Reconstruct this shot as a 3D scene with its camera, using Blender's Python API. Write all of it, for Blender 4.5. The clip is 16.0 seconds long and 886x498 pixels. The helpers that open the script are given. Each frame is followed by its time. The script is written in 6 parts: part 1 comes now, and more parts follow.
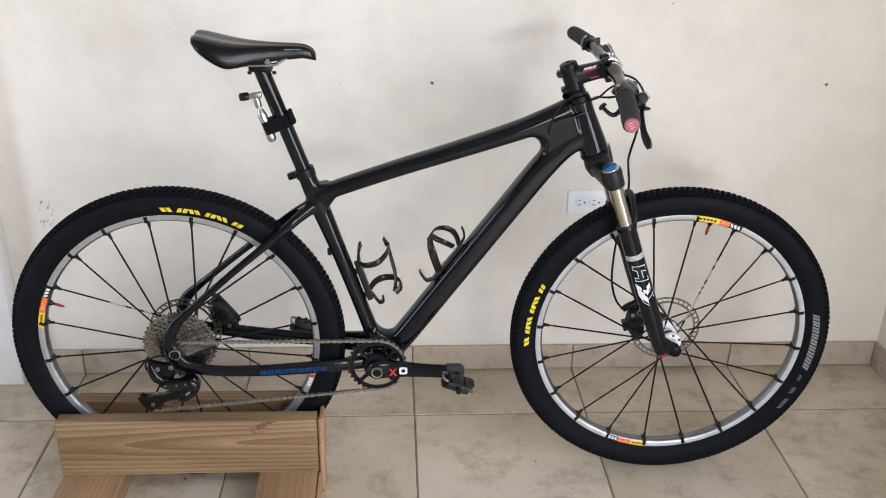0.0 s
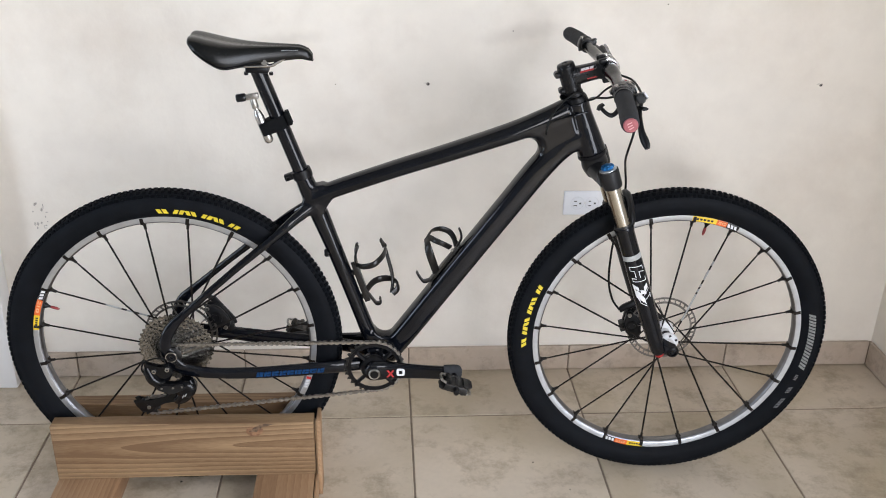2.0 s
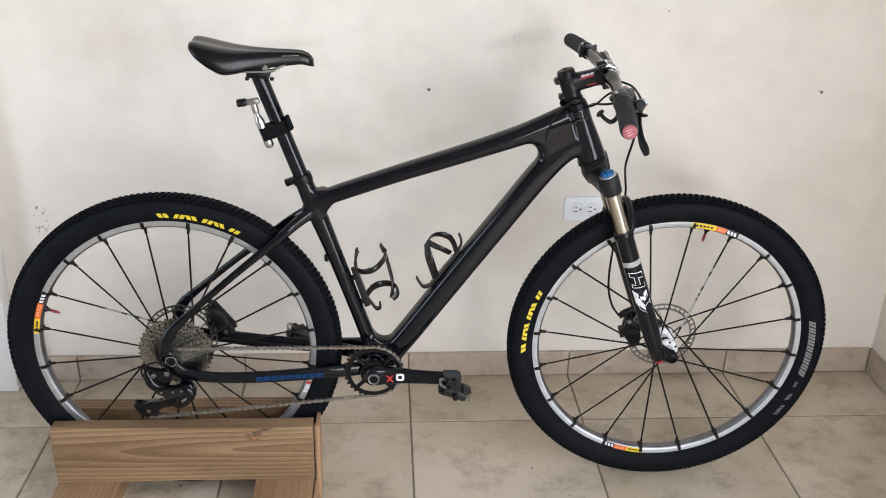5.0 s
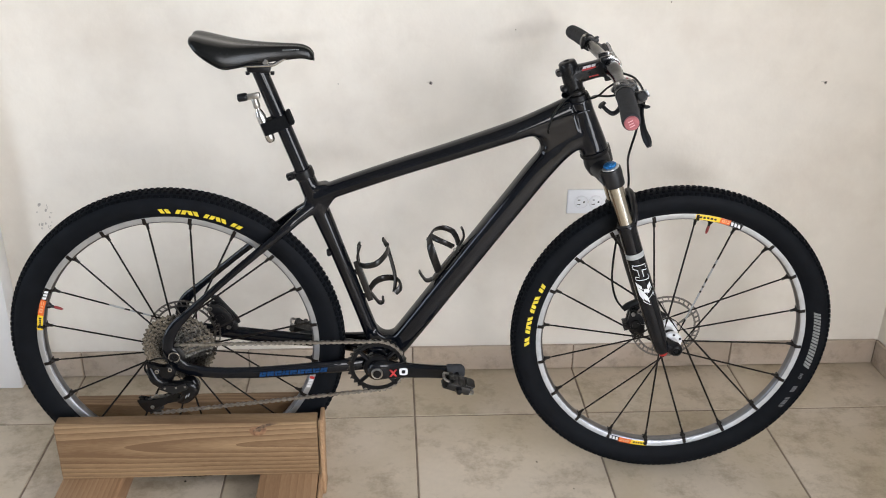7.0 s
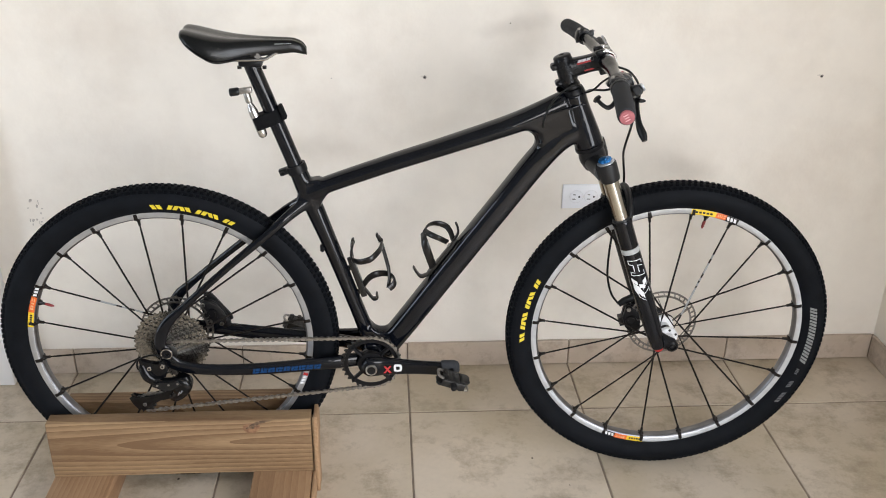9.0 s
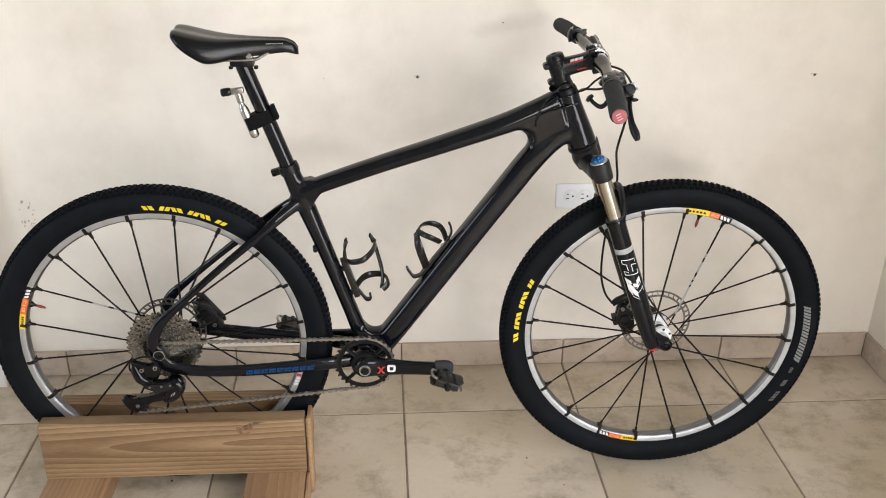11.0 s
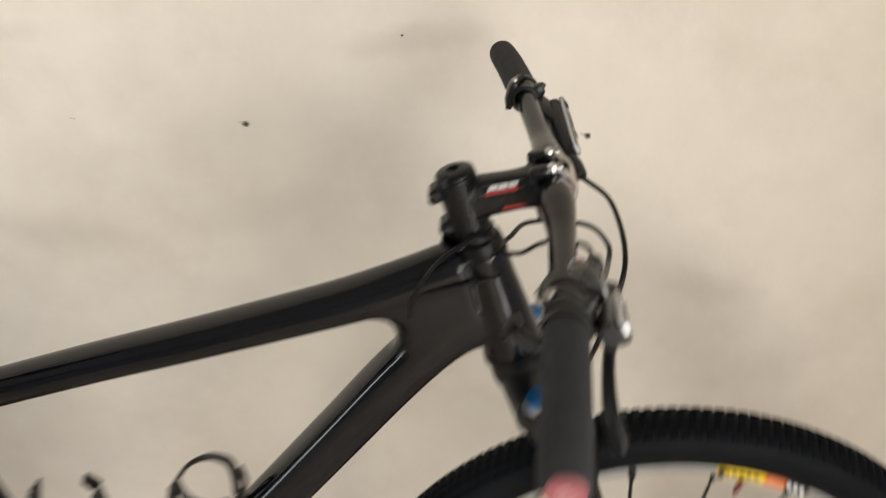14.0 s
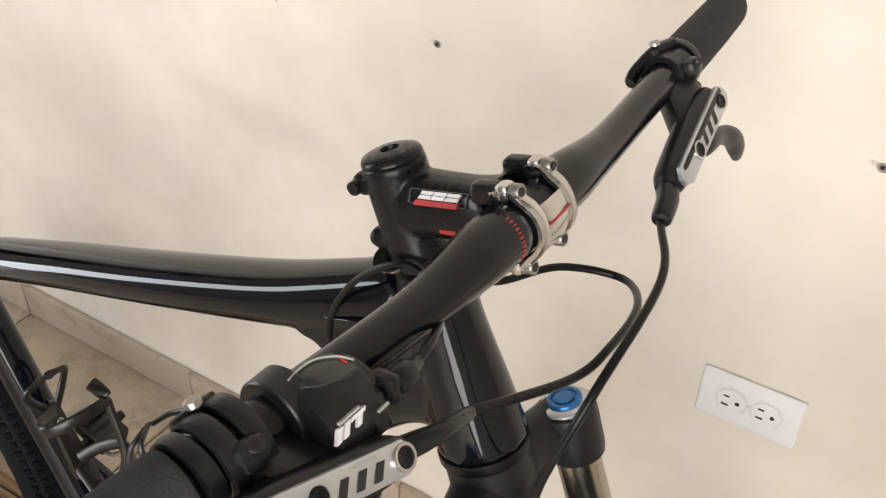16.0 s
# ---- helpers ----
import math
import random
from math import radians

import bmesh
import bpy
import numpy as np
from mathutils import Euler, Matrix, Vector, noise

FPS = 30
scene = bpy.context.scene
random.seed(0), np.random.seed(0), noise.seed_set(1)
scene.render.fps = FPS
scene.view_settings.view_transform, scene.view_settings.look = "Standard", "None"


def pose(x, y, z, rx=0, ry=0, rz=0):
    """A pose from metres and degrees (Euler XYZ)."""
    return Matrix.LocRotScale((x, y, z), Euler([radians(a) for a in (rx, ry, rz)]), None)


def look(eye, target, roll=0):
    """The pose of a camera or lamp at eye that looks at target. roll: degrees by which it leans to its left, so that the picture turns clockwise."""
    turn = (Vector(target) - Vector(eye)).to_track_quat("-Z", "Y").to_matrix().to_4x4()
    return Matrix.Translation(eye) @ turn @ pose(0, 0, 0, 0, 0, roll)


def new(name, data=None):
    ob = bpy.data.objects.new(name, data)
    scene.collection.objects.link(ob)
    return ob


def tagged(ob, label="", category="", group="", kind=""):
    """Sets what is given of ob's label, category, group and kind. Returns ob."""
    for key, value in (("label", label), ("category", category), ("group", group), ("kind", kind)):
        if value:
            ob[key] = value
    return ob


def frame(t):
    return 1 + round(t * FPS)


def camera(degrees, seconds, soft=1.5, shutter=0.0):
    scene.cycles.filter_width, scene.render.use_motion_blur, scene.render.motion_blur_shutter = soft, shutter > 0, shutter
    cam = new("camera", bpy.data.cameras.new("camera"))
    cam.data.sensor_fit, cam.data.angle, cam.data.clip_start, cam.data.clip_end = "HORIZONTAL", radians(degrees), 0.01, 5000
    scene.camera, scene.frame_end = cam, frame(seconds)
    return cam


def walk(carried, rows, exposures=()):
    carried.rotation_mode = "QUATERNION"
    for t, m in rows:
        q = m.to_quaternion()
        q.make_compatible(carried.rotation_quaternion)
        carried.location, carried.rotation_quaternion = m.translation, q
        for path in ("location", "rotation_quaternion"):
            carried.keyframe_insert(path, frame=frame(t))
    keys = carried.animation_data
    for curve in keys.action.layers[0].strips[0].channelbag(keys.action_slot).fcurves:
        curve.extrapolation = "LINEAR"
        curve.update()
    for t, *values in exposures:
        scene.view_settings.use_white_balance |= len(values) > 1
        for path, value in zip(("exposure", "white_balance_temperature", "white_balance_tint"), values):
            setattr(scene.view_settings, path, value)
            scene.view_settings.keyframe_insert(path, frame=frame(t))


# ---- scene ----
cam = camera(51.0, 16.0, soft=1.0, shutter=0.9)
PATH = [
    (0, (0.479, -1.831, 1.434), (0.59, -0.019, 0.594), 1.2),
    (0.5, (0.472, -1.832, 1.433), (0.588, -0.016, 0.602), 1.1),
    (1, (0.472, -1.828, 1.431), (0.591, -0.014, 0.598), 1.1),
    (1.5, (0.465, -1.829, 1.429), (0.592, -0.017, 0.594), 1.2),
    (2, (0.465, -1.828, 1.431), (0.596, -0.016, 0.595), 1.3),
    (2.5, (0.464, -1.826, 1.433), (0.597, -0.014, 0.598), 1.3),
    (3, (0.463, -1.826, 1.429), (0.591, -0.008, 0.605), 1.2),
    (3.5, (0.464, -1.828, 1.434), (0.59, -0.01, 0.61), 1.4),
    (4, (0.469, -1.832, 1.433), (0.594, -0.013, 0.611), 1.5),
    (6.5, (0.472, -1.827, 1.434), (0.594, -0.014, 0.598), 1.2),
    (7, (0.477, -1.827, 1.428), (0.591, -0.014, 0.592), 0.9),
    (7.5, (0.476, -1.818, 1.43), (0.59, -0.007, 0.589), 0.6),
    (8, (0.478, -1.814, 1.427), (0.597, -0.002, 0.588), 0.7),
    (8.5, (0.478, -1.812, 1.427), (0.603, -0.004, 0.582), 0.9),
    (9, (0.481, -1.813, 1.424), (0.604, -0.005, 0.577), 0.9),
    (11.5, (0.486, -1.808, 1.421), (0.62, -0.001, 0.574), 0.8),
    (12, (0.488, -1.778, 1.417), (0.61, 0.03, 0.57), 0.6),
    (12.5, (0.518, -1.6, 1.411), (0.574, 0.203, 0.546), -2.2),
    (13, (0.598, -1.308, 1.386), (0.625, 0.468, 0.466), -0.6),
    (13.5, (0.685, -1.005, 1.362), (0.825, 0.731, 0.38), 1.4),
    (14, (0.776, -0.729, 1.35), (0.902, 0.985, 0.327), 4.0),
    (14.5, (0.975, -0.478, 1.279), (0.545, 1.109, 0.137), 4.8),
    (15, (1.080, -0.3765, 1.246), (0.353, 1.0405, 0.0355), 2.9),
    (15.5, (1.093, -0.3625, 1.252), (0.290, 1.0295, 0.0625), 2.0),
    (16, (1.091, -0.3655, 1.254), (0.254, 1.0185, 0.0775), 1.9),
]
walk(cam, [(t, look(eye, target, roll)) for t, eye, target, roll in PATH],
     exposures=[(0, 0.27, 6120, 13), (4, 0.27, 6120, 13), (6.5, 0.27, 6240, 12), (8.5, 0.29, 6280, 12), (11.5, 0.36, 6650, 12), (12, 0.25, 6750, 12),
                (12.5, 0.26, 6950, 12), (13, 0.25, 6900, 12), (13.5, 0.29, 7000, 12), (14, 0.08, 7100, 12), (14.5, 0.24, 7020, 13), (15, 0.64, 6980, 14),
                (15.5, 0.47, 6980, 14), (16, 0.48, 7000, 14)])

# ---- world, lights, exposure ----
world = bpy.data.worlds.new("daylight")
scene.world = world
world.use_nodes = True
wn, wl = world.node_tree.nodes, world.node_tree.links
sky = wn.new("ShaderNodeTexSky")
sky.sky_type, sky.sun_disc = "NISHITA", False
sky.sun_elevation, sky.sun_rotation = radians(38), radians(120)
wn["Background"].inputs["Strength"].default_value = 0.12
wl.new(sky.outputs["Color"], wn["Background"].inputs["Color"])

# the room: inner faces
X0, X1, Y0, Y1, H = -2.7, 1.895, -3.4, 0.449, 2.55


def area(name, eye, target, sx, sy, watts, colour):
    lamp = bpy.data.lights.new(name, "AREA")
    lamp.shape, lamp.size, lamp.size_y, lamp.energy, lamp.color = "RECTANGLE", sx, sy, watts, colour
    ob = new(name, lamp)
    ob.matrix_world = look(eye, target)
    return ob


# added lamps: sky light by assumed, unseen doors (east, west) and a south window
area("assumed_east_daylight", (X1 + 0.06, -2.15, 1.1), (X1 - 1, -2.15, 1.05), 1.7, 1.95, 71, (0.92, 0.96, 1.0))
area("added_west_daylight", (X0 - 0.06, -1.40, 1.05), (X0 + 1, -1.40, 1.05), 0.8, 2.0, 36, (0.80, 0.90, 1.0))
area("added_south_daylight", (1.40, Y0 - 0.06, 1.45), (1.40, Y0 + 1, 1.45), 0.9, 1.7, 35, (1.0, 0.975, 0.94))


# ---- materials ----
def mat(name, colour, rough=0.5, metal=0.0, coat=0.0, var=0.12, scale=25.0, bump=0.0, bscale=300.0, second=None, rvar=0.08, coat_rough=0.05, spec=0.5):
    """A surface whose colour wanders at two scales, with fine relief."""
    m = bpy.data.materials.new(name)
    m.use_nodes = True
    n, l = m.node_tree.nodes, m.node_tree.links
    b = n["Principled BSDF"]
    tc = n.new("ShaderNodeTexCoord")
    big, small = n.new("ShaderNodeTexNoise"), n.new("ShaderNodeTexNoise")
    for node, s, d in ((big, scale, 4), (small, scale * 7, 3)):
        node.inputs["Scale"].default_value, node.inputs["Detail"].default_value = s, d
        l.new(tc.outputs["Object"], node.inputs["Vector"])
    add = n.new("ShaderNodeMath")
    add.operation = "MULTIPLY_ADD"
    l.new(small.outputs["Fac"], add.inputs[0])
    add.inputs[1].default_value = 0.35
    l.new(big.outputs["Fac"], add.inputs[2])
    ramp = n.new("ShaderNodeValToRGB")
    c2 = second or tuple(min(1, c * (1 + var)) for c in colour)
    c1 = tuple(c * (1 - var) for c in colour)
    ramp.color_ramp.elements[0].position, ramp.color_ramp.elements[1].position = 0.45, 0.92
    ramp.color_ramp.elements[0].color, ramp.color_ramp.elements[1].color = (*c1, 1), (*c2, 1)
    l.new(add.outputs[0], ramp.inputs["Fac"])
    l.new(ramp.outputs["Color"], b.inputs["Base Color"])
    rr = n.new("ShaderNodeMapRange")
    rr.inputs["To Min"].default_value, rr.inputs["To Max"].default_value = max(0.02, rough - rvar), min(1, rough + rvar)
    l.new(small.outputs["Fac"], rr.inputs["Value"])
    l.new(rr.outputs["Result"], b.inputs["Roughness"])
    b.inputs["Metallic"].default_value = metal
    b.inputs["Coat Weight"].default_value, b.inputs["Coat Roughness"].default_value = coat, coat_rough
    b.inputs["Specular IOR Level"].default_value = spec
    if bump:
        fine, bp = n.new("ShaderNodeTexNoise"), n.new("ShaderNodeBump")
        fine.inputs["Scale"].default_value, fine.inputs["Detail"].default_value = bscale, 5
        l.new(tc.outputs["Object"], fine.inputs["Vector"])
        bp.inputs["Strength"].default_value, bp.inputs["Distance"].default_value = bump, 0.002
        l.new(fine.outputs["Fac"], bp.inputs["Height"])
        l.new(bp.outputs["Normal"], b.inputs["Normal"])
    return m


def wood_mat(name, light, dark, along):
    """Sawn softwood with growth rings that run along one axis, knots and weathering."""
    m = bpy.data.materials.new(name)
    m.use_nodes = True
    n, l = m.node_tree.nodes, m.node_tree.links
    b = n["Principled BSDF"]
    tc, mp = n.new("ShaderNodeTexCoord"), n.new("ShaderNodeMapping")
    info = n.new("ShaderNodeObjectInfo")
    l.new(tc.outputs["Object"], mp.inputs["Vector"])
    mp.inputs["Scale"].default_value = tuple(0.14 if a == along else 1.0 for a in "xyz")
    mp.inputs["Location"].default_value = (0.0, 0.060, -0.147) if along == "x" else (-0.2, 0.0, 0.03)
    mp.inputs["Rotation"].default_value = (0.0, radians(3), radians(14.5)) if along == "x" else (radians(4), 0.0, radians(5))
    off = n.new("ShaderNodeVectorMath")
    off.operation = "ADD"
    rnd = n.new("ShaderNodeMath")
    rnd.operation = "MULTIPLY"
    rnd.inputs[1].default_value = 0.0 if along == "x" else 0.05
    l.new(info.outputs["Random"], rnd.inputs[0])
    l.new(mp.outputs["Vector"], off.inputs[0])
    l.new(rnd.outputs[0], off.inputs[1])
    warp = n.new("ShaderNodeTexNoise")
    warp.inputs["Scale"].default_value, warp.inputs["Detail"].default_value = 9, 2
    l.new(off.outputs[0], warp.inputs["Vector"])
    rings = n.new("ShaderNodeTexWave")
    rings.wave_type, rings.rings_direction = "RINGS", "X" if along == "x" else "Y"
    rings.wave_profile = "SAW"
    rings.inputs["Scale"].default_value, rings.inputs["Distortion"].default_value = 30, 3.6
    rings.inputs["Detail"].default_value, rings.inputs["Detail Scale"].default_value = 2, 0.55
    l.new(off.outputs[0], rings.inputs["Vector"])
    fibre = n.new("ShaderNodeTexNoise")
    fibre.inputs["Scale"].default_value, fibre.inputs["Detail"].default_value = 320, 3
    l.new(off.outputs[0], fibre.inputs["Vector"])
    mix = n.new("ShaderNodeMath")
    mix.operation = "MULTIPLY_ADD"
    mix.inputs[1].default_value = 0.30
    l.new(fibre.outputs["Fac"], mix.inputs[0])
    half = n.new("ShaderNodeMath")
    half.operation = "MULTIPLY_ADD"
    half.inputs[1].default_value = 0.34 if along == "x" else 0.2
    l.new(rings.outputs["Fac"], half.inputs[0])
    l.new(warp.outputs["Fac"], half.inputs[2])
    l.new(half.outputs[0], mix.inputs[2])
    ramp = n.new("ShaderNodeValToRGB")
    ramp.color_ramp.elements[0].position, ramp.color_ramp.elements[1].position = 0.55, 1.2
    ramp.color_ramp.elements[0].color, ramp.color_ramp.elements[1].color = (*light, 1), (*dark, 1)
    l.new(mix.outputs[0], ramp.inputs["Fac"])
    l.new(ramp.outputs["Color"], b.inputs["Base Color"])
    b.inputs["Roughness"].default_value = 0.7
    bp = n.new("ShaderNodeBump")
    bp.inputs["Strength"].default_value, bp.inputs["Distance"].default_value = 0.35, 0.001
    l.new(fibre.outputs["Fac"], bp.inputs["Height"])
    l.new(bp.outputs["Normal"], b.inputs["Normal"])
    return m


def blotched(name, base, stain, rough, big, cover, tint=0.0, bump=0.12, bscale=160.0, streak=(1, 1, 1), fine=40.0, spec=0.5, drift=None, grain=0.66):
    """A large surface: base colour, clouds of stain, fine speckle, and where tint is given a slight change from piece to piece."""
    m = bpy.data.materials.new(name)
    m.use_nodes = True
    n, l = m.node_tree.nodes, m.node_tree.links
    b = n["Principled BSDF"]
    tc, mp = n.new("ShaderNodeTexCoord"), n.new("ShaderNodeMapping")
    mp.inputs["Scale"].default_value = streak
    l.new(tc.outputs["Object"], mp.inputs["Vector"])
    vec = mp.outputs["Vector"]
    info = n.new("ShaderNodeObjectInfo")
    if tint:
        off, mul = n.new("ShaderNodeVectorMath"), n.new("ShaderNodeMath")
        off.operation, mul.operation = "ADD", "MULTIPLY"
        mul.inputs[1].default_value = 17.0
        l.new(info.outputs["Random"], mul.inputs[0])
        l.new(vec, off.inputs[0])
        l.new(mul.outputs[0], off.inputs[1])
        vec = off.outputs[0]
    clouds, speck = n.new("ShaderNodeTexNoise"), n.new("ShaderNodeTexNoise")
    for node, s, d in ((clouds, big, 7), (speck, fine, 4)):
        node.inputs["Scale"].default_value, node.inputs["Detail"].default_value = s, d
        l.new(vec, node.inputs["Vector"])
    clouds.inputs["Roughness"].default_value = grain
    ramp = n.new("ShaderNodeValToRGB")
    ramp.color_ramp.elements[0].position, ramp.color_ramp.elements[1].position = cover
    ramp.color_ramp.elements[0].color, ramp.color_ramp.elements[1].color = (*base, 1), (*stain, 1)
    l.new(clouds.outputs["Fac"], ramp.inputs["Fac"])
    if drift:
        wide, wr = n.new("ShaderNodeTexNoise"), n.new("ShaderNodeValToRGB")
        wide.inputs["Scale"].default_value, wide.inputs["Detail"].default_value = big * 0.42, 4
        l.new(vec, wide.inputs["Vector"])
        wr.color_ramp.elements[0].position, wr.color_ramp.elements[1].position = 0.38, 0.62
        wr.color_ramp.elements[0].color, wr.color_ramp.elements[1].color = (*base, 1), (*drift, 1)
        l.new(wide.outputs["Fac"], wr.inputs["Fac"])
        tone = n.new("ShaderNodeMix")
        tone.data_type = "RGBA"
        l.new(wr.outputs["Color"], tone.inputs["A"])
        tone.inputs["B"].default_value = (*stain, 1)
        l.new(ramp.outputs["Color"], tone.inputs["Factor"])
        ramp.color_ramp.elements[0].color, ramp.color_ramp.elements[1].color = (0, 0, 0, 1), (1, 1, 1, 1)
    hsv = n.new("ShaderNodeHueSaturation")
    val = n.new("ShaderNodeMapRange")
    val.inputs["To Min"].default_value, val.inputs["To Max"].default_value = 0.93, 1.06
    l.new(speck.outputs["Fac"], val.inputs["Value"])
    out = val.outputs["Result"]
    if tint:
        tv, mm = n.new("ShaderNodeMapRange"), n.new("ShaderNodeMath")
        tv.inputs["To Min"].default_value, tv.inputs["To Max"].default_value = 1 - tint, 1 + tint
        mm.operation = "MULTIPLY"
        l.new(info.outputs["Random"], tv.inputs["Value"])
        l.new(tv.outputs["Result"], mm.inputs[0])
        l.new(out, mm.inputs[1])
        out = mm.outputs[0]
    l.new(out, hsv.inputs["Value"])
    l.new(tone.outputs["Result"] if drift else ramp.outputs["Color"], hsv.inputs["Color"])
    l.new(hsv.outputs["Color"], b.inputs["Base Color"])
    rr = n.new("ShaderNodeMapRange")
    rr.inputs["To Min"].default_value, rr.inputs["To Max"].default_value = rough - 0.08, rough + 0.1
    l.new(clouds.outputs["Fac"], rr.inputs["Value"])
    l.new(rr.outputs["Result"], b.inputs["Roughness"])
    b.inputs["Specular IOR Level"].default_value = spec
    fn, bp = n.new("ShaderNodeTexNoise"), n.new("ShaderNodeBump")
    fn.inputs["Scale"].default_value, fn.inputs["Detail"].default_value = bscale, 4
    l.new(tc.outputs["Object"], fn.inputs["Vector"])
    bp.inputs["Strength"].default_value, bp.inputs["Distance"].default_value = bump, 0.002
    l.new(fn.outputs["Fac"], bp.inputs["Height"])
    l.new(bp.outputs["Normal"], b.inputs["Normal"])
    return m


M_WALL = blotched("cream_wall_paint", (0.825, 0.77, 0.69), (0.72, 0.65, 0.565), 0.66, 2.2, (0.47, 0.75), bump=0.25, bscale=90, fine=14, spec=0.2)


def soft_patches(m, marks):
    """Soft darker patches on a wall: middle x and z, half length, half height, slope, depth."""
    n, l = m.node_tree.nodes, m.node_tree.links
    b = n["Principled BSDF"]
    src = b.inputs["Base Color"].links[0].from_socket
    tc, warp, bend = n.new("ShaderNodeTexCoord"), n.new("ShaderNodeTexNoise"), n.new("ShaderNodeVectorMath")
    warp.inputs["Scale"].default_value, warp.inputs["Detail"].default_value = 9, 4
    l.new(tc.outputs["Object"], warp.inputs["Vector"])
    bend.operation = "MULTIPLY_ADD"
    bend.inputs[1].default_value = (0.10, 0.0, 0.06)
    l.new(warp.outputs["Color"], bend.inputs[0])
    l.new(tc.outputs["Object"], bend.inputs[2])
    for x, z, a, c, slope, deep in marks:
        mp, ln, ramp, mix = n.new("ShaderNodeMapping"), n.new("ShaderNodeVectorMath"), n.new("ShaderNodeMapRange"), n.new("ShaderNodeMix")
        mp.vector_type = "TEXTURE"
        mp.inputs["Location"].default_value = (x + 0.05, 0.449, z + 0.03)
        mp.inputs["Rotation"].default_value = (0, radians(-slope), 0)
        mp.inputs["Scale"].default_value = (a, 1.0, c)
        l.new(bend.outputs[0], mp.inputs["Vector"])
        ln.operation = "LENGTH"
        l.new(mp.outputs["Vector"], ln.inputs[0])
        ramp.interpolation_type = "SMOOTHERSTEP"
        ramp.inputs["From Min"].default_value, ramp.inputs["From Max"].default_value = 1.0, 0.0
        ramp.inputs["To Min"].default_value, ramp.inputs["To Max"].default_value = 0.0, deep
        l.new(ln.outputs["Value"], ramp.inputs["Value"])
        mix.data_type = "RGBA"
        l.new(ramp.outputs["Result"], mix.inputs["Factor"])
        l.new(src, mix.inputs["A"])
        mix.inputs["B"].default_value = (0.36, 0.32, 0.265, 1)
        src = mix.outputs["Result"]
    l.new(src, b.inputs["Base Color"])


soft_patches(M_WALL, ((0.80, 0.965, 0.15, 0.035, 10, 0.22), (0.22, 0.935, 0.17, 0.03, 5, 0.22), (0.30, 0.66, 0.20, 0.06, -8, 0.20), (0.60, 0.70, 0.13, 0.05, 20, 0.14), (1.26, 0.60, 0.14, 0.05, -12, 0.18)))
# unseen walls and ceiling, coloured dark so the black gloss reflects little
M_PLAIN = blotched("darkened_unseen_greige", (0.31, 0.305, 0.295), (0.27, 0.265, 0.255), 0.7, 1.5, (0.45, 0.8), bump=0.2, bscale=80)
M_TRIMW = mat("white_gloss_trim", (0.80, 0.79, 0.78), 0.4, var=0.04, scale=6, bump=0.05, bscale=60)
M_TILE = blotched("beige_ceramic_tile", (0.575, 0.493, 0.392), (0.29, 0.23, 0.155), 0.36, 8.0, (0.49, 0.72), tint=0.05, bump=0.12, bscale=55, fine=75, drift=(0.475, 0.40, 0.29), grain=0.76)
M_BASE = blotched("beige_skirting_tile", (0.53, 0.445, 0.365), (0.27, 0.215, 0.165), 0.38, 13.0, (0.50, 0.74), tint=0.06, bump=0.12, bscale=55, fine=60, drift=(0.44, 0.355, 0.275), grain=0.74)
M_GROUT = mat("brown_grout", (0.24, 0.19, 0.145), 0.9, var=0.25, scale=30, bump=0.3, bscale=200)
M_WOODX = wood_mat("sawn_pine_lengthwise", (0.335, 0.219, 0.114), (0.150, 0.084, 0.038), "x")
M_WOODY = wood_mat("sawn_pine_crosswise", (0.375, 0.232, 0.125), (0.215, 0.118, 0.058), "y")
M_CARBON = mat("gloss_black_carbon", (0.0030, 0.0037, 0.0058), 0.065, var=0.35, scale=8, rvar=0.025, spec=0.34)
M_SATIN = mat("satin_black_carbon", (0.0048, 0.0054, 0.0062), 0.16, spec=0.32, var=0.3, scale=12, bump=0.04, bscale=250)
M_BLACK = mat("black_anodised", (0.005, 0.005, 0.006), 0.36, metal=0.0, var=0.4, scale=60, bump=0.08, bscale=300, spec=0.22)
M_RDBODY = mat("glossy_black_metal", (0.0032, 0.0034, 0.0042), 0.16, var=0.3, scale=40, spec=0.30)
M_MATTE = mat("matte_black_paint", (0.010, 0.010, 0.011), 0.42, var=0.25, scale=40, bump=0.05, bscale=500, spec=0.3)
M_STEM = mat("satin_black_stem", (0.0052, 0.0055, 0.0066), 0.28, var=0.15, scale=30, rvar=0.03, spec=0.26)
M_PLAST = mat("black_plastic", (0.0080, 0.0084, 0.0095), 0.31, var=0.2, scale=50, bump=0.06, bscale=600, spec=0.34)
M_BROWN = mat("dark_carbon_cage", (0.008, 0.007, 0.0065), 0.3, var=0.35, scale=50, spec=0.4)
M_TYRE = mat("black_tyre_rubber", (0.0034, 0.0043, 0.0062), 0.66, var=0.3, scale=30, bump=0.15, bscale=420, spec=0.12)
M_TREAD = mat("worn_tread_rubber", (0.0034, 0.0042, 0.0058), 0.75, var=0.3, scale=60, spec=0.06)
M_STRAP = mat("black_webbing", (0.0045, 0.0048, 0.0055), 0.8, var=0.3, scale=200, bump=0.2, bscale=900, spec=0.1)
M_SPOKE = mat("black_spoke", (0.0090, 0.0068, 0.0055), 0.45, var=0.2, scale=60, spec=0.2)
M_ROTOR = mat("ground_rotor_steel", (0.20, 0.185, 0.17), 0.38, metal=1.0, var=0.3, scale=120)
M_GRIP = mat("charcoal_foam", (0.032, 0.033, 0.036), 0.85, var=0.2, scale=90, bump=0.35, bscale=900, spec=0.25)
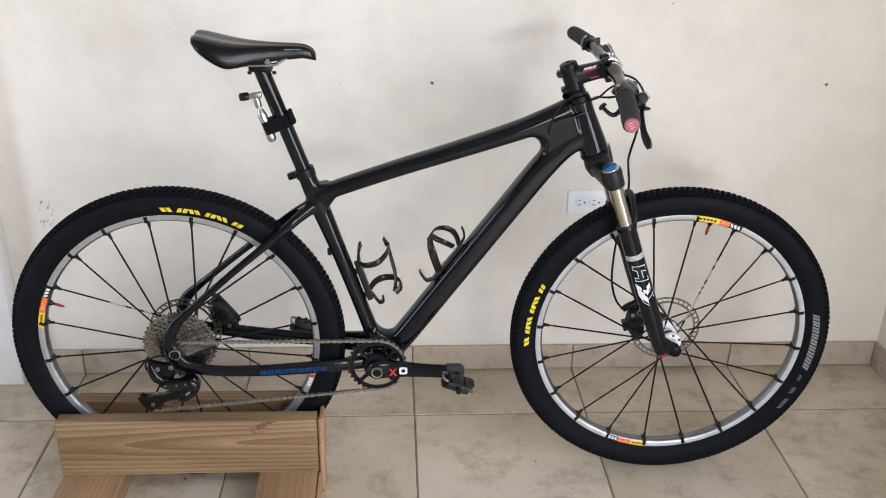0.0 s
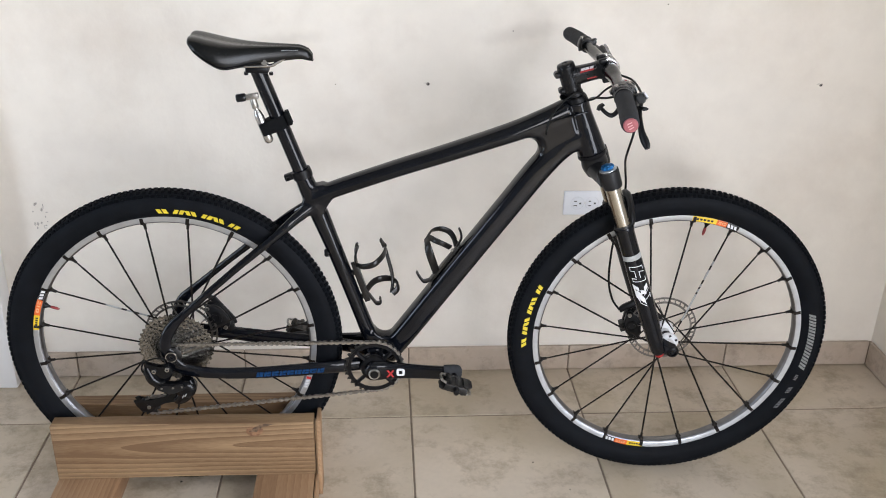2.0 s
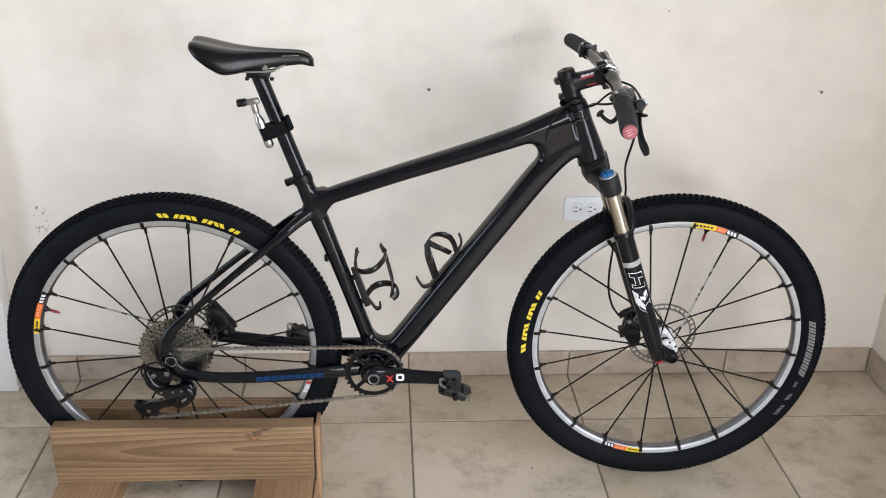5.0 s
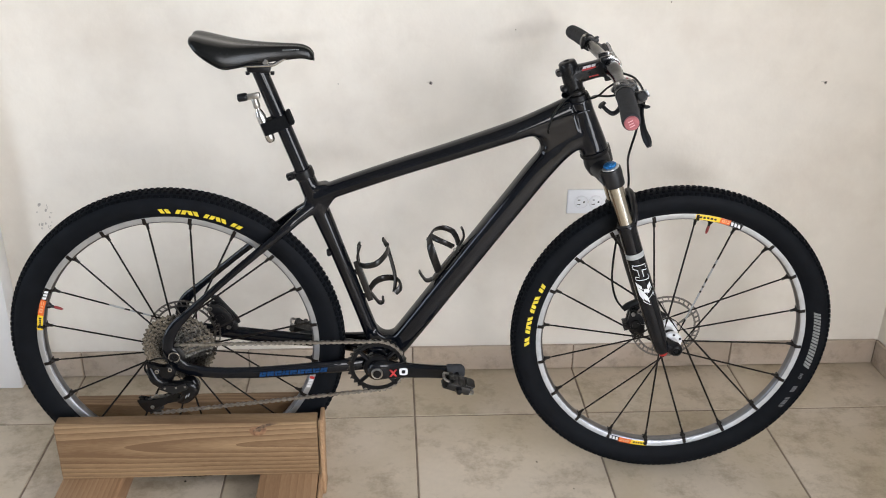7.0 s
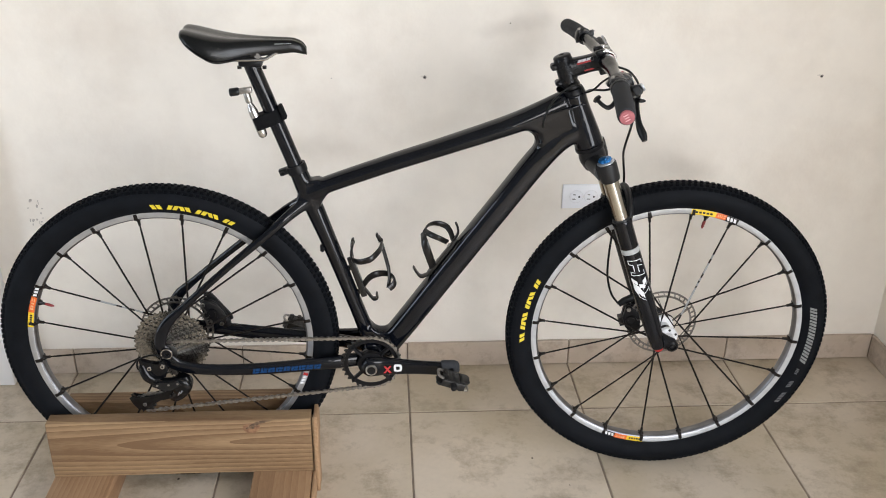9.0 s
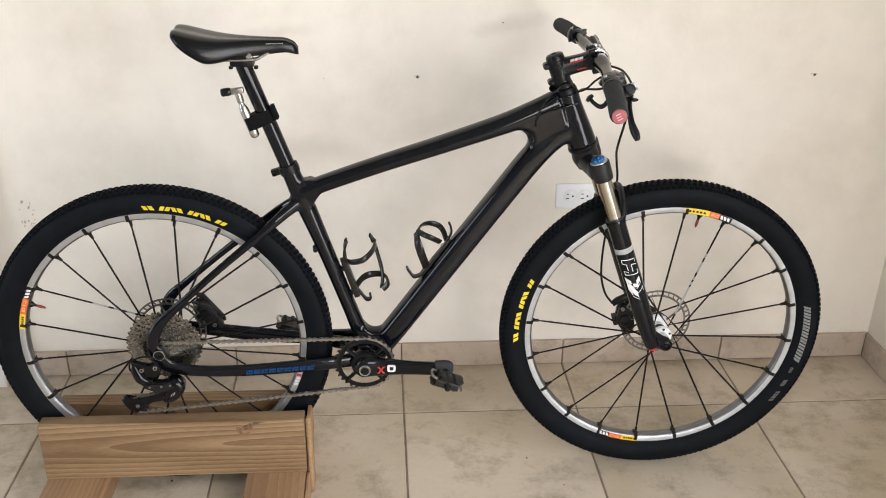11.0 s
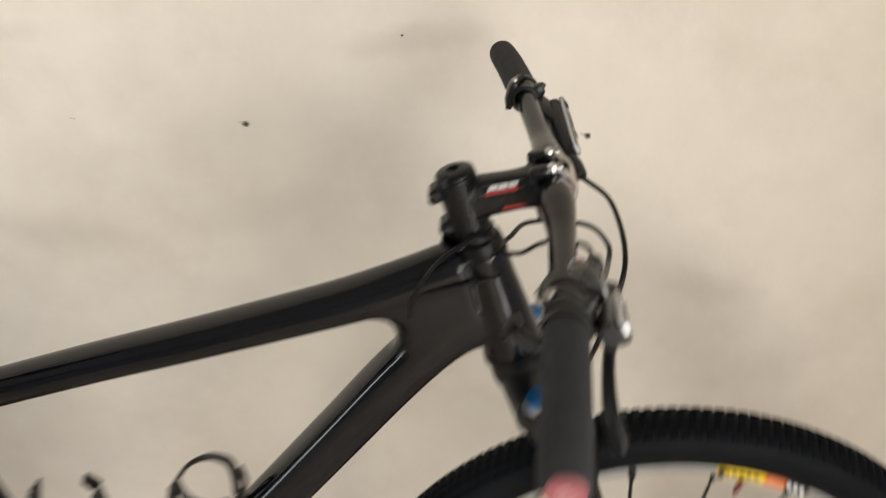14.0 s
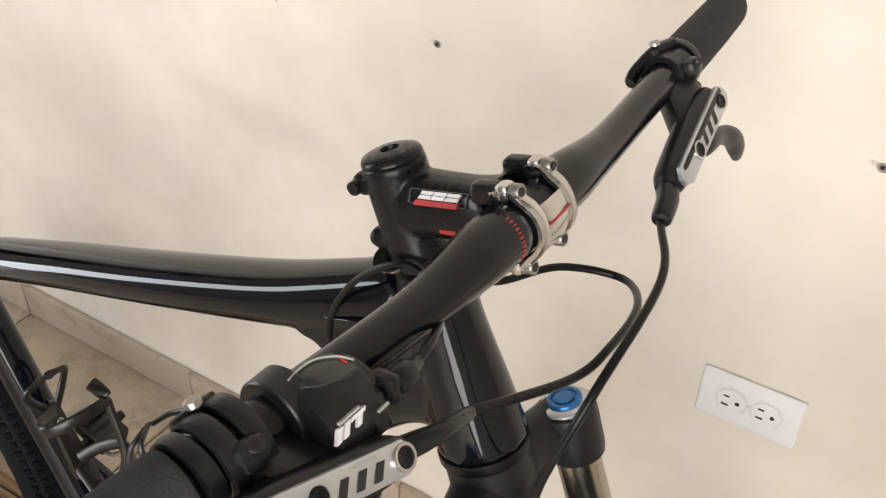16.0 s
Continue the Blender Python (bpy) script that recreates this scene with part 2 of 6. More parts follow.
M_HOSE = mat("black_hose", (0.005, 0.005, 0.005), 0.30, var=0.2, scale=40, spec=0.22)
M_SEAM = mat("shaded_nylon_seam", (0.72, 0.72, 0.74), 0.5, var=0.05, scale=40)
M_LEATHER = mat("black_saddle_cover", (0.0050, 0.0056, 0.0056), 0.24, var=0.3, scale=30, bump=0.12, bscale=700, spec=0.3)
M_ALU = mat("machined_aluminium", (0.52, 0.54, 0.57), 0.33, metal=0.8, var=0.1, scale=40)
M_RIM = mat("dark_milled_rim", (0.22, 0.22, 0.23), 0.38, metal=1.0, var=0.15, scale=40)
M_SILVER = mat("polished_silver_alloy", (0.54, 0.53, 0.52), 0.22, metal=1.0, var=0.1, scale=50)
M_STEEL = mat("worn_steel", (0.36, 0.345, 0.32), 0.36, metal=1.0, var=0.3, scale=120)
M_CHAIN = mat("nickel_chain", (0.37, 0.355, 0.335), 0.3, metal=1.0, var=0.4, scale=150)
M_COG = mat("grey_steel_cog", (0.15, 0.147, 0.143), 0.26, metal=1.0, var=0.7, scale=230, second=(0.50, 0.485, 0.46))
M_GREYMET = mat("dark_grey_alloy", (0.042, 0.041, 0.040), 0.4, metal=0.8, var=0.35, scale=80)
M_STANCH = mat("hard_anodised_tube", (0.44, 0.415, 0.36), 0.2, metal=1.0, var=0.06, scale=10)
M_BLUE = mat("blue_anodised", (0.01, 0.135, 0.36), 0.3, metal=0.45, var=0.25, scale=60)
M_RED = mat("red_anodised", (0.42, 0.022, 0.02), 0.35, metal=0.2, var=0.25, scale=60)
M_VALVE = mat("dull_red_cap", (0.24, 0.030, 0.030), 0.42, var=0.25, scale=60)
M_PINK = mat("faded_red_plug", (0.30, 0.085, 0.095), 0.45, var=0.25, scale=90)
M_WHITE = mat("white_paint", (0.72, 0.72, 0.73), 0.4, var=0.1, scale=60)
M_YELLOW = mat("yellow_print", (0.72, 0.56, 0.03), 0.6, var=0.15, scale=80)
M_STICKY = mat("yellow_sticker", (0.80, 0.55, 0.02), 0.45, var=0.1, scale=80)
M_ORANGE = mat("orange_sticker", (0.72, 0.13, 0.02), 0.45, var=0.2, scale=80)
M_PALE = mat("pale_orange_print", (0.78, 0.42, 0.22), 0.5, var=0.15, scale=80)
M_GREYTXT = mat("pale_grey_print", (0.36, 0.37, 0.36), 0.6, var=0.15, scale=80)
M_GREYTXT2 = mat("worn_grey_print", (0.20, 0.205, 0.20), 0.65, var=0.35, scale=220)
M_DIMTXT = mat("dim_grey_print", (0.11, 0.11, 0.115), 0.6, var=0.2, scale=80)
M_PLUGTXT = mat("faded_pink_print", (0.62, 0.34, 0.33), 0.5, var=0.2, scale=120)
M_BLUETXT = mat("blue_print", (0.004, 0.036, 0.115), 0.55, var=0.25, scale=80, spec=0.2)
M_REDTXT = mat("red_print", (0.46, 0.03, 0.03), 0.45, var=0.15, scale=80)
M_PLATE = mat("white_nylon", (0.86, 0.87, 0.90), 0.35, var=0.03, scale=20)
M_SLOT = mat("dark_slot", (0.015, 0.015, 0.016), 0.7, var=0.2)
M_CLEAR = mat("smoked_window", (0.022, 0.023, 0.023), 0.06, var=0.2, scale=40)


# ---- building helpers ----
def part(name, bm, material, parent=None, label="", m=None, smooth=True, angle=40):
    """Links a bmesh as one mesh object under a thing or under a part."""
    if m is not None:
        bmesh.ops.transform(bm, matrix=m, verts=bm.verts)
    bmesh.ops.recalc_face_normals(bm, faces=bm.faces)
    for e in bm.edges:
        if len(e.link_faces) == 2 and e.calc_face_angle(0) > radians(angle):
            e.smooth = False
    for f in bm.faces:
        f.smooth = smooth
    me = bpy.data.meshes.new(name)
    bm.to_mesh(me)
    bm.free()
    me.materials.append(material)
    ob = new(name, me)
    if parent is not None:
        ob.parent = parent
        ob.matrix_parent_inverse = Matrix.Translation(-parent.location) if parent.type == "EMPTY" else Matrix()
    if label:
        ob["label"] = label
    return ob


def thing(name, at, label, category, group="", kind=""):
    e = new(name)
    e.location = at
    e.empty_display_size = 0.05
    return tagged(e, label, category, group, kind)


def spl(points, k=8):
    """Points along a smooth line through the given ones; each may carry extra values, which glide too."""
    p = [np.array(q, float) for q in points]
    p = [2 * p[0] - p[1], *p, 2 * p[-1] - p[-2]]
    out = []
    for a, b, c, d in zip(p, p[1:], p[2:], p[3:]):
        for i in range(k):
            t = i / k
            out.append(0.5 * (2 * b + (c - a) * t + (2 * a - 5 * b + 4 * c - d) * t * t + (3 * b - a - 3 * c + d) * t**3))
    return out + [p[-2]]


def sweep(rows, seg=14, side=(0, 1, 0), k=8, power=2.0, bm=None):
    """A tube along rows of x, y, z, half height, half width (or one radius). side: the way in which the width lies."""
    bm = bm or bmesh.new()
    rows = [tuple(r) + (r[3],) if len(r) == 4 else r for r in rows]
    pts = spl(rows, k) if k else [np.array(r, float) for r in rows]
    ref, rings = Vector(side), []
    for i, q in enumerate(pts):
        a, b = pts[max(0, i - 1)], pts[min(len(pts) - 1, i + 1)]
        t = Vector(b[:3] - a[:3]).normalized()
        w = (ref - t * ref.dot(t)).normalized()
        u = t.cross(w)
        ring = []
        for s in range(seg):
            c, d = math.cos(2 * math.pi * s / seg), math.sin(2 * math.pi * s / seg)
            c, d = math.copysign(abs(c) ** (2 / power), c), math.copysign(abs(d) ** (2 / power), d)
            ring.append(bm.verts.new(Vector(q[:3]) + u * (q[3] * c) + w * (q[4] * d)))
        rings.append(ring)
    for r0, r1 in zip(rings, rings[1:]):
        for s in range(seg):
            bm.faces.new((r0[s], r0[(s + 1) % seg], r1[(s + 1) % seg], r1[s]))
    bm.faces.new(rings[0][::-1]), bm.faces.new(rings[-1])
    return bm


def wire(points, r, seg=8, k=8, bm=None):
    """A round cable through points, free of any preferred side."""
    bm = bm or bmesh.new()
    pts = [Vector(q) for q in spl(points, k)]
    t0 = (pts[1] - pts[0]).normalized()
    w = t0.orthogonal().normalized()
    rings = []
    for i, q in enumerate(pts):
        t = (pts[min(len(pts) - 1, i + 1)] - pts[max(0, i - 1)]).normalized()
        w = (w - t * w.dot(t)).normalized()
        u = t.cross(w)
        rings.append([bm.verts.new(q + r * (u * math.cos(2 * math.pi * s / seg) + w * math.sin(2 * math.pi * s / seg))) for s in range(seg)])
    for r0, r1 in zip(rings, rings[1:]):
        for s in range(seg):
            bm.faces.new((r0[s], r0[(s + 1) % seg], r1[(s + 1) % seg], r1[s]))
    bm.faces.new(rings[0][::-1]), bm.faces.new(rings[-1])
    return bm


def lathe(profile, at, axis, n=24, bm=None, shut=False):
    """Turns a profile of (radius, way along the axis) round an axis. shut: the profile is a closed loop."""
    bm = bm or bmesh.new()
    ax = Vector(axis).normalized()
    u = ax.orthogonal().normalized()
    w = ax.cross(u)
    at = Vector(at)
    rings = []
    for r, h in profile:
        if r < 1e-6:
            rings.append([bm.verts.new(at + ax * h)] * n)
        else:
            rings.append([bm.verts.new(at + ax * h + r * (u * math.cos(2 * math.pi * s / n) + w * math.sin(2 * math.pi * s / n))) for s in range(n)])
    pairs = list(zip(rings, rings[1:])) + ([(rings[-1], rings[0])] if shut else [])
    for r0, r1 in pairs:
        for s in range(n):
            vs = []
            for v in (r0[s], r0[(s + 1) % n], r1[(s + 1) % n], r1[s]):
                if v not in vs:
                    vs.append(v)
            if len(vs) > 2:
                bm.faces.new(vs)
    if not shut:
        for ring in (rings[0], rings[-1]):
            if len(set(ring)) == n:
                bm.faces.new(ring)
    return bm


def slab(outline, base, thick, u=(1, 0, 0), v=(0, 0, 1), bevel=0.0, holes=(), bm=None):
    """A plate cut to an outline of (u, v) pairs, thick along u x v reversed, with softened rims."""
    own = bmesh.new()
    u, v, base = Vector(u).normalized(), Vector(v).normalized(), Vector(base)
    n = u.cross(v)
    bot = [own.verts.new(base + u * a + v * b - n * thick / 2) for a, b in outline]
    top = [own.verts.new(base + u * a + v * b + n * thick / 2) for a, b in outline]
    k = len(outline)
    own.faces.new(bot[::-1]), own.faces.new(top)
    for i in range(k):
        own.faces.new((bot[i], bot[(i + 1) % k], top[(i + 1) % k], top[i]))
    if bevel:
        rim = [e for e in own.edges if (e.verts[0] in bot) == (e.verts[1] in bot)]
        bmesh.ops.bevel(own, geom=rim, offset=bevel, segments=2, affect="EDGES", profile=0.5)
    return join(bm, own)


def join(bm, own):
    if bm is None:
        return own
    me = bpy.data.meshes.new("tmp")
    own.to_mesh(me)
    own.free()
    bm.from_mesh(me)
    bpy.data.meshes.remove(me)
    return bm


def box(lo, hi, bevel=0.0, bm=None, segments=2):
    own = bmesh.new()
    lo, hi = Vector(lo), Vector(hi)
    bmesh.ops.create_cube(own, size=1, matrix=Matrix.Translation((lo + hi) / 2) @ Matrix.Diagonal((*(hi - lo), 1)))
    if bevel:
        bmesh.ops.bevel(own, geom=list(own.edges), offset=bevel, segments=segments, affect="EDGES", profile=0.5)
    return join(bm, own)


def block(at, size, x=(1, 0, 0), z=(0, 0, 1), bevel=0.001, bm=None):
    """A rounded box, turned so that its own x and z point the given ways."""
    x = Vector(x).normalized()
    y = Vector(z).cross(x).normalized()
    z = x.cross(y)
    own = box([-s / 2 for s in size], [s / 2 for s in size], bevel)
    m = Matrix((x, y, z)).transposed().to_4x4()
    bmesh.ops.transform(own, matrix=Matrix.Translation(at) @ m, verts=own.verts)
    return join(bm, own)


def hexbolt(at, axis, r, h, bm=None):
    """A socket-head bolt with a hexagonal hole."""
    own = lathe([(0, 0.0), (r, 0.0), (r, h * 0.85), (r * 0.9, h), (r * 0.58, h)], at, axis, 12)
    lathe([(r * 0.6, h), (r * 0.5, h * 0.35), (0, h * 0.35)], at, axis, 6, own)
    return join(bm, own)

# ---- the room ----
wall_n = part("wall_north", box((X0 - 0.12, Y1, -0.05), (X1 + 0.12, Y1 + 0.12, H)), M_WALL, smooth=False)
tagged(wall_n, "cream painted plaster wall with soft darker patches and small holes", "wall", kind="structure")


def pierced(name, along, at, lo, hi, o0, o1, z0, z1, outward, label, paint=None):
    """A wall with one opening: its four strips in one mesh."""
    bm = bmesh.new()
    a, b = sorted((at, at + outward))
    for s0, s1, t0, t1 in ((lo, o0, 0, H), (o1, hi, 0, H), (o0, o1, 0, z0), (o0, o1, z1, H)):
        if s1 - s0 > 0.001 and t1 - t0 > 0.001:
            box((a, s0, t0), (b, s1, t1), bm=bm) if along == "y" else box((s0, a, t0), (s1, b, t1), bm=bm)
    return tagged(part(name, bm, paint or M_PLAIN, smooth=False), label, "wall", kind="structure")


# the openings are unseen, cut where the added lamps stand
pierced("wall_east", "y", X1, Y0, Y1, -3.0, -1.3, 0.0, 2.08, 0.12, "cream painted side wall with an assumed door opening out of view", M_WALL)
pierced("wall_south", "x", Y0, X0, X1, 0.95, 1.85, 0.60, 2.30, -0.12, "unseen wall in darkened greige with an added window opening")
pierced("wall_west", "y", X0, Y0, Y1, -1.80, -1.00, 0.05, 2.05, -0.12, "unseen wall in darkened greige with an added door opening")
tagged(part("ceiling", box((X0 - 0.12, Y0 - 0.12, H), (X1 + 0.12, Y1 + 0.12, H + 0.1)), M_PLAIN, smooth=False), "unseen flat ceiling in darkened greige", "ceiling", kind="structure")

# white casing that stands proud of the wall beside the tiles
casing = thing("door_casing", (-0.70, 0.418, 0), "white painted door casing standing proud of the wall", "door casing", kind="structure")
part("casing_board", box((-0.74, 0.387, 0.0), (-0.531, Y1 - 0.001, 2.12), 0.003), M_TRIMW, casing)
part("casing_edge", box((-0.80, 0.372, 0.0), (-0.742, Y1 - 0.001, 2.14), 0.004), M_TRIMW, casing)

M_SMEAR = mat("grey_plaster_film", (0.69, 0.64, 0.57), 0.75, var=0.16, scale=120)
M_CHIP = mat("chipped_plaster", (0.34, 0.30, 0.26), 0.85, var=0.35, scale=200, bump=0.3, bscale=700)
# small drilled holes and scuffs in the wall
for hx, hz, r, dark in ((0.583, 0.835, 0.0030, 1), (1.593, 0.836, 0.0030, 1), (1.052, 0.838, 0.0034, 1), (0.353, 0.833, 0.0009, 1), (1.169, 1.036, 0.0014, 1), (0.790, 0.968, 0.0011, 1)):
    anchor = thing("wall_hole", (hx, Y1 - 0.001, hz), "small drilled hole in the wall with chipped plaster", "wall hole", "drilled holes in the wall")
    bm = lathe([(r * 1.05, 0.0), (r * 1.5, 0.0012), (r * 1.05, 0.002), (r * 0.75, 0.0008), (0, 0.0004)], (hx, Y1 - 0.0002, hz), (0, -1, 0), 11)
    for v in bm.verts:
        v.co += Vector((noise.noise(v.co * 900) * r * 0.5, 0, noise.noise(v.co * 700 + Vector((3, 0, 0))) * r * 0.5))
    part("chipped_rim", bm, M_CHIP, anchor)
    part("hole", lathe([(r * 0.7, 0.0012), (r * 0.55, 0.0025), (0, 0.0022)], (hx, Y1, hz), (0, -1, 0), 9), M_SLOT, anchor)

# greyish smears beside the larger holes
for hx, hz, w in ((0.583, 0.835, 0.013), (1.052, 0.838, 0.018), (1.593, 0.836, 0.012)):
    sm_ = thing("plaster_smear", (hx, Y1 - 0.001, hz), "faint grey smear of plaster beside a drilled hole", "smear", "plaster smears")
    ol = [(w * (0.55 + 0.45 * noise.noise(Vector((hx * 9, i, 0)))) * math.cos(2 * math.pi * i / 17), 0.0042 * (0.7 + 0.6 * noise.noise(Vector((i * 0.7, hx, 4)))) * math.sin(2 * math.pi * i / 17) - 0.1 * w * math.cos(2 * math.pi * i / 17)) for i in range(17)]
    part("film", slab(ol, (hx - w * 0.25, Y1 - 0.0003, hz + 0.001), 0.0005), M_SMEAR, sm_)

# smudge of dark scuff marks low on the wall
scuff = thing("scuff_mark", (-0.40, Y1 - 0.001, 0.46), "grey scuff marks rubbed on the wall", "scuff mark")
bm = bmesh.new()
rng = random.Random(5)
for i in range(16):
    cx, cz = -0.418 + rng.uniform(-0.015, 0.022), 0.475 + rng.uniform(-0.03, 0.045)
    w, h = rng.uniform(0.001, 0.004), rng.uniform(0.001, 0.0055)
    slab([(-w, -h * 0.4), (w * 0.2, -h), (w, h * 0.5), (-w * 0.3, h)], (cx, Y1 - 0.0006, cz), 0.0006, bm=bm)
part("marks", bm, mat("grey_scuff", (0.47, 0.43, 0.38), 0.8, var=0.2, scale=90), scuff)

# ---- electrical outlet, set sideways ----
OX0, OX1, OZ0, OZ1 = 0.948, 1.0615, 0.481, 0.549
outlet = thing("wall_outlet", ((OX0 + OX1) / 2, Y1, OZ0), "white duplex electrical outlet mounted sideways on the wall", "outlet")
yf = Y1 - 0.0065
part("cover_plate", box((OX0, yf, OZ0), (OX1, Y1 - 0.0005, OZ1), 0.0028, segments=3), M_PLATE, outlet, "white plastic cover plate")
oc = ((OX0 + OX1) / 2, (OZ0 + OZ1) / 2)
for s in (-1, 1):
    cx = oc[0] + s * 0.0195
    ol = [(0.0165 * math.cos(a) if abs(math.cos(a)) < 0.86 else math.copysign(0.0142, math.cos(a)), 0.0165 * math.sin(a)) for a in np.linspace(0, 2 * math.pi, 28, endpoint=False)]
    rec = part("receptacle", slab(ol, (cx, yf - 0.0008, oc[1]), 0.003, bevel=0.0005), M_PLATE, outlet, "white socket face")
    part("gap", lathe([(0.0172, 0), (0.0178, 0.0006), (0.0184, 0)], (cx, yf + 0.0002, oc[1]), (0, -1, 0), 28, shut=True), M_SEAM, rec)
    for dz, w in ((0.0062, 0.0066), (-0.0062, 0.0082)):
        part("slot", box((cx - 0.006 - w / 2, yf - 0.0027, oc[1] + dz - 0.0011), (cx - 0.006 + w / 2, yf - 0.0020, oc[1] + dz + 0.0011)), M_SLOT, rec)
    part("earth_hole", lathe([(0.0026, 0), (0.0026, 0.0006), (0, 0.0006)], (cx + 0.0074, yf - 0.0021, oc[1]), (0, -1, 0), 12), M_SLOT, rec)
part("screw", lathe([(0.0028, 0), (0.0026, 0.0014), (0.0018, 0.0019), (0, 0.0019)], (oc[0], yf, oc[1]), (0, -1, 0), 14), M_TRIMW, outlet)

# ---- wooden stand ----
stand = thing("bicycle_stand", (0.025, 0, 0), "home-made pine plank stand holding the rear wheel", "bicycle stand")


def plank(name, lo, hi, material, seed, label=""):
    bm = box(lo, hi, 0.0022)
    bmesh.ops.subdivide_edges(bm, edges=[e for e in bm.edges if e.calc_length() > 0.2], cuts=10, use_grid_fill=True)
    for v in bm.verts:
        v.co += 0.0012 * Vector((noise.noise(v.co * 6 + Vector((seed, 0, 0))), noise.noise(v.co * 5 + Vector((0, seed, 3))), noise.noise(v.co * 6 + Vector((0, 7, seed)))))
    return part(name, bm, material, stand, label, angle=50)


plank("side_board", (-0.268, -0.090, 0.0622), (0.309, -0.052, 0.2055), M_WOODX, 1, "pine board with grain and a brown knot")
plank("side_board", (-0.262, 0.032, 0.0622), (0.303, 0.070, 0.181), M_WOODX, 2, "pine board with weathered edges")
for x0, x1, s in ((-0.268, -0.136, 3), (0.174, 0.307, 4)):
    plank("cross_board", (x0, -0.30, 0.001), (x1, 0.17, 0.0615), M_WOODY, s, "reddish pine cross board lying flat on the tiles")
plank("end_upright", (0.3145, -0.088, 0.001), (0.3235, -0.034, 0.2060), M_WOODY, 6, "thin pine upright at the end of the stand")
plank("end_strip", (0.3085, -0.30, 0.001), (0.3145, -0.0895, 0.061), M_WOODY, 7, "thin pine strip beside the cross board")
knot = lathe([(0, 0.0012), (0.010, 0.0011), (0.0175, 0.0004), (0.0190, 0)], (0.178, -0.0905, 0.186), (0, -1, 0.1), 20)
for v in knot.verts:
    v.co.z = 0.186 + (v.co.z - 0.186) * 0.75 + 0.003 * noise.noise(v.co * 60)
part("knot", knot, mat("brown_knot", (0.17, 0.075, 0.035), 0.6, var=0.4, scale=120, second=(0.30, 0.16, 0.08)), stand, "dark brown knot")

scar = slab([(-0.012, -0.012), (-0.004, -0.014), (0.004, 0.002), (0.016, 0.008), (0.030, 0.012), (0.040, 0.016), (0.024, 0.017), (0.008, 0.014), (-0.006, 0.006), (-0.016, -0.002)], (0.182, -0.0914, 0.187), 0.0012)
for v in scar.verts:
    v.co += 0.0025 * Vector((noise.noise(v.co * 90), 0, noise.noise(v.co * 90 + Vector((5, 0, 0)))))
part("resin_scar", scar, mat("dark_resin", (0.085, 0.045, 0.026), 0.75, var=0.6, scale=160, second=(0.22, 0.14, 0.08)), stand, "dark resin scar running from the knot")

# ---- the bicycle ----
RA, FA, BB, RW = Vector((0.010, 0, 0.365)), Vector((1.115, 0, 0.365)), Vector((0.446, 0, 0.323)), 0.3655
bike = thing("mountain_bike", (0.55, 0, 0), "black carbon mountain bike with hardtail frame and front suspension", "bicycle")
# the front end is steered a little: a turn about the steering axis
HEAD, UP = Vector((0.8375, 0, 0.993)), Vector((-0.342, 0, 0.94)).normalized()
STEER = Matrix.Translation(HEAD) @ Matrix.Rotation(radians(-2.7), 4, UP) @ Matrix.Translation(-HEAD)

# the bar and stem sit a touch askew on top of that
COCKPIT = Matrix.Translation((-0.0017, 0, -0.0032)) @ Matrix.Translation(HEAD) @ Matrix.Rotation(-0.0126, 4, "X") @ Matrix.Translation(-HEAD) @ STEER


def down(d, y=0.0, fwd=0.0):
    """A place d metres down the steering axis from the top cap, y across, fwd ahead of the axis."""
    return HEAD - UP * d + Vector((0, y, 0)) + Vector((UP.z, 0, -UP.x)) * fwd


def polar(c, deg, r, y):
    return Vector((c.x + r * math.cos(radians(deg)), y, c.z + r * math.sin(radians(deg))))


def arc_plate(c, a0, a1, r0, r1, y0, y1, thick=0.0006, n=6, bm=None, skew=0.0):
    """A thin curved patch on a wheel's side, from angle a0 to a1 and radius r0 to r1."""
    own = bmesh.new()
    rows = []
    for i in range(n + 1):
        a = a0 + (a1 - a0) * i / n
        rows.append([own.verts.new(polar(c, a + (skew if r == r1 else 0), r, y + dy)) for r, y, dy in ((r0, y0, 0), (r1, y1, 0), (r1, y1, -thick), (r0, y0, -thick))])
    for p, q in zip(rows, rows[1:]):
        for j in range(4):
            own.faces.new((p[j], p[(j + 1) % 4], q[(j + 1) % 4], q[j]))
    own.faces.new(rows[0]), own.faces.new(rows[-1][::-1])
    return join(bm, own)


SIDEWALL = [(0.3055, 0.0105), (0.311, 0.0165), (0.319, 0.0222), (0.329, 0.0260), (0.339, 0.0268), (0.348, 0.0252), (0.3545, 0.0215)]


def side_y(r):
    rr, yy = zip(*SIDEWALL)
    return -float(np.interp(r, rr, yy)) - 0.0004


def sidewall_patch(c, a0, a1, r0, r1, bm, skew=0.0, lift=0.0):
    """A thin print that follows the bulge of the sidewall."""
    own = bmesh.new()
    k = max(2, int((r1 - r0) / 0.0035) + 1)
    grid = []
    for i in range(k + 1):
        r = r0 + (r1 - r0) * i / k
        grid.append([own.verts.new(polar(c, a0 + (a1 - a0) * j / 3 + skew * i / k, r, side_y(r) - lift)) for j in range(4)])
    for p, q in zip(grid, grid[1:]):
        for j in range(3):
            own.faces.new((p[j], p[j + 1], q[j + 1], q[j]))
    ext = bmesh.ops.extrude_face_region(own, geom=list(own.faces))
    for v in ext["geom"]:
        if isinstance(v, bmesh.types.BMVert):
            v.co.y -= 0.0004
    return join(bm, own)


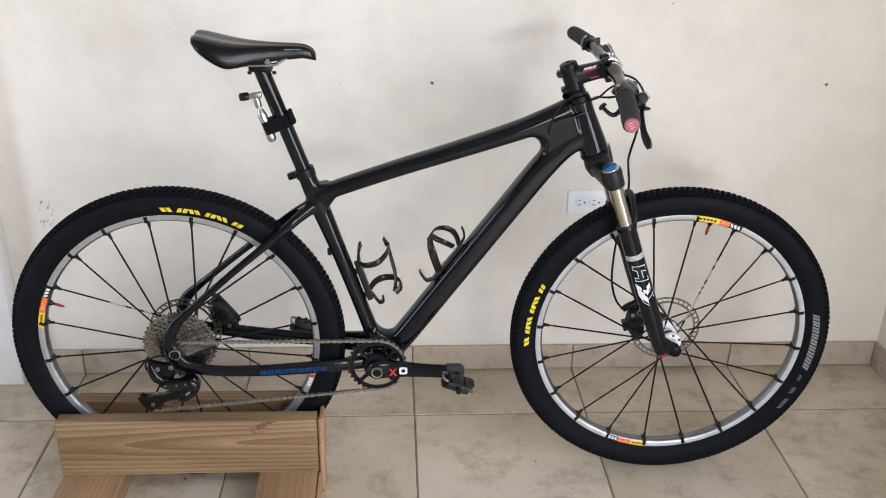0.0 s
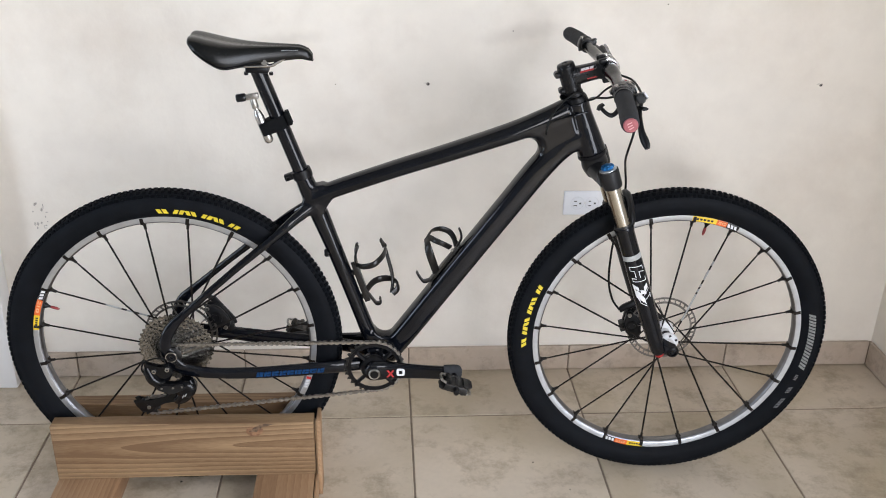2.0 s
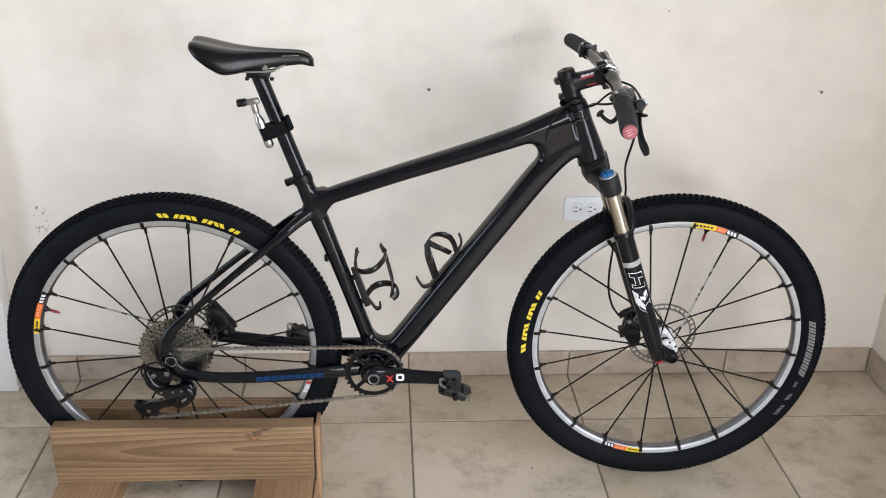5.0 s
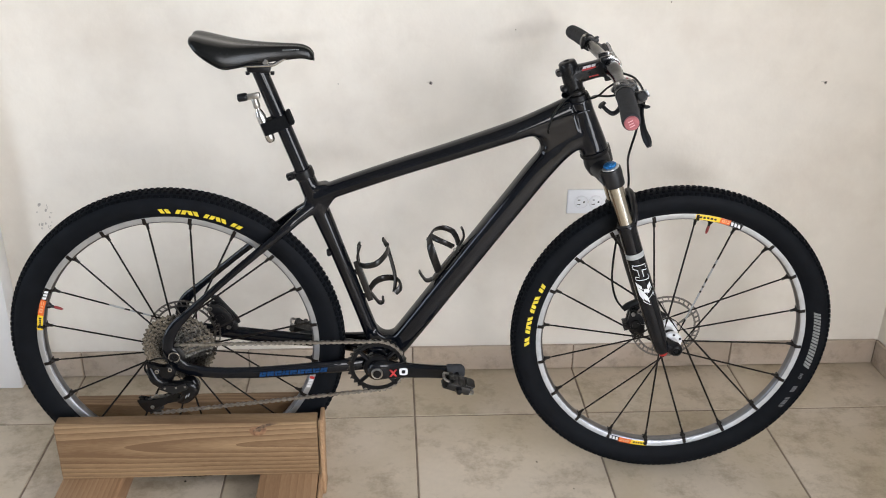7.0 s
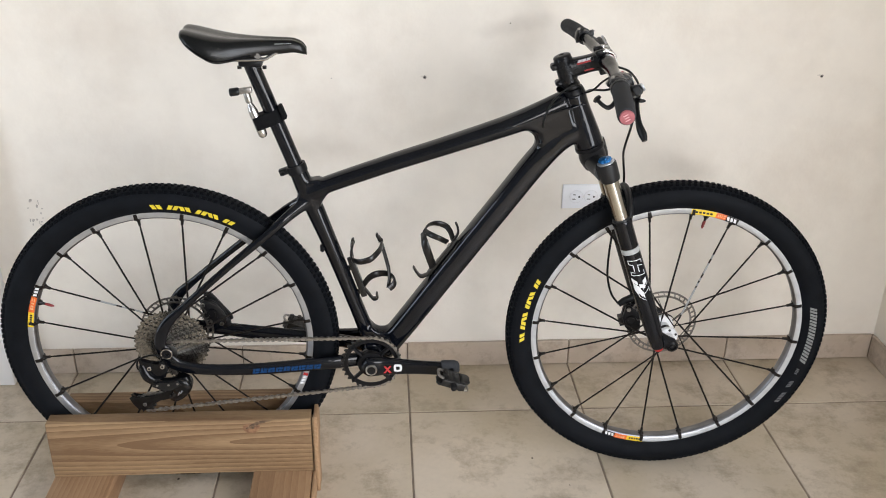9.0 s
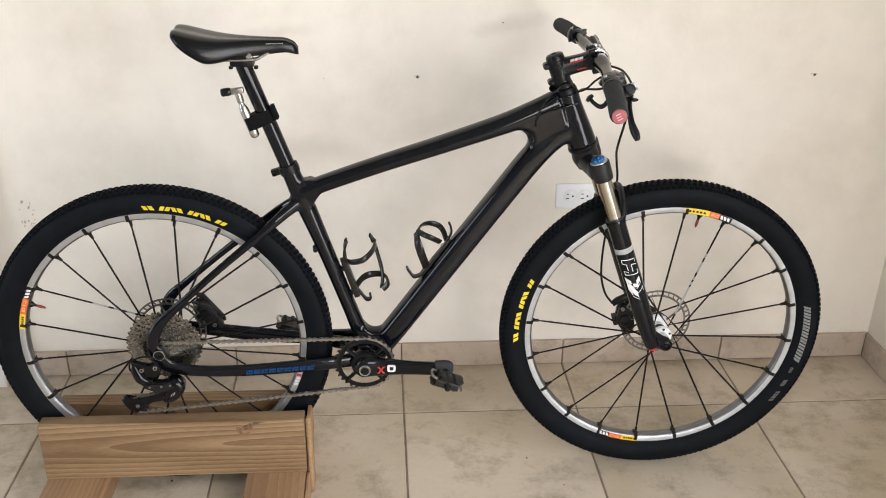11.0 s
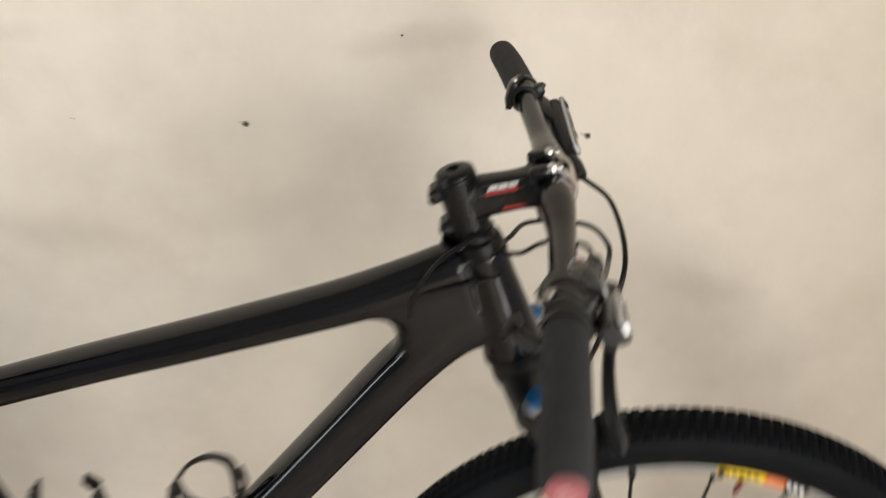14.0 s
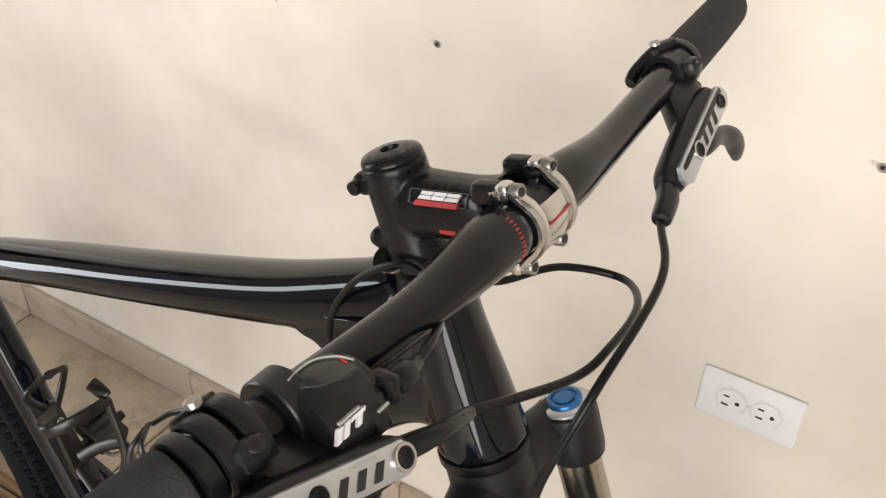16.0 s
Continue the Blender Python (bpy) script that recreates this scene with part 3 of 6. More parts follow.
def glyphs(c, a0, a1, r0, r1, n, fill=0.8, skew=0.0, lean=0.0):
    """A line of lettering-sized marks round the tyre's sidewall; each is two plain slanted bars."""
    bm = bmesh.new()
    step = (a1 - a0) / n
    for i in range(n):
        b0 = a0 + step * (i + (1 - fill) / 2)
        w = step * fill
        tilt = lean * step * (1 if i % 2 else -1)
        sidewall_patch(c, b0, b0 + w * 0.42, r0, r1, bm, skew + tilt)
        sidewall_patch(c, b0 + w * 0.56, b0 + w, r0, r1, bm, skew + tilt)
    return bm


def wheel(name, c, offset, m, label, near_white, lacing, printed):
    w = part(name, lathe([(0.006, -0.058), (0.0125, -0.058), (0.0125, -0.045), (0.012, -0.034), (0.021, -0.03), (0.022, -0.024), (0.014, -0.02), (0.0135, 0.012), (0.024, 0.017), (0.025, 0.026), (0.0135, 0.031), (0.0125, 0.052), (0.006, 0.052)], c, (0, 1, 0), 28, shut=True), M_WHITE if near_white else M_BLACK, bike, label, m)
    # tyre: carcass
    half = [(r, -y) for r, y in SIDEWALL] + [(0.3592, -0.0165), (0.3622, -0.009), (0.3630, 0)]
    prof = half + [(r, -y) for r, y in half[-2::-1]] + [(0.312, 0.006), (0.312, -0.006)]
    ty = part("tyre", lathe(prof, c, (0, 1, 0), 120, shut=True), M_TYRE, w, "black knobbly rubber tyre", m)
    # tread: knobs in rows
    bm = bmesh.new()
    for row, (y, r, lng, wid, hgt, cnt, ph) in enumerate(((-0.0205, 0.3566, 0.0092, 0.0060, 0.0028, 176, 0.0), (0.0205, 0.3566, 0.0092, 0.0060, 0.0028, 176, 0.5), (-0.0108, 0.3610, 0.0078, 0.0066, 0.0040, 176, 0.5), (0.0108, 0.3610, 0.0078, 0.0066, 0.0040, 176, 0.0), (0.0, 0.3622, 0.0078, 0.0066, 0.0040, 176, 0.25))):
        lean = math.atan2(y, 0.03)
        for i in range(cnt):
            a = 2 * math.pi * (i + ph) / cnt
            out, tan = Vector((math.cos(a), 0, math.sin(a))), Vector((-math.sin(a), 0, math.cos(a)))
            up = (out * math.cos(lean) + Vector((0, 1, 0)) * math.sin(lean)).normalized()
            acr = up.cross(tan)
            base = c + out * (r - 0.0015) + Vector((0, y, 0))
            lo = [bm.verts.new(base + tan * (sx * lng / 2) + acr * (sy * wid / 2)) for sx, sy in ((-1, -1), (1, -1), (1, 1), (-1, 1))]
            hi = [bm.verts.new(base + up * hgt + tan * (sx * lng * 0.4) + acr * (sy * wid * 0.42)) for sx, sy in ((-1, -1), (1, -1), (1, 1), (-1, 1))]
            bm.faces.new(hi)
            for j in range(4):
                bm.faces.new((lo[j], lo[(j + 1) % 4], hi[(j + 1) % 4], hi[j]))
    tagged(part("tread", bm, M_TREAD, w, "", m, smooth=False), kind="stuff")
    # rim: machined sides with black blocks round each spoke
    part("rim", lathe([(0.3070, -0.0110), (0.3070, -0.0118), (0.2965, -0.0118), (0.2930, -0.0095), (0.2915, -0.005), (0.2915, 0.005), (0.2930, 0.0095), (0.2965, 0.0118), (0.3070, 0.0118), (0.3070, 0.0110), (0.3005, 0.0105), (0.3005, -0.0105)], c, (0, 1, 0), 100, shut=True), M_RIM, w, "machined rim", m)
    for s in (-1, 1):
        part("brake_track", lathe([(0.3073, s * 0.0119), (0.3073, s * 0.0127), (0.2968, s * 0.0127), (0.2955, s * 0.0119)], c, (0, 1, 0), 100, shut=True), M_ALU, w, "machined silver rim side", m)
    for i in range(20):
        a = offset + 18 * i
        o, t = Vector((math.cos(radians(a)), 0, math.sin(radians(a)))), Vector((-math.sin(radians(a)), 0, math.cos(radians(a))))
        bm = block(c + o * 0.2993, (0.0152, 0.0268, 0.0088), o, t, 0.0015)
        sweep([(*(c + o * 0.2945), 0.0085, 0.0090), (*(c + o * 0.2905), 0.0062, 0.0070), (*(c + o * 0.286), 0.0035, 0.0040), (*(c + o * 0.277), 0.0030, 0.0030)], 10, bm=bm, k=3)
        part("spoke_boss", bm, M_SPOKE, w, "", m)
        side, lean = lacing[i % 4]
        foot = c + t * lean + o * math.sqrt(max(0.0, 0.027**2 - lean**2)) + Vector((0, 0.021 if side > 0 else -0.026, 0))
        tip = polar(c, a, 0.281, 0)
        d = (tip - foot).normalized()
        part("spoke", sweep([(*foot, 0.0012, 0.0012), (*(foot + d * 0.02), 0.0012, 0.0012), (*(foot + d * 0.03), 0.0022, 0.0012), (*(tip - d * 0.02), 0.0022, 0.0012), (*tip, 0.0016, 0.0016)], 6, k=1), M_SPOKE, w, "", m)
        if i == printed:
            L = (tip - foot).length
            for f0, f1 in ((0.15, 0.42), (0.44, 0.47), (0.49, 0.52), (0.56, 0.66), (0.70, 0.74)) if near_white else ((0.30, 0.36), (0.40, 0.46), (0.50, 0.62)):
                part("spoke_print", sweep([(*(foot + d * (L * f0)), 0.0023, 0.0014), (*(foot + d * (L * f1)), 0.0023, 0.0014)], 6, k=1), M_GREYTXT, w, "pale grey print on a spoke", m)
    return w, ty


front, ftyre = wheel("front_wheel", FA, 13.4, STEER, "front wheel with silver rim and black bladed spokes", True, ((-1, 0.022), (1, 0.029), (-1, -0.023), (1, -0.029)), 3)
rear, rtyre = wheel("rear_wheel", RA, 8.5, None, "rear wheel with silver rim and black bladed spokes", False, ((1, -0.032), (-1, 0.0), (1, 0.032), (-1, 0.0)), 8)

# prints and stickers on tyres and rims
part("yellow_print", glyphs(FA, 183.2, 154.8, 0.3235, 0.3345, 6, 0.72, 0.0, 0.16), M_YELLOW, front, "yellow lettering-like blocks on the sidewall", STEER)
part("grey_print", glyphs(FA, 13.4, -12.2, 0.3215, 0.3355, 9, 0.82, -1.0), M_GREYTXT2, front, "pale grey lettering-like blocks on the sidewall", STEER)
part("small_print", glyphs(FA, 332.0, 326.5, 0.328, 0.336, 4, 0.7, 1.0), M_DIMTXT, front, "", STEER)
part("small_print", glyphs(FA, 337.8, 334.6, 0.326, 0.334, 3, 0.7, 1.0), M_DIMTXT, front, "", STEER)
part("small_print", glyphs(FA, 344.4, 341.6, 0.3245, 0.3305, 4, 0.6), M_DIMTXT, front, "", STEER)
part("yellow_print", glyphs(RA, 91.6, 60.8, 0.3188, 0.3298, 6, 0.72, 0.0, 0.16), M_YELLOW, rear, "yellow lettering-like blocks on the sidewall")
for c, m, w, runs in ((FA, STEER, front, ((86.3, 76.0, 71.5, 66.0), (266.0, 258.5, 252.5, 247.0))), (RA, None, rear, ((172.0, 165.0, 157.5, 152.0), (356.0, 347.0, 341.5, 336.0)))):
    for y0, o0, w0, e0 in runs:
        bare = c == RA and y0 > 300
        for a0, a1, mt, lab in () if bare else ((y0, o0, M_STICKY, "yellow rim sticker"), (o0, w0, M_ORANGE, "orange rim sticker"), (w0, e0, M_BLACK, "black rim sticker")):
            part("rim_sticker", arc_plate(c, a0, a1, 0.2952, 0.3070, -0.0125, -0.0127, 0.0006, 4), mt, w, lab, m)
        bm = bmesh.new()
        for i in range(3):
            a = w0 + (e0 - w0) * (0.12 + i * 0.28)
            arc_plate(c, a, a + (e0 - w0) * 0.19, 0.2970, 0.3050, -0.0132, -0.0133, 0.0004, 1, bm, skew=0.5)
        part("white_print", bm, M_WHITE, w, "", m)
        if bare:
            part("rim_sticker", arc_plate(c, w0 + 1.2, w0, 0.2960, 0.3062, -0.0125, -0.0127, 0.0006, 2), M_REDTXT, w, "small red rim sticker", m)
            continue
        bm = bmesh.new()
        for i in range(5):
            a = y0 + (o0 - y0) * (0.15 + i * 0.15)
            arc_plate(c, a, a + (o0 - y0) * 0.1, 0.2985, 0.3030, -0.0132, -0.0133, 0.0004, 1, bm)
        part("dark_print", bm, M_SLOT, w, "", m)
        bm = bmesh.new()
        for f0, f1, q0, q1 in ((0.18, 0.44, 0.2985, 0.2998), (0.18, 0.44, 0.3030, 0.3043), (0.18, 0.26, 0.2998, 0.3030), (0.36, 0.44, 0.2998, 0.3030), (0.54, 0.62, 0.2985, 0.3043), (0.70, 0.90, 0.2985, 0.3002), (0.70, 0.90, 0.3026, 0.3043)):
            arc_plate(c, o0 + (w0 - o0) * f0, o0 + (w0 - o0) * f1, q0, q1, -0.0132, -0.0133, 0.0004, 1, bm)
        part("pale_print", bm, M_PALE, w, "", m)
for c, m, w, a in ((FA, STEER, front, 78.8), (RA, None, rear, 160.8)):
    o = polar(Vector(), a, 1, 0)
    part("valve", lathe([(0.0022, 0), (0.0030, 0.002), (0.0034, 0.008), (0.0030, 0.015), (0.0014, 0.020), (0, 0.020)], c + o * 0.280, -o, 10), M_VALVE, w, "dull red valve cap", m)
    part("valve_stem", lathe([(0.0075, 0), (0.0062, 0.004), (0.0034, 0.008), (0.0026, 0.013), (0, 0.013)], c + o * 0.292, -o, 12), M_BLACK, w, "black valve stem", m)


# brake rotors: perforated rings with slanted spokes
def rotor(c, y, r, m, w):
    bm = lathe([(r, -0.0009), (r, 0.0009), (r - 0.004, 0.0009), (r - 0.004, -0.0009)], c + Vector((0, y, 0)), (0, 1, 0), 72, shut=True)
    lathe([(r - 0.011, -0.0009), (r - 0.011, 0.0009), (r - 0.0155, 0.0009), (r - 0.0155, -0.0009)], c + Vector((0, y, 0)), (0, 1, 0), 72, bm, shut=True)
    for i in range(36):
        a = i * 10
        p, q = polar(c, a, r - 0.0125, y), polar(c, a + 2.6, r - 0.003, y)
        block((p + q) / 2, ((q - p).length, 0.0017, 0.0042), q - p, (0, 1, 0), 0.0, bm)
    for i in range(5):
        p, q = polar(c, i * 72, 0.021, y), polar(c, i * 72 + 32, r - 0.013, y)
        block((p + q) / 2, ((q - p).length, 0.0017, 0.006), q - p, (0, 1, 0), 0.0, bm)
    lathe([(0.024, -0.001), (0.024, 0.001), (0.016, 0.001), (0.016, -0.001)], c + Vector((0, y, 0)), (0, 1, 0), 24, bm, shut=True)
    part("brake_rotor", bm, M_ROTOR, w, "perforated steel brake rotor", m)


rotor(FA, 0.034, 0.081, STEER, front)
rotor(RA, 0.042, 0.081, None, rear)
part("hub_cap", lathe([(0.006, 0), (0.0135, 0.001), (0.0142, 0.006), (0.0142, 0.014), (0.0125, 0.017), (0.008, 0.019), (0.007, 0.014), (0.0045, 0.014), (0.004, 0.017), (0, 0.017)], FA + Vector((0, -0.058, 0)), (0, -1, 0), 24), M_BLACK, front, "black axle end cap", STEER)
part("hub_flange", lathe([(0.0135, 0.0), (0.0215, 0.001), (0.0228, 0.004), (0.0215, 0.008), (0.0135, 0.009)], FA + Vector((0, -0.034, 0)), (0, 1, 0), 24), M_WHITE, front, "white hub flange", STEER)
for k in range(6):
    part("flange_hole", lathe([(0.0, 0.0), (0.0030, 0.0), (0.0030, 0.0006), (0.0, 0.0006)], polar(FA, 25 + 60 * k, 0.0180, -0.0339), (0, -1, 0), 10), M_SLOT, front, "", STEER)
part("hub_band", lathe([(0.0137, -0.012), (0.0140, -0.012), (0.0140, -0.002), (0.0137, -0.002)], FA, (0, 1, 0), 28, shut=True), M_BLACK, front, "black band round the hub", STEER)


# toothed wheels
def toothed(c, y, r, teeth, thick, depth=0.0042, inner=None, bm=None):
    """A ring with teeth, as a flat loop thickened."""
    own = bmesh.new()
    n = teeth * 4
    inner = inner or r * 0.62
    rings = []
    for yy in (-thick / 2, thick / 2):
        outer = []
        for i in range(n):
            k = i % 4
            rr = r if k in (1, 2) else r - depth
            outer.append(own.verts.new(polar(c, 360 * (i + (0.25 if k == 1 else -0.25 if k == 2 else 0)) / n, rr, y + yy)))
        inn = [own.verts.new(polar(c, 360 * i / n, inner, y + yy)) for i in range(n)]
        rings.append((outer, inn))
    (o0, i0), (o1, i1) = rings
    for i in range(n):
        j = (i + 1) % n
        own.faces.new((o0[i], o0[j], i0[j], i0[i])), own.faces.new((o1[j], o1[i], i1[i], i1[j]))
        own.faces.new((o0[j], o0[i], o1[i], o1[j])), own.faces.new((i0[i], i0[j], i1[j], i1[i]))
    return join(bm, own)


cogs = (40, 35, 31, 27, 24, 21, 19, 17, 15, 13, 11)
for i, t in enumerate(cogs):
    r = t * 0.0127 / (2 * math.pi) + 0.0012
    y = -0.0215 - 0.0037 * i
    bm = toothed(RA, y, r, t, 0.0018, 0.0042, max(r - 0.0105 - (0.003 if i < 4 else 0), 0.012))
    if i < 6:
        for k in range(6):
            p, q = polar(RA, k * 60 + i * 12, 0.018, y), polar(RA, k * 60 + i * 12 + 24, r - 0.011, y)
            part("cog_arm", block((p + q) / 2, ((q - p).length, 0.0017, 0.006), q - p, (0, 1, 0), 0.0), M_COG, rear, "", None, smooth=False)
    part("cog", bm, M_COG, rear, "", None, smooth=False)
part("cassette_core", lathe([(0.006, -0.018), (0.0225, -0.018), (0.019, -0.060), (0.013, -0.0625), (0.006, -0.0625)], RA, (0, 1, 0), 28, shut=True), M_GREYMET, rear)

# ---- frame: one moulded carbon shell ----
def crook(corner, u, v, r):
    """The hollow arc of radius r between two edges that leave a corner along u and v."""
    corner, u, v = Vector(corner), Vector(u).normalized(), Vector(v).normalized()
    half = u.angle(v) / 2
    mid = corner + (u + v).normalized() * (r / math.sin(half))
    a, b = corner + u * (r / math.tan(half)) - mid, corner + v * (r / math.tan(half)) - mid
    return [tuple(mid + (a * (1 - k / 10) + b * (k / 10)).normalized() * r) for k in range(11)]


ST0, ST1 = Vector((0.449, 0, 0.325)), Vector((0.301, 0, 0.762))
bm = sweep([(*(ST0.lerp(ST1, 0) + Vector((0.004, 0, 0))), 0.019, 0.021), (*(ST0.lerp(ST1, 0.25) + Vector((0.0045, 0, 0))), 0.0165, 0.019), (*(ST0.lerp(ST1, 0.6) + Vector((0.004, 0, 0))), 0.0175, 0.019), (*(ST0.lerp(ST1, 0.85) + Vector((0.0015, 0, 0))), 0.0205, 0.0185), (*ST1, 0.0185, 0.0185)], 20)
sweep([(0.318, 0, 0.706, 0.016, 0.019), (0.36, 0, 0.7255, 0.0174, 0.0215), (0.488, 0, 0.7705, 0.0175, 0.0240), (0.605, 0, 0.8085, 0.0182, 0.0255), (0.73, 0, 0.8505, 0.0204, 0.0255), (0.80, 0, 0.8775, 0.0238, 0.0245), (0.852, 0, 0.899, 0.028, 0.0235)], 36, bm=bm, power=2.2)
sweep([(0.472, 0, 0.328, 0.025, 0.027), (0.52, 0, 0.3915, 0.0255, 0.026), (0.6125, 0, 0.5205, 0.0255, 0.026), (0.7295, 0, 0.6825, 0.0252, 0.026), (0.80, 0, 0.779, 0.0255, 0.0255), (0.845, 0, 0.826, 0.025, 0.0235), (0.885, 0, 0.846, 0.026, 0.0235)], 32, bm=bm, power=3.2)
h0, h1 = down(0.078), down(0.196)
sweep([(*h0, 0.0240, 0.0240), (*h0.lerp(h1, 0.25), 0.0236, 0.0236), (*h0.lerp(h1, 0.7), 0.0282, 0.0282), (*h1, 0.0305, 0.0305)], 24, bm=bm)
for r, thick in ((0.0235, 0.020), (0.0215, 0.034), (0.0185, 0.0455)):
    slab(crook((0.833, 0.869), (-0.933, -0.36), (-0.586, -0.81), r) + [(0.808, 0.795), (0.822, 0.796), (0.850, 0.812), (0.872, 0.838), (0.855, 0.896), (0.806, 0.880), (0.772, 0.862)], (0, 0, 0), thick, bm=bm)
lathe([(0.0235, -0.036), (0.0235, 0.036)], BB, (0, 1, 0), 24, bm)
for r, thick in ((0.0270, 0.018), (0.0255, 0.030), (0.0230, 0.040)):
    slab(crook((0.4608, 0.3480), (-0.275, 0.961), (0.586, 0.81), r) + [(0.506, 0.385), (0.512, 0.372), (0.49, 0.318), (0.46, 0.30), (0.432, 0.31), (0.428, 0.372)], (0, 0, 0), thick, bm=bm)
slab([(0.297, 0.70), (0.318, 0.737), (0.345, 0.742), (0.372, 0.722), (0.356, 0.700), (0.34, 0.675), (0.31, 0.672)], (0, 0, 0), 0.032, bm=bm)
for s in (-1, 1):
    sweep([(0.322, s * 0.008, 0.694, 0.014, 0.010), (0.285, s * 0.022, 0.669, 0.012, 0.009), (0.252, s * 0.034, 0.643, 0.0105, 0.0075), (0.152, s * 0.049, 0.562, 0.0085, 0.0068), (0.06, s * 0.061, 0.482, 0.009, 0.0065), (0.014, s * 0.068, 0.437, 0.013, 0.006), (-0.002, s * 0.070, 0.395, 0.0135, 0.006), (0.006, s * 0.070, 0.362, 0.014, 0.006)], 14, bm=bm)
    yy = s * 0.070
    up = 0.0 if s < 0 else 1.0
    sweep([(0.004, yy, 0.385, 0.014, 0.006), (0.012, yy, 0.353 + 0.012 * up, 0.0165, 0.006), (0.04, s * 0.069, 0.334 + 0.024 * up, 0.0150 + 0.002 * up, 0.0065), (0.10, s * 0.066, 0.323 + 0.028 * up, 0.0140 + 0.003 * up, 0.008), (0.20, s * 0.060, 0.319 + 0.020 * up, 0.0148 + 0.004 * up, 0.0085), (0.31, s * 0.050, 0.3205 + 0.012 * up, 0.0160, 0.0095), (0.39, s * 0.038, 0.3215 + 0.004 * up, 0.0165, 0.012), (0.44, s * 0.026, 0.322, 0.0185, 0.014)], 14, bm=bm)
frame_ob = part("frame", bm, M_CARBON, bike, "gloss black carbon frame with flowing joints")
rm = frame_ob.modifiers.new("shell", "REMESH")
rm.mode, rm.voxel_size, rm.use_smooth_shade = "VOXEL", 0.0023, True
sm = frame_ob.modifiers.new("soften", "SMOOTH")
sm.factor, sm.iterations = 0.5, 12

# seat clamp, post and saddle
d = (ST1 - ST0).normalized()
part("seat_clamp", lathe([(0.0165, -0.008), (0.0205, -0.008), (0.0212, 0.0), (0.0205, 0.0095), (0.0165, 0.0095)], ST1, d, 28, shut=True), M_BLACK, bike, "black seat clamp")
bm = block(ST1 + Vector((-0.0255, 0, -0.006)), (0.014, 0.022, 0.013), d, (0, 1, 0), 0.002)
hexbolt(ST1 + Vector((-0.028, -0.011, -0.007)), (0, -1, 0), 0.0045, 0.004, bm)
part("clamp_bolt", bm, M_BLACK, bike)
part("frame_plug", lathe([(0.0088, 0), (0.0088, 0.005), (0.0066, 0.008), (0, 0.008)], ST0.lerp(ST1, 0.59) + Vector((-0.0125, -0.004, 0)), (-1, -0.2, 0), 14), M_BLACK, bike)
POST = Vector((0.2235, 0, 0.979))
post = part("seatpost", sweep([(*(ST1 - d * 0.02), 0.0158), (*ST1.lerp(POST, 0.93), 0.0158), (*POST, 0.015)], 24, k=4), M_CARBON, bike, "black carbon seatpost")
bm = block(POST + Vector((0, 0, 0.004)), (0.046, 0.034, 0.016), (1, 0, -0.05), (0, 0, 1), 0.005)
block(POST + Vector((0.002, 0, 0.019)), (0.04, 0.052, 0.009), (1, 0, 0.0), (0, 0, 1), 0.003, bm)
for dx in (-0.027, 0.03):
    hexbolt(POST + Vector((dx * 0.85, 0, -0.004)), (0, 0, -1), 0.0042, 0.006, bm)
part("saddle_clamp", bm, M_BLACK, post, "black two-bolt saddle clamp")
for s in (-1, 1):
    part("clamp_cap", lathe([(0.0065, 0), (0.0065, 0.004), (0.005, 0.006), (0, 0.006)], POST + Vector((0.0165, s * 0.026, 0.0225)), (0, s, 0), 14), M_SILVER, post)

# saddle: lofted shell, sections from tail to nose: x, half width, crown height, wing drop
SEC = [(0.096, 0.026, 1.0440, 0.006), (0.100, 0.044, 1.0495, 0.012), (0.112, 0.055, 1.0495, 0.024), (0.135, 0.062, 1.0445, 0.035), (0.160, 0.062, 1.0390, 0.042), (0.185, 0.054, 1.0350, 0.038), (0.215, 0.040, 1.0325, 0.031), (0.25, 0.029, 1.031, 0.027), (0.285, 0.0225, 1.030, 0.023), (0.308, 0.0195, 1.0285, 0.020), (0.324, 0.016, 1.022, 0.017), (0.332, 0.009, 1.012, 0.010)]
bm = bmesh.new()
rings = []
for row in spl(SEC, 4):
    x, hw, top, drop = row
    ring = []
    for i in range(21):
        u = -1 + 2 * i / 20
        y = hw * math.sin(u * math.pi / 2)
        z = top - drop * abs(u) ** 3.2 - 0.0035 * math.exp(-((u / 0.22) ** 2))
        ring.append(bm.verts.new((x, y, z)))
    for i in range(20, -1, -1):
        u = -1 + 2 * i / 20
        y = (hw - 0.004) * math.sin(u * math.pi / 2)
        z = top - 0.012 - (drop - 0.008) * abs(u) ** 3.2
        ring.append(bm.verts.new((x + 0.001, y, min(z, top - 0.006))))
    rings.append(ring)
for r0, r1 in zip(rings, rings[1:]):
    n = len(r0)
    for i in range(n):
        bm.faces.new((r0[i], r0[(i + 1) % n], r1[(i + 1) % n], r1[i]))
bm.faces.new(rings[0]), bm.faces.new(rings[-1])
saddle = part("saddle", bm, M_LEATHER, bike, "black padded racing saddle on silver rails", angle=60)
for s in (-1, 1):
    part("saddle_rail", wire([(0.118, s * 0.020, 1.010), (0.145, s * 0.022, 0.998), (0.175, s * 0.022, 0.9925), (0.245, s * 0.022, 0.9925), (0.264, s * 0.021, 0.999), (0.285, s * 0.018, 1.0105), (0.305, s * 0.009, 1.016)], 0.0035, 10), M_SILVER, saddle, "polished silver saddle rail")
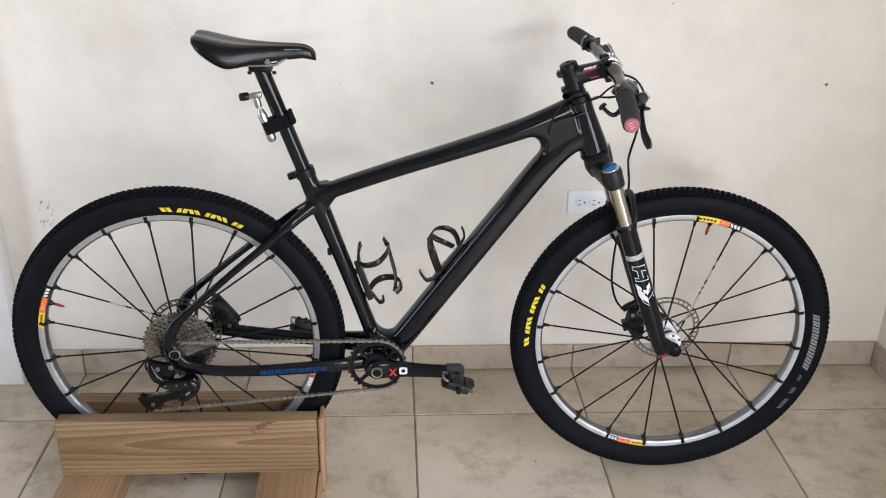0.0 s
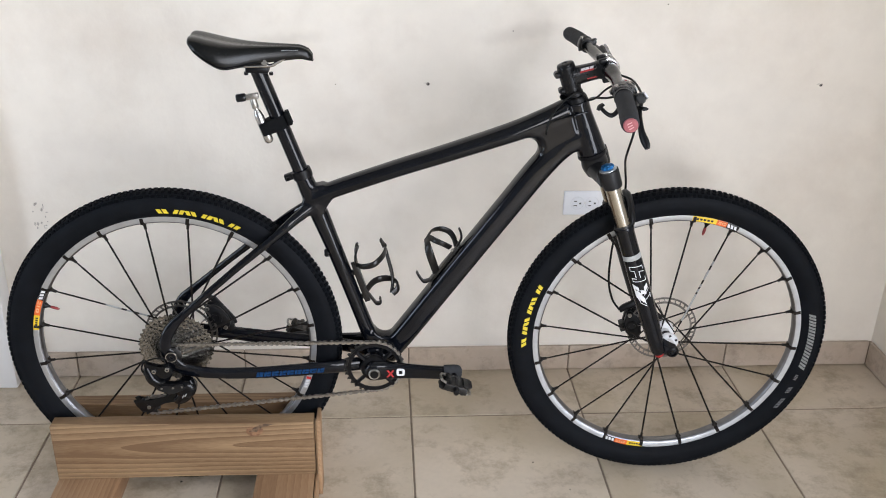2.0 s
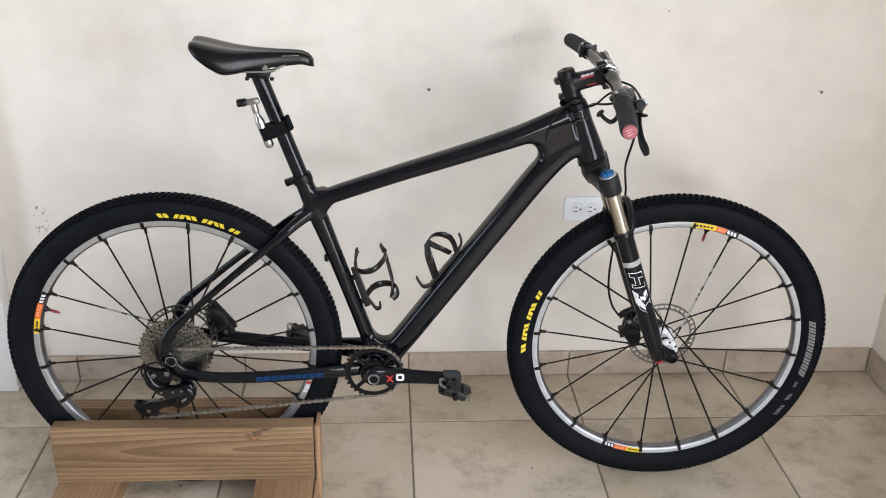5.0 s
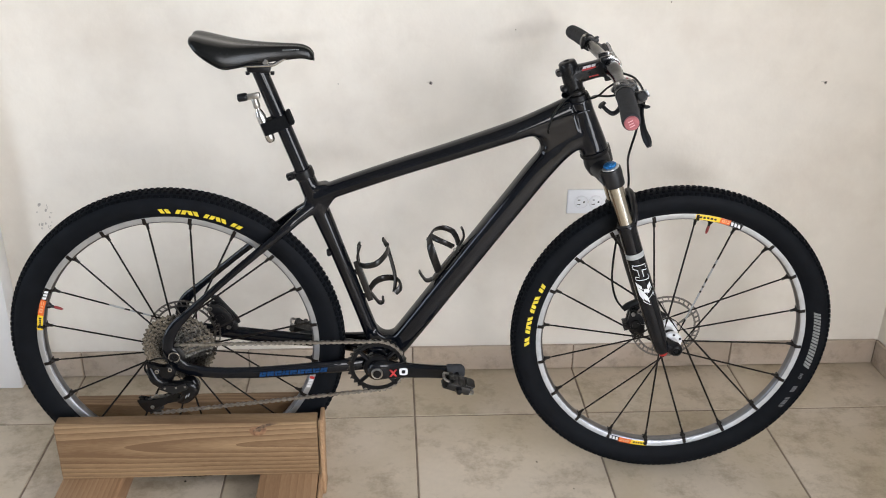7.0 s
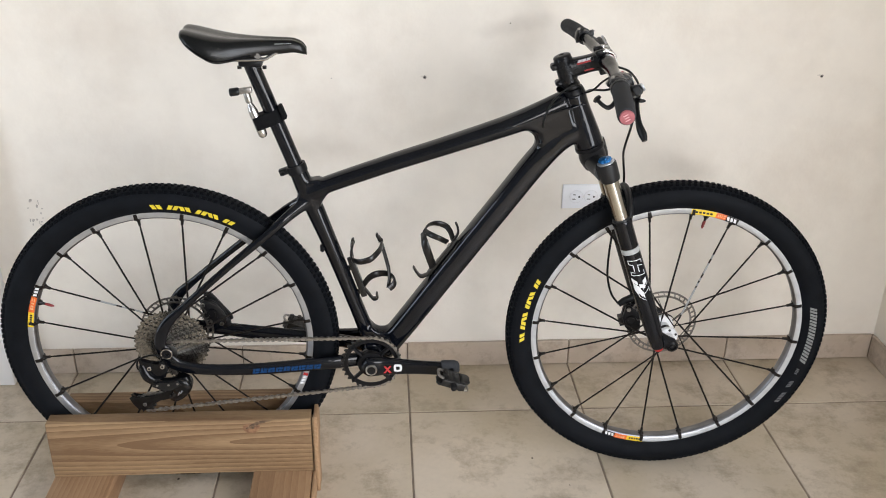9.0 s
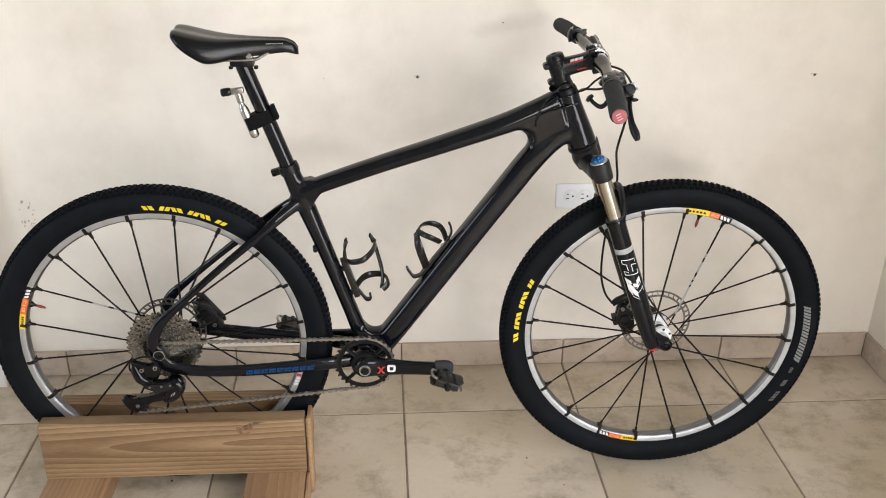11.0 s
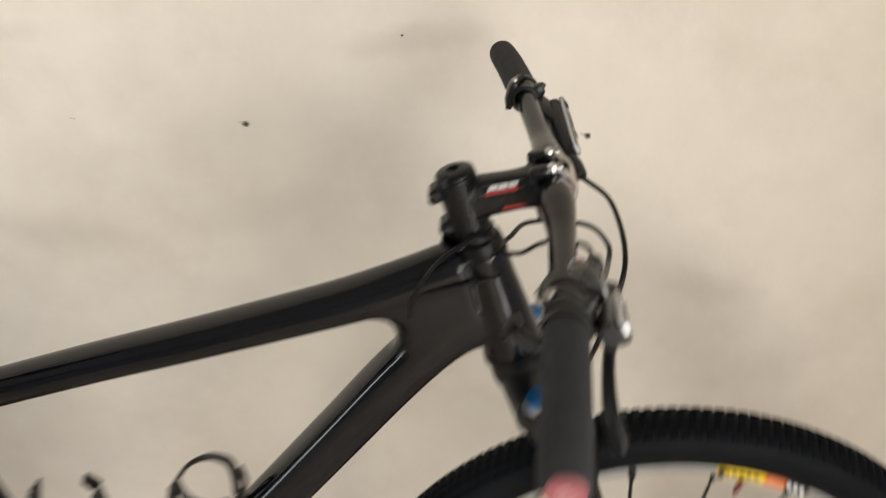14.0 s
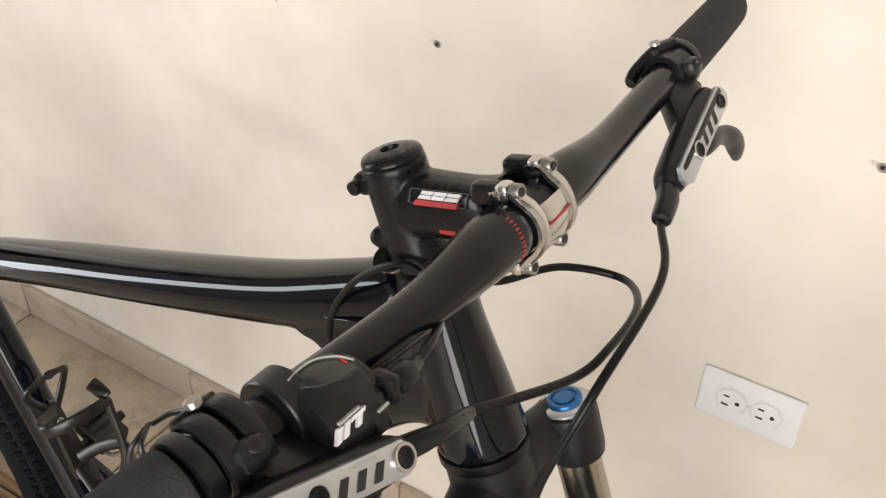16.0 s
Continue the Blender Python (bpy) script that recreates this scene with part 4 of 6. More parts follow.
part("shell_edge", sweep([(0.112, -0.0545, 1.0265, 0.0014, 0.003), (0.135, -0.0615, 1.0105, 0.0014, 0.003), (0.160, -0.0615, 0.9975, 0.0014, 0.003), (0.185, -0.0535, 0.9975, 0.0014, 0.003), (0.23, -0.0345, 1.0025, 0.0014, 0.002)], 8), M_SATIN, saddle)
bm = bmesh.new()
for i in range(9):
    block((0.275 + i * 0.0036, -0.0224 + i * 0.00052, 1.0225), (0.0026, 0.0008, 0.0013), (1, 0.145, 0), (0, 0.8, 1), 0, bm)
part("print", bm, M_GREYTXT, saddle)

# inflator cartridge strapped behind the seatpost
infl = part("inflator", lathe([(0, 0), (0.006, 0.0008), (0.0092, 0.005), (0.0095, 0.012), (0.0095, 0.057), (0.0075, 0.067), (0.0048, 0.073), (0.0045, 0.079), (0, 0.079)], (0.2405, -0.012, 0.8335), (-0.32, 0, 0.947), 20), M_SILVER, bike, "silver gas cartridge with inflator head")
bm = lathe([(0.006, 0), (0.0068, 0.002), (0.0068, 0.018), (0.005, 0.022), (0, 0.022)], (0.2165, -0.012, 0.905), (-0.25, 0, 0.968), 14)
block((0.2105, -0.012, 0.929), (0.026, 0.012, 0.012), (-0.97, 0, -0.15), (0, 0, 1), 0.003, bm)
part("inflator_head", bm, M_STEEL, infl, "dark metal inflator head")
part("inflator_knob", lathe([(0.0045, 0), (0.0075, 0.003), (0.0082, 0.006), (0.0082, 0.019), (0.0065, 0.021), (0, 0.021)], (0.2, -0.012, 0.928), (-0.97, 0, -0.15), 16), M_PLAST, infl, "black ribbed knob")
pc = ST1.lerp(POST, 0.515)
bm = bmesh.new()
ax = (POST - ST1).normalized()
bk = Vector((-ax.z, 0, ax.x))
ring = [(-0.0375 - 0.004, 0.0), (-0.036, 0.011), (-0.026, 0.0125), (-0.012, 0.0165), (0.0, 0.0182), (0.0125, 0.0135), (0.0182, 0.0), (0.0125, -0.0135), (0.0, -0.0182), (-0.012, -0.021), (-0.026, -0.0235), (-0.037, -0.022), (-0.0415, -0.012)]
slab([(a, b) for a, b in ring], pc, 0.027, -bk, (0, 1, 0), 0.001, bm=bm)
part("inflator_strap", bm, M_STRAP, infl, "black strap round post and cartridge")
block_bm = block(pc + bk * -0.0195 + Vector((0, -0.006, 0.004)), (0.03, 0.02, 0.008), ax, bk, 0.002)
part("strap_buckle", block_bm, M_STRAP, infl)

# ---- fork ----
fork = part("fork", sweep([(*down(0.20, -0.004), 0.026, 0.026), (*down(0.224, 0.0), 0.028, 0.03), (*down(0.245), 0.022, 0.024)], 22), M_MATTE, bike, "black suspension fork", STEER)
for s in (-1, 1):
    bm = sweep([(*down(0.226, s * 0.005), 0.024, 0.02), (*down(0.231, s * 0.03, 0.002), 0.020, 0.021), (*down(0.234, s * 0.055, 0.006), 0.018, 0.022), (*down(0.234, s * 0.067, 0.008), 0.018, 0.022)], 18, side=tuple(UP))
    part("crown_arm", bm, M_MATTE, fork, "matte black fork crown", STEER)
LEG = 0.0685
for s in (-1, 1):
    top = down(0.2165, s * LEG, 0.0178)
    part("crown_sleeve", lathe([(0.0165, 0.0), (0.0205, 0.001), (0.0212, 0.006), (0.0205, 0.034), (0.0195, 0.040), (0.0163, 0.040)], top, -UP, 28), M_MATTE, fork, "", STEER)
    part("top_cap_ring", lathe([(0.0, 0.0), (0.0180, 0.0), (0.0180, 0.0020), (0.0160, 0.0032), (0.0, 0.0032)], top, UP, 32), M_ALU, fork, "silver ring", STEER)
    u, v = Vector((0, 1, 0)), UP.cross(Vector((0, 1, 0)))
    lobes = [(0.0122 + 0.0014 * math.cos(8 * 2 * math.pi * i / 64)) for i in range(64)]
    bm = slab([(r * math.cos(2 * math.pi * i / 64), r * math.sin(2 * math.pi * i / 64)) for i, r in enumerate(lobes)], top + UP * 0.0062, 0.006, v, u, 0.0008) if s < 0 else lathe([(0.0, 0.0032), (0.0125, 0.0032), (0.0125, 0.0052), (0.0117, 0.0062), (0.0094, 0.0062), (0.0088, 0.0048), (0.0, 0.0048)], top, UP, 36)
    part("knob_centre", lathe([(0.0075, 0.0), (0.0072, 0.0012), (0.005, 0.0018), (0.0, 0.0018)], top + UP * (0.0092 if s < 0 else 0.0050), UP, 20), M_BLUE, fork, "", STEER)
    part("adjuster_knob", bm, M_BLUE, fork, "blue anodised adjuster", STEER)
    part("stanchion", lathe([(0.0, 0.0), (0.0162, 0.0), (0.0162, 0.15), (0.0, 0.15)], down(0.235, s * LEG, 0.0168), -UP, 28), M_STANCH, fork, "champagne anodised stanchion tube", STEER)
    L0 = down(0.348, s * LEG, 0.0168)
    low = lathe([(0.0166, 0.0), (0.0182, 0.0), (0.0208, 0.001), (0.0215, 0.004), (0.0212, 0.009), (0.0199, 0.016), (0.0195, 0.06), (0.0199, 0.11), (0.0206, 0.18), (0.0200, 0.24), (0.0180, 0.29), (0.0165, 0.322), (0.013, 0.330), (0, 0.331)], L0, -UP, 28)
    e = L0 - UP * 0.32
    ax0 = FA + Vector((0, s * 0.064, 0))
    sweep([(*(e + UP * 0.03), 0.012, 0.010), (*((e + UP * 0.018).lerp(ax0, 0.5)), 0.0155, 0.0095), (*ax0, 0.0165, 0.0085), (*(ax0 + Vector((0.008, 0, 0))), 0.0135, 0.0075)], 16, bm=low)
    part("lower_leg", low, M_CARBON if s < 0 else M_MATTE, fork, "gloss black lower fork leg", STEER)
    part("wiper_seal", lathe([(0.0163, -0.003), (0.0185, -0.003), (0.0195, 0.002), (0.0163, 0.002)], L0, -UP, 28, shut=True), M_PLAST, fork, "", STEER)
    part("leg_foot", lathe([(0.0, 0.0), (0.0095, 0.0), (0.0095, 0.007), (0.005, 0.009), (0, 0.009)], e - UP * 0.0105, -UP, 16), M_RED if s < 0 else M_BLACK, fork, "red bottom bolt" if s < 0 else "", STEER)
# rear-facing arch between the legs
bm = bmesh.new()
a0, a1 = down(0.365, -LEG, 0.012), down(0.365, LEG, 0.012)
sweep([(*(a0 + Vector((0.012, 0.0, 0))), 0.012, 0.007), (*(a0 + UP * 0.035 + Vector((0.03, 0.012, 0))), 0.011, 0.007), (*((a0 + a1) / 2 + UP * 0.06 + Vector((0.040, 0, 0))), 0.011, 0.007), (*(a1 + UP * 0.035 + Vector((0.03, -0.012, 0))), 0.011, 0.007), (*(a1 + Vector((0.012, 0, 0))), 0.012, 0.007)], 14, side=(1, 0, 0.3), bm=bm)
part("arch", bm, M_MATTE, fork, "black fork arch", STEER)


def on_leg(d, ang, r=0.0205):
    """A place on the near lower leg's skin: d down from its top, ang degrees round from straight out."""
    L0 = down(0.348, -LEG, 0.0168)
    fw = Vector((UP.z, 0, -UP.x))
    return L0 - UP * d + r * (Vector((0, -1, 0)) * math.cos(radians(ang)) + fw * math.sin(radians(ang)))


def leg_patch(d0, d1, g0, g1, r=0.0203, bm=None, n=5, shear=0.0):
    own = bmesh.new()
    rows = [[own.verts.new(on_leg(dd + shear * i / n, g0 + (g1 - g0) * i / n, rr)) for dd, rr in ((d0, r), (d1, r), (d1, r + 0.0005), (d0, r + 0.0005))] for i in range(n + 1)]
    for p, q in zip(rows, rows[1:]):
        for j in range(4):
            own.faces.new((p[j], p[(j + 1) % 4], q[(j + 1) % 4], q[j]))
    own.faces.new(rows[0]), own.faces.new(rows[-1][::-1])
    return join(bm, own)


part("band_decal", leg_patch(0.066, 0.078, -75, 75, 0.0197, n=10), M_GREYTXT, fork, "pale grey band decal", STEER)
for d0, d1, g0, g1, sh_ in ((0.0900, 0.0915, -40, 44, 0.004), (0.0915, 0.1000, -40, -37, 0.0), (0.0955, 0.1030, 41, 44, 0.0), (0.0990, 0.1004, -40, -14, 0.003), (0.1020, 0.1180, -16, -12, 0.0), (0.1050, 0.1220, 10, 14, 0.0), (0.1040, 0.1055, 12, 44, 0.004), (0.1180, 0.1195, -40, -13, 0.003), (0.1195, 0.1270, -40, -37, 0.0), (0.1215, 0.1300, 41, 44, 0.0), (0.1265, 0.1280, -40, 44, 0.004),
                            (0.1330, 0.1420, -48, -16, 0.010), (0.1400, 0.1640, -46, -26, 0.016), (0.1480, 0.1700, -30, -8, 0.012), (0.1500, 0.1590, -10, 20, 0.004), (0.1450, 0.1560, 14, 40, -0.006), (0.1620, 0.1780, -10, 4, 0.010), (0.1640, 0.1655, 4, 44, -0.012), (0.1800, 0.1815, -30, 6, 0.012), (0.1760, 0.1775, 4, 46, -0.010), (0.1640, 0.1760, 43, 46, 0.0)):
    part("white_graphic", leg_patch(d0, d1, g0, g1, 0.0203 if d0 < 0.13 else 0.0207, shear=sh_), M_WHITE, fork, "bold white angular graphic", STEER)
def caliper(name, at, along, label, m):
    """A two-piston disc caliper: two halves with a slot, piston bosses, finned pads, bolts and a hose union."""
    at, x = Vector(at), Vector(along).normalized()
    z = Vector((-x.z, 0, x.x))
    bm = bmesh.new()
    prof = [(-0.036, -0.006), (-0.030, -0.015), (-0.012, -0.020), (0.010, -0.021), (0.026, -0.015), (0.036, -0.004), (0.034, 0.006), (0.022, 0.011), (0.008, 0.018), (-0.014, 0.017), (-0.028, 0.010)]
    for y in (-0.0085, 0.0085):
        slab(prof, at + Vector((0, y, 0)), 0.0125, x, z, 0.0028, bm=bm)
    block(at + x * -0.024 + z * -0.004, (0.020, 0.012, 0.016), x, z, 0.002, bm)
    body = part(name, bm, M_BLACK, bike, label, m)
    for y in (-1, 1):
        part("piston_boss", lathe([(0.0, 0.0), (0.0135, 0.0), (0.0128, 0.003), (0.0085, 0.0036), (0.0075, 0.002), (0.0, 0.002)], at + Vector((0, y * 0.0145, 0)), (0, y, 0), 20), M_BLACK, body, "", m)
    for k in range(5):
        part("pad_fin", block(at + x * (-0.010 + 0.005 * k) + z * 0.021, (0.0018, 0.020, 0.013), x, z, 0.0005), M_GREYMET, body, "dark grey cooling fin", m)
    for k in (-0.031, 0.030):
        part("mount_bolt", hexbolt(at + x * k + Vector((0, -0.013, 0)), (0, -1, 0), 0.0048, 0.005), M_STEEL, body, "steel mounting bolt", m)
    part("mount_bracket", slab([(-0.046, -0.016), (-0.034, -0.021), (0.034, -0.023), (0.046, -0.014), (0.044, -0.007), (0.030, -0.012), (-0.030, -0.010), (-0.044, -0.008)], at + Vector((0, 0.012, 0)), 0.008, x, z, 0.0015), M_BLACK, body, "", m)
    part("bleed_cap", lathe([(0.0, 0.0), (0.0036, 0.0), (0.0036, 0.007), (0.0022, 0.009), (0.0, 0.009)], at + x * 0.034 + z * 0.004, x, 12), M_PLAST, body, "", m)
    part("hose_union", lathe([(0.0, -0.005), (0.0056, -0.005), (0.0056, 0.005), (0.0, 0.005)], at + x * -0.034 + z * 0.006, (0, 1, 0), 16), M_STEEL, body, "", m)
    return body


# front brake caliper on the far leg, with its hose
cal = caliper("front_caliper", (1.044, 0.046, 0.370), (-0.28, 0, 0.96), "black front disc brake caliper", STEER)
part("adapter", sweep([(1.080, 0.058, 0.420, 0.009, 0.007), (1.055, 0.054, 0.421, 0.0085, 0.007), (1.028, 0.050, 0.412, 0.0080, 0.007), (1.014, 0.048, 0.403, 0.006, 0.006)], 12, power=3), M_BLACK, cal, "black adapter arm to the fork leg", STEER)

# ---- headset, stem, handlebar ----
hs = part("headset", lathe([(0.0155, 0.0), (0.0205, 0.002), (0.0225, 0.009), (0.0225, 0.0125), (0.0155, 0.0125)], down(0.066), -UP, 28), M_BLACK, bike, "black headset cover", STEER)
part("spacer", lathe([(0.0145, 0), (0.0172, 0), (0.0172, 0.0075), (0.0145, 0.0075)], down(0.0585), -UP, 28, shut=True), M_MATTE, hs, "", STEER)
part("lower_cup", lathe([(0.015, 0.0), (0.0305, 0.0), (0.031, 0.006), (0.0295, 0.0085), (0.015, 0.0085)], down(0.1955), -UP, 28), M_BLACK, hs, "", STEER)
BAR = Vector((0.923, 0, 0.992))
sd = (BAR - down(0.024)).normalized()
upv = Vector((0, 1, 0)).cross(sd) * -1
if upv.z < 0:
    upv = -upv
s0 = down(0.024)
bm = lathe([(0.0, 0.0), (0.0160, 0.0), (0.0182, 0.0015), (0.0188, 0.005), (0.0186, 0.054), (0.0176, 0.061), (0.0, 0.061)], down(-0.0025), -UP, 30)
sweep([(*s0, 0.0200, 0.0178), (*(s0 + sd * 0.022), 0.0186, 0.0166), (*(s0 + sd * 0.048), 0.0175, 0.0162), (*(s0 + sd * 0.062), 0.0182, 0.019), (*(BAR - sd * 0.012), 0.0195, 0.022)], 22, power=2.6, bm=bm)
for s in (-1, 1):
    for q in (-1, 1):
        block(BAR - sd * 0.009 + Vector((0, s * 0.0155, 0)) + upv * (q * 0.019), (0.018, 0.0115, 0.012), sd, upv, 0.003, bm)
for k in (0.011, 0.046):
    block(down(k, 0, -0.021), (0.014, 0.024, 0.012), (1, 0, -0.3), UP, 0.0045, bm)
stem = part("stem", bm, M_STEM, bike, "satin black stem with silver faceplate", COCKPIT)
rm = stem.modifiers.new("shell", "REMESH")
rm.mode, rm.voxel_size, rm.use_smooth_shade = "VOXEL", 0.0011, True
sm = stem.modifiers.new("soften", "SMOOTH")
sm.factor, sm.iterations = 0.5, 7
part("top_cap", lathe([(0.0, -0.001), (0.0181, -0.001), (0.0179, 0.0006), (0.0166, 0.0026), (0.012, 0.0042), (0.0058, 0.0048), (0.0050, 0.0018), (0.0, 0.0018)], down(-0.003), UP, 36), M_STEM, stem, "black domed top cap with a bolt hole", COCKPIT)
for k in (-1, 1):
    part("cap_print", lathe([(0.0024, 0.0), (0.0024, 0.0003), (0.0031, 0.0003), (0.0031, 0.0)], down(-0.0068, k * 0.003, 0.0098), UP, 16, shut=True), M_DIMTXT, stem, "", COCKPIT)
for k in (0.011, 0.046):
    part("clamp_bolt", hexbolt(down(k, -0.0115 if k < 0.02 else 0.0115, -0.023), (0, -1 if k < 0.02 else 1, 0), 0.0044, 0.0035), M_GREYMET if k < 0.02 else M_BLACK, stem, "", COCKPIT)
# faceplate: two silver straps with a bridge
for s in (-1, 1):
    strap = []
    for i in range(15):
        a = radians(-104 + 208 * i / 14)
        bulge = 0.0025 if abs(a) > 1.25 else 0.0
        p = BAR + Vector((0, s * (0.0155 + 0.0018 * math.cos(a) * -1), 0)) + (sd * math.cos(a) + upv * math.sin(a)) * (0.0188 + bulge)
        strap.append((*p, 0.0026, 0.0052 - 0.0012 * math.cos(a)))
    part("faceplate_strap", sweep(strap, 10, k=2, power=3), M_SILVER, stem, "brushed silver faceplate", COCKPIT)
    for q in (-1, 1):
        part("faceplate_ear", block(BAR + sd * 0.0015 + upv * (q * 0.0205) + Vector((0, s * 0.0155, 0)), (0.008, 0.0105, 0.0105), sd, upv, 0.003), M_SILVER, stem, "", COCKPIT)
own = []
for i in range(7):
    a = radians(-42 + 84 * i / 6 - 6)
    p = BAR + (sd * math.cos(a) + upv * math.sin(a)) * 0.0188
    own.append((*p, 0.0022, 0.011 if abs(i - 3) < 3 else 0.013))
bm = sweep(own, 10, k=2, power=3)
part("faceplate_bridge", bm, M_SILVER, stem, "brushed silver faceplate", COCKPIT)
for s in (-1, 1):
    for q in (-1, 1):
        part("faceplate_bolt", hexbolt(BAR + sd * 0.0055 + upv * (q * 0.0212) + Vector((0, s * 0.0155, 0)), sd, 0.0043, 0.0055), M_STEEL, stem, "steel socket bolt", COCKPIT)
        part("bolt_socket", lathe([(0.0, 0.0), (0.0025, 0.0), (0.0025, 0.0006), (0.0, 0.0006)], BAR + sd * 0.0110 + upv * (q * 0.0212) + Vector((0, s * 0.0155, 0)), sd, 6), M_SLOT, stem, "dark hexagon socket", COCKPIT)
bm = bmesh.new()
for i in range(9):
    t = i / 8
    block(BAR + sd * 0.0212 * math.cos(0.12) + Vector((0, 0.009 - 0.018 * t, 0)) + upv * (0.003 - 0.0012 * t), (0.0006, 0.0021, 0.0011), sd, upv, 0, bm)
part("red_print", bm, M_REDTXT, stem, "", COCKPIT)
# label on the near side of the stem
lab = BAR - sd * 0.0433 + Vector((0, -0.0146, 0)) + upv * 0.0112
lv_ = (upv * 0.80 + Vector((0, 0.60, 0))).normalized()
for u0, u1, v0, v1 in ((-0.0185, 0.0195, 0.00415, 0.0044), (-0.0195, 0.0185, -0.0033, -0.00305), (-0.0190, -0.01875, -0.00305, 0.00415), (0.01875, 0.0190, -0.00305, 0.00415)):
    part("label_frame", slab([(u0, v0), (u1, v0), (u1, v1), (u0, v1)], lab, 0.0022, sd, lv_), M_DIMTXT, stem, "", COCKPIT)
for i in range(3):
    x = -0.0125 + i * 0.0088
    for v0, v1 in ((-0.0009, 0.0012), (0.0016, 0.0036)):
        part("white_logo", slab([(x + v0 * 0.5, v0), (x + 0.0078 + v0 * 0.5, v0), (x + 0.0078 + v1 * 0.5, v1), (x + v1 * 0.5, v1)], lab, 0.0022, sd, lv_), M_WHITE, stem, "white logo-like bars", COCKPIT)
part("red_bar", slab([(-0.0150, -0.0044), (0.0130, -0.0044), (0.0137, -0.0015), (-0.0143, -0.0015)], lab, 0.0022, sd, lv_), M_REDTXT, stem, "", COCKPIT)
lab = s0 + sd * 0.044 + Vector((0, -0.0168, 0)) + upv * 0.0035
part("red_bar", slab([(-0.010, -0.0128), (0.014, -0.0128), (0.0142, -0.0102), (-0.0098, -0.0102)], lab + Vector((0, 0.0018, 0)), 0.0014, sd, upv), M_REDTXT, stem, "", COCKPIT)

rows = []
HALF = ((0.360, -0.0268, -0.0080, 0.0111), (0.30, -0.0195, -0.0040, 0.0111), (0.22, -0.0115, -0.0007, 0.0111), (0.15, -0.0055, -0.0020, 0.0112), (0.095, -0.001, -0.0020, 0.0116), (0.066, 0.0, -0.0008, 0.0136), (0.040, 0, 0, 0.0159))
for y, x, z, r in [(-h[0], *h[1:]) for h in HALF] + [(0.0, 0, 0, 0.0159)] + [h for h in HALF[::-1]]:
    rows.append((BAR.x + x, y, BAR.z + z, r, r))
bar = part("handlebar", sweep(rows, 20, side=(1, 0, 0), k=6), M_SATIN, bike, "satin black carbon handlebar", COCKPIT)
bm = bmesh.new()
for i in range(11):
    a = radians(-30 + 8.5 * i)
    block(BAR + Vector((0, -0.0285, 0)) + (sd * math.cos(a) + upv * math.sin(a)) * 0.0160, (0.0006, 0.0008, 0.0024), sd * math.cos(a) + upv * math.sin(a), (0, 1, 0), 0, bm)
part("red_print", bm, M_REDTXT, bar, "row of red marks", COCKPIT)


def bar_at(y):
    ys = [r[1] for r in rows]
    return Vector((float(np.interp(y, ys, [r[0] for r in rows])), y, float(np.interp(y, ys, [r[2] for r in rows]))))


for s in (-1, 1):
    pts = [bar_at(s * v) for v in (0.362, 0.352, 0.30, 0.232, 0.224)]
    part("grip", sweep([(*p, r, r) for p, r in zip(pts, (0.0135, 0.0158, 0.0163, 0.0163, 0.0150))], 24, side=(1, 0, 0), k=6), M_GRIP, bar, "charcoal foam grip", COCKPIT)
    e, d2 = bar_at(s * 0.3625), (bar_at(s * 0.3625) - bar_at(s * 0.33)).normalized()
    part("bar_plug", lathe([(0.0, 0.0), (0.0125, 0.0), (0.0125, 0.0022), (0.0112, 0.0034), (0.0, 0.0036)], e, d2, 24), M_PINK, bar, "faded red end plug", COCKPIT)
    bm = bmesh.new()
    for k in range(3):
        block(e + d2 * 0.0037 + Vector((0.0022 - 0.0022 * k, 0, -0.004 + 0.004 * k)), (0.0095, 0.0006, 0.0016), (0.85, 0, 0.5), d2.cross(Vector((0.85, 0, 0.5))), 0, bm)
    part("plug_print", bm, M_PLUGTXT, bar, "", COCKPIT)

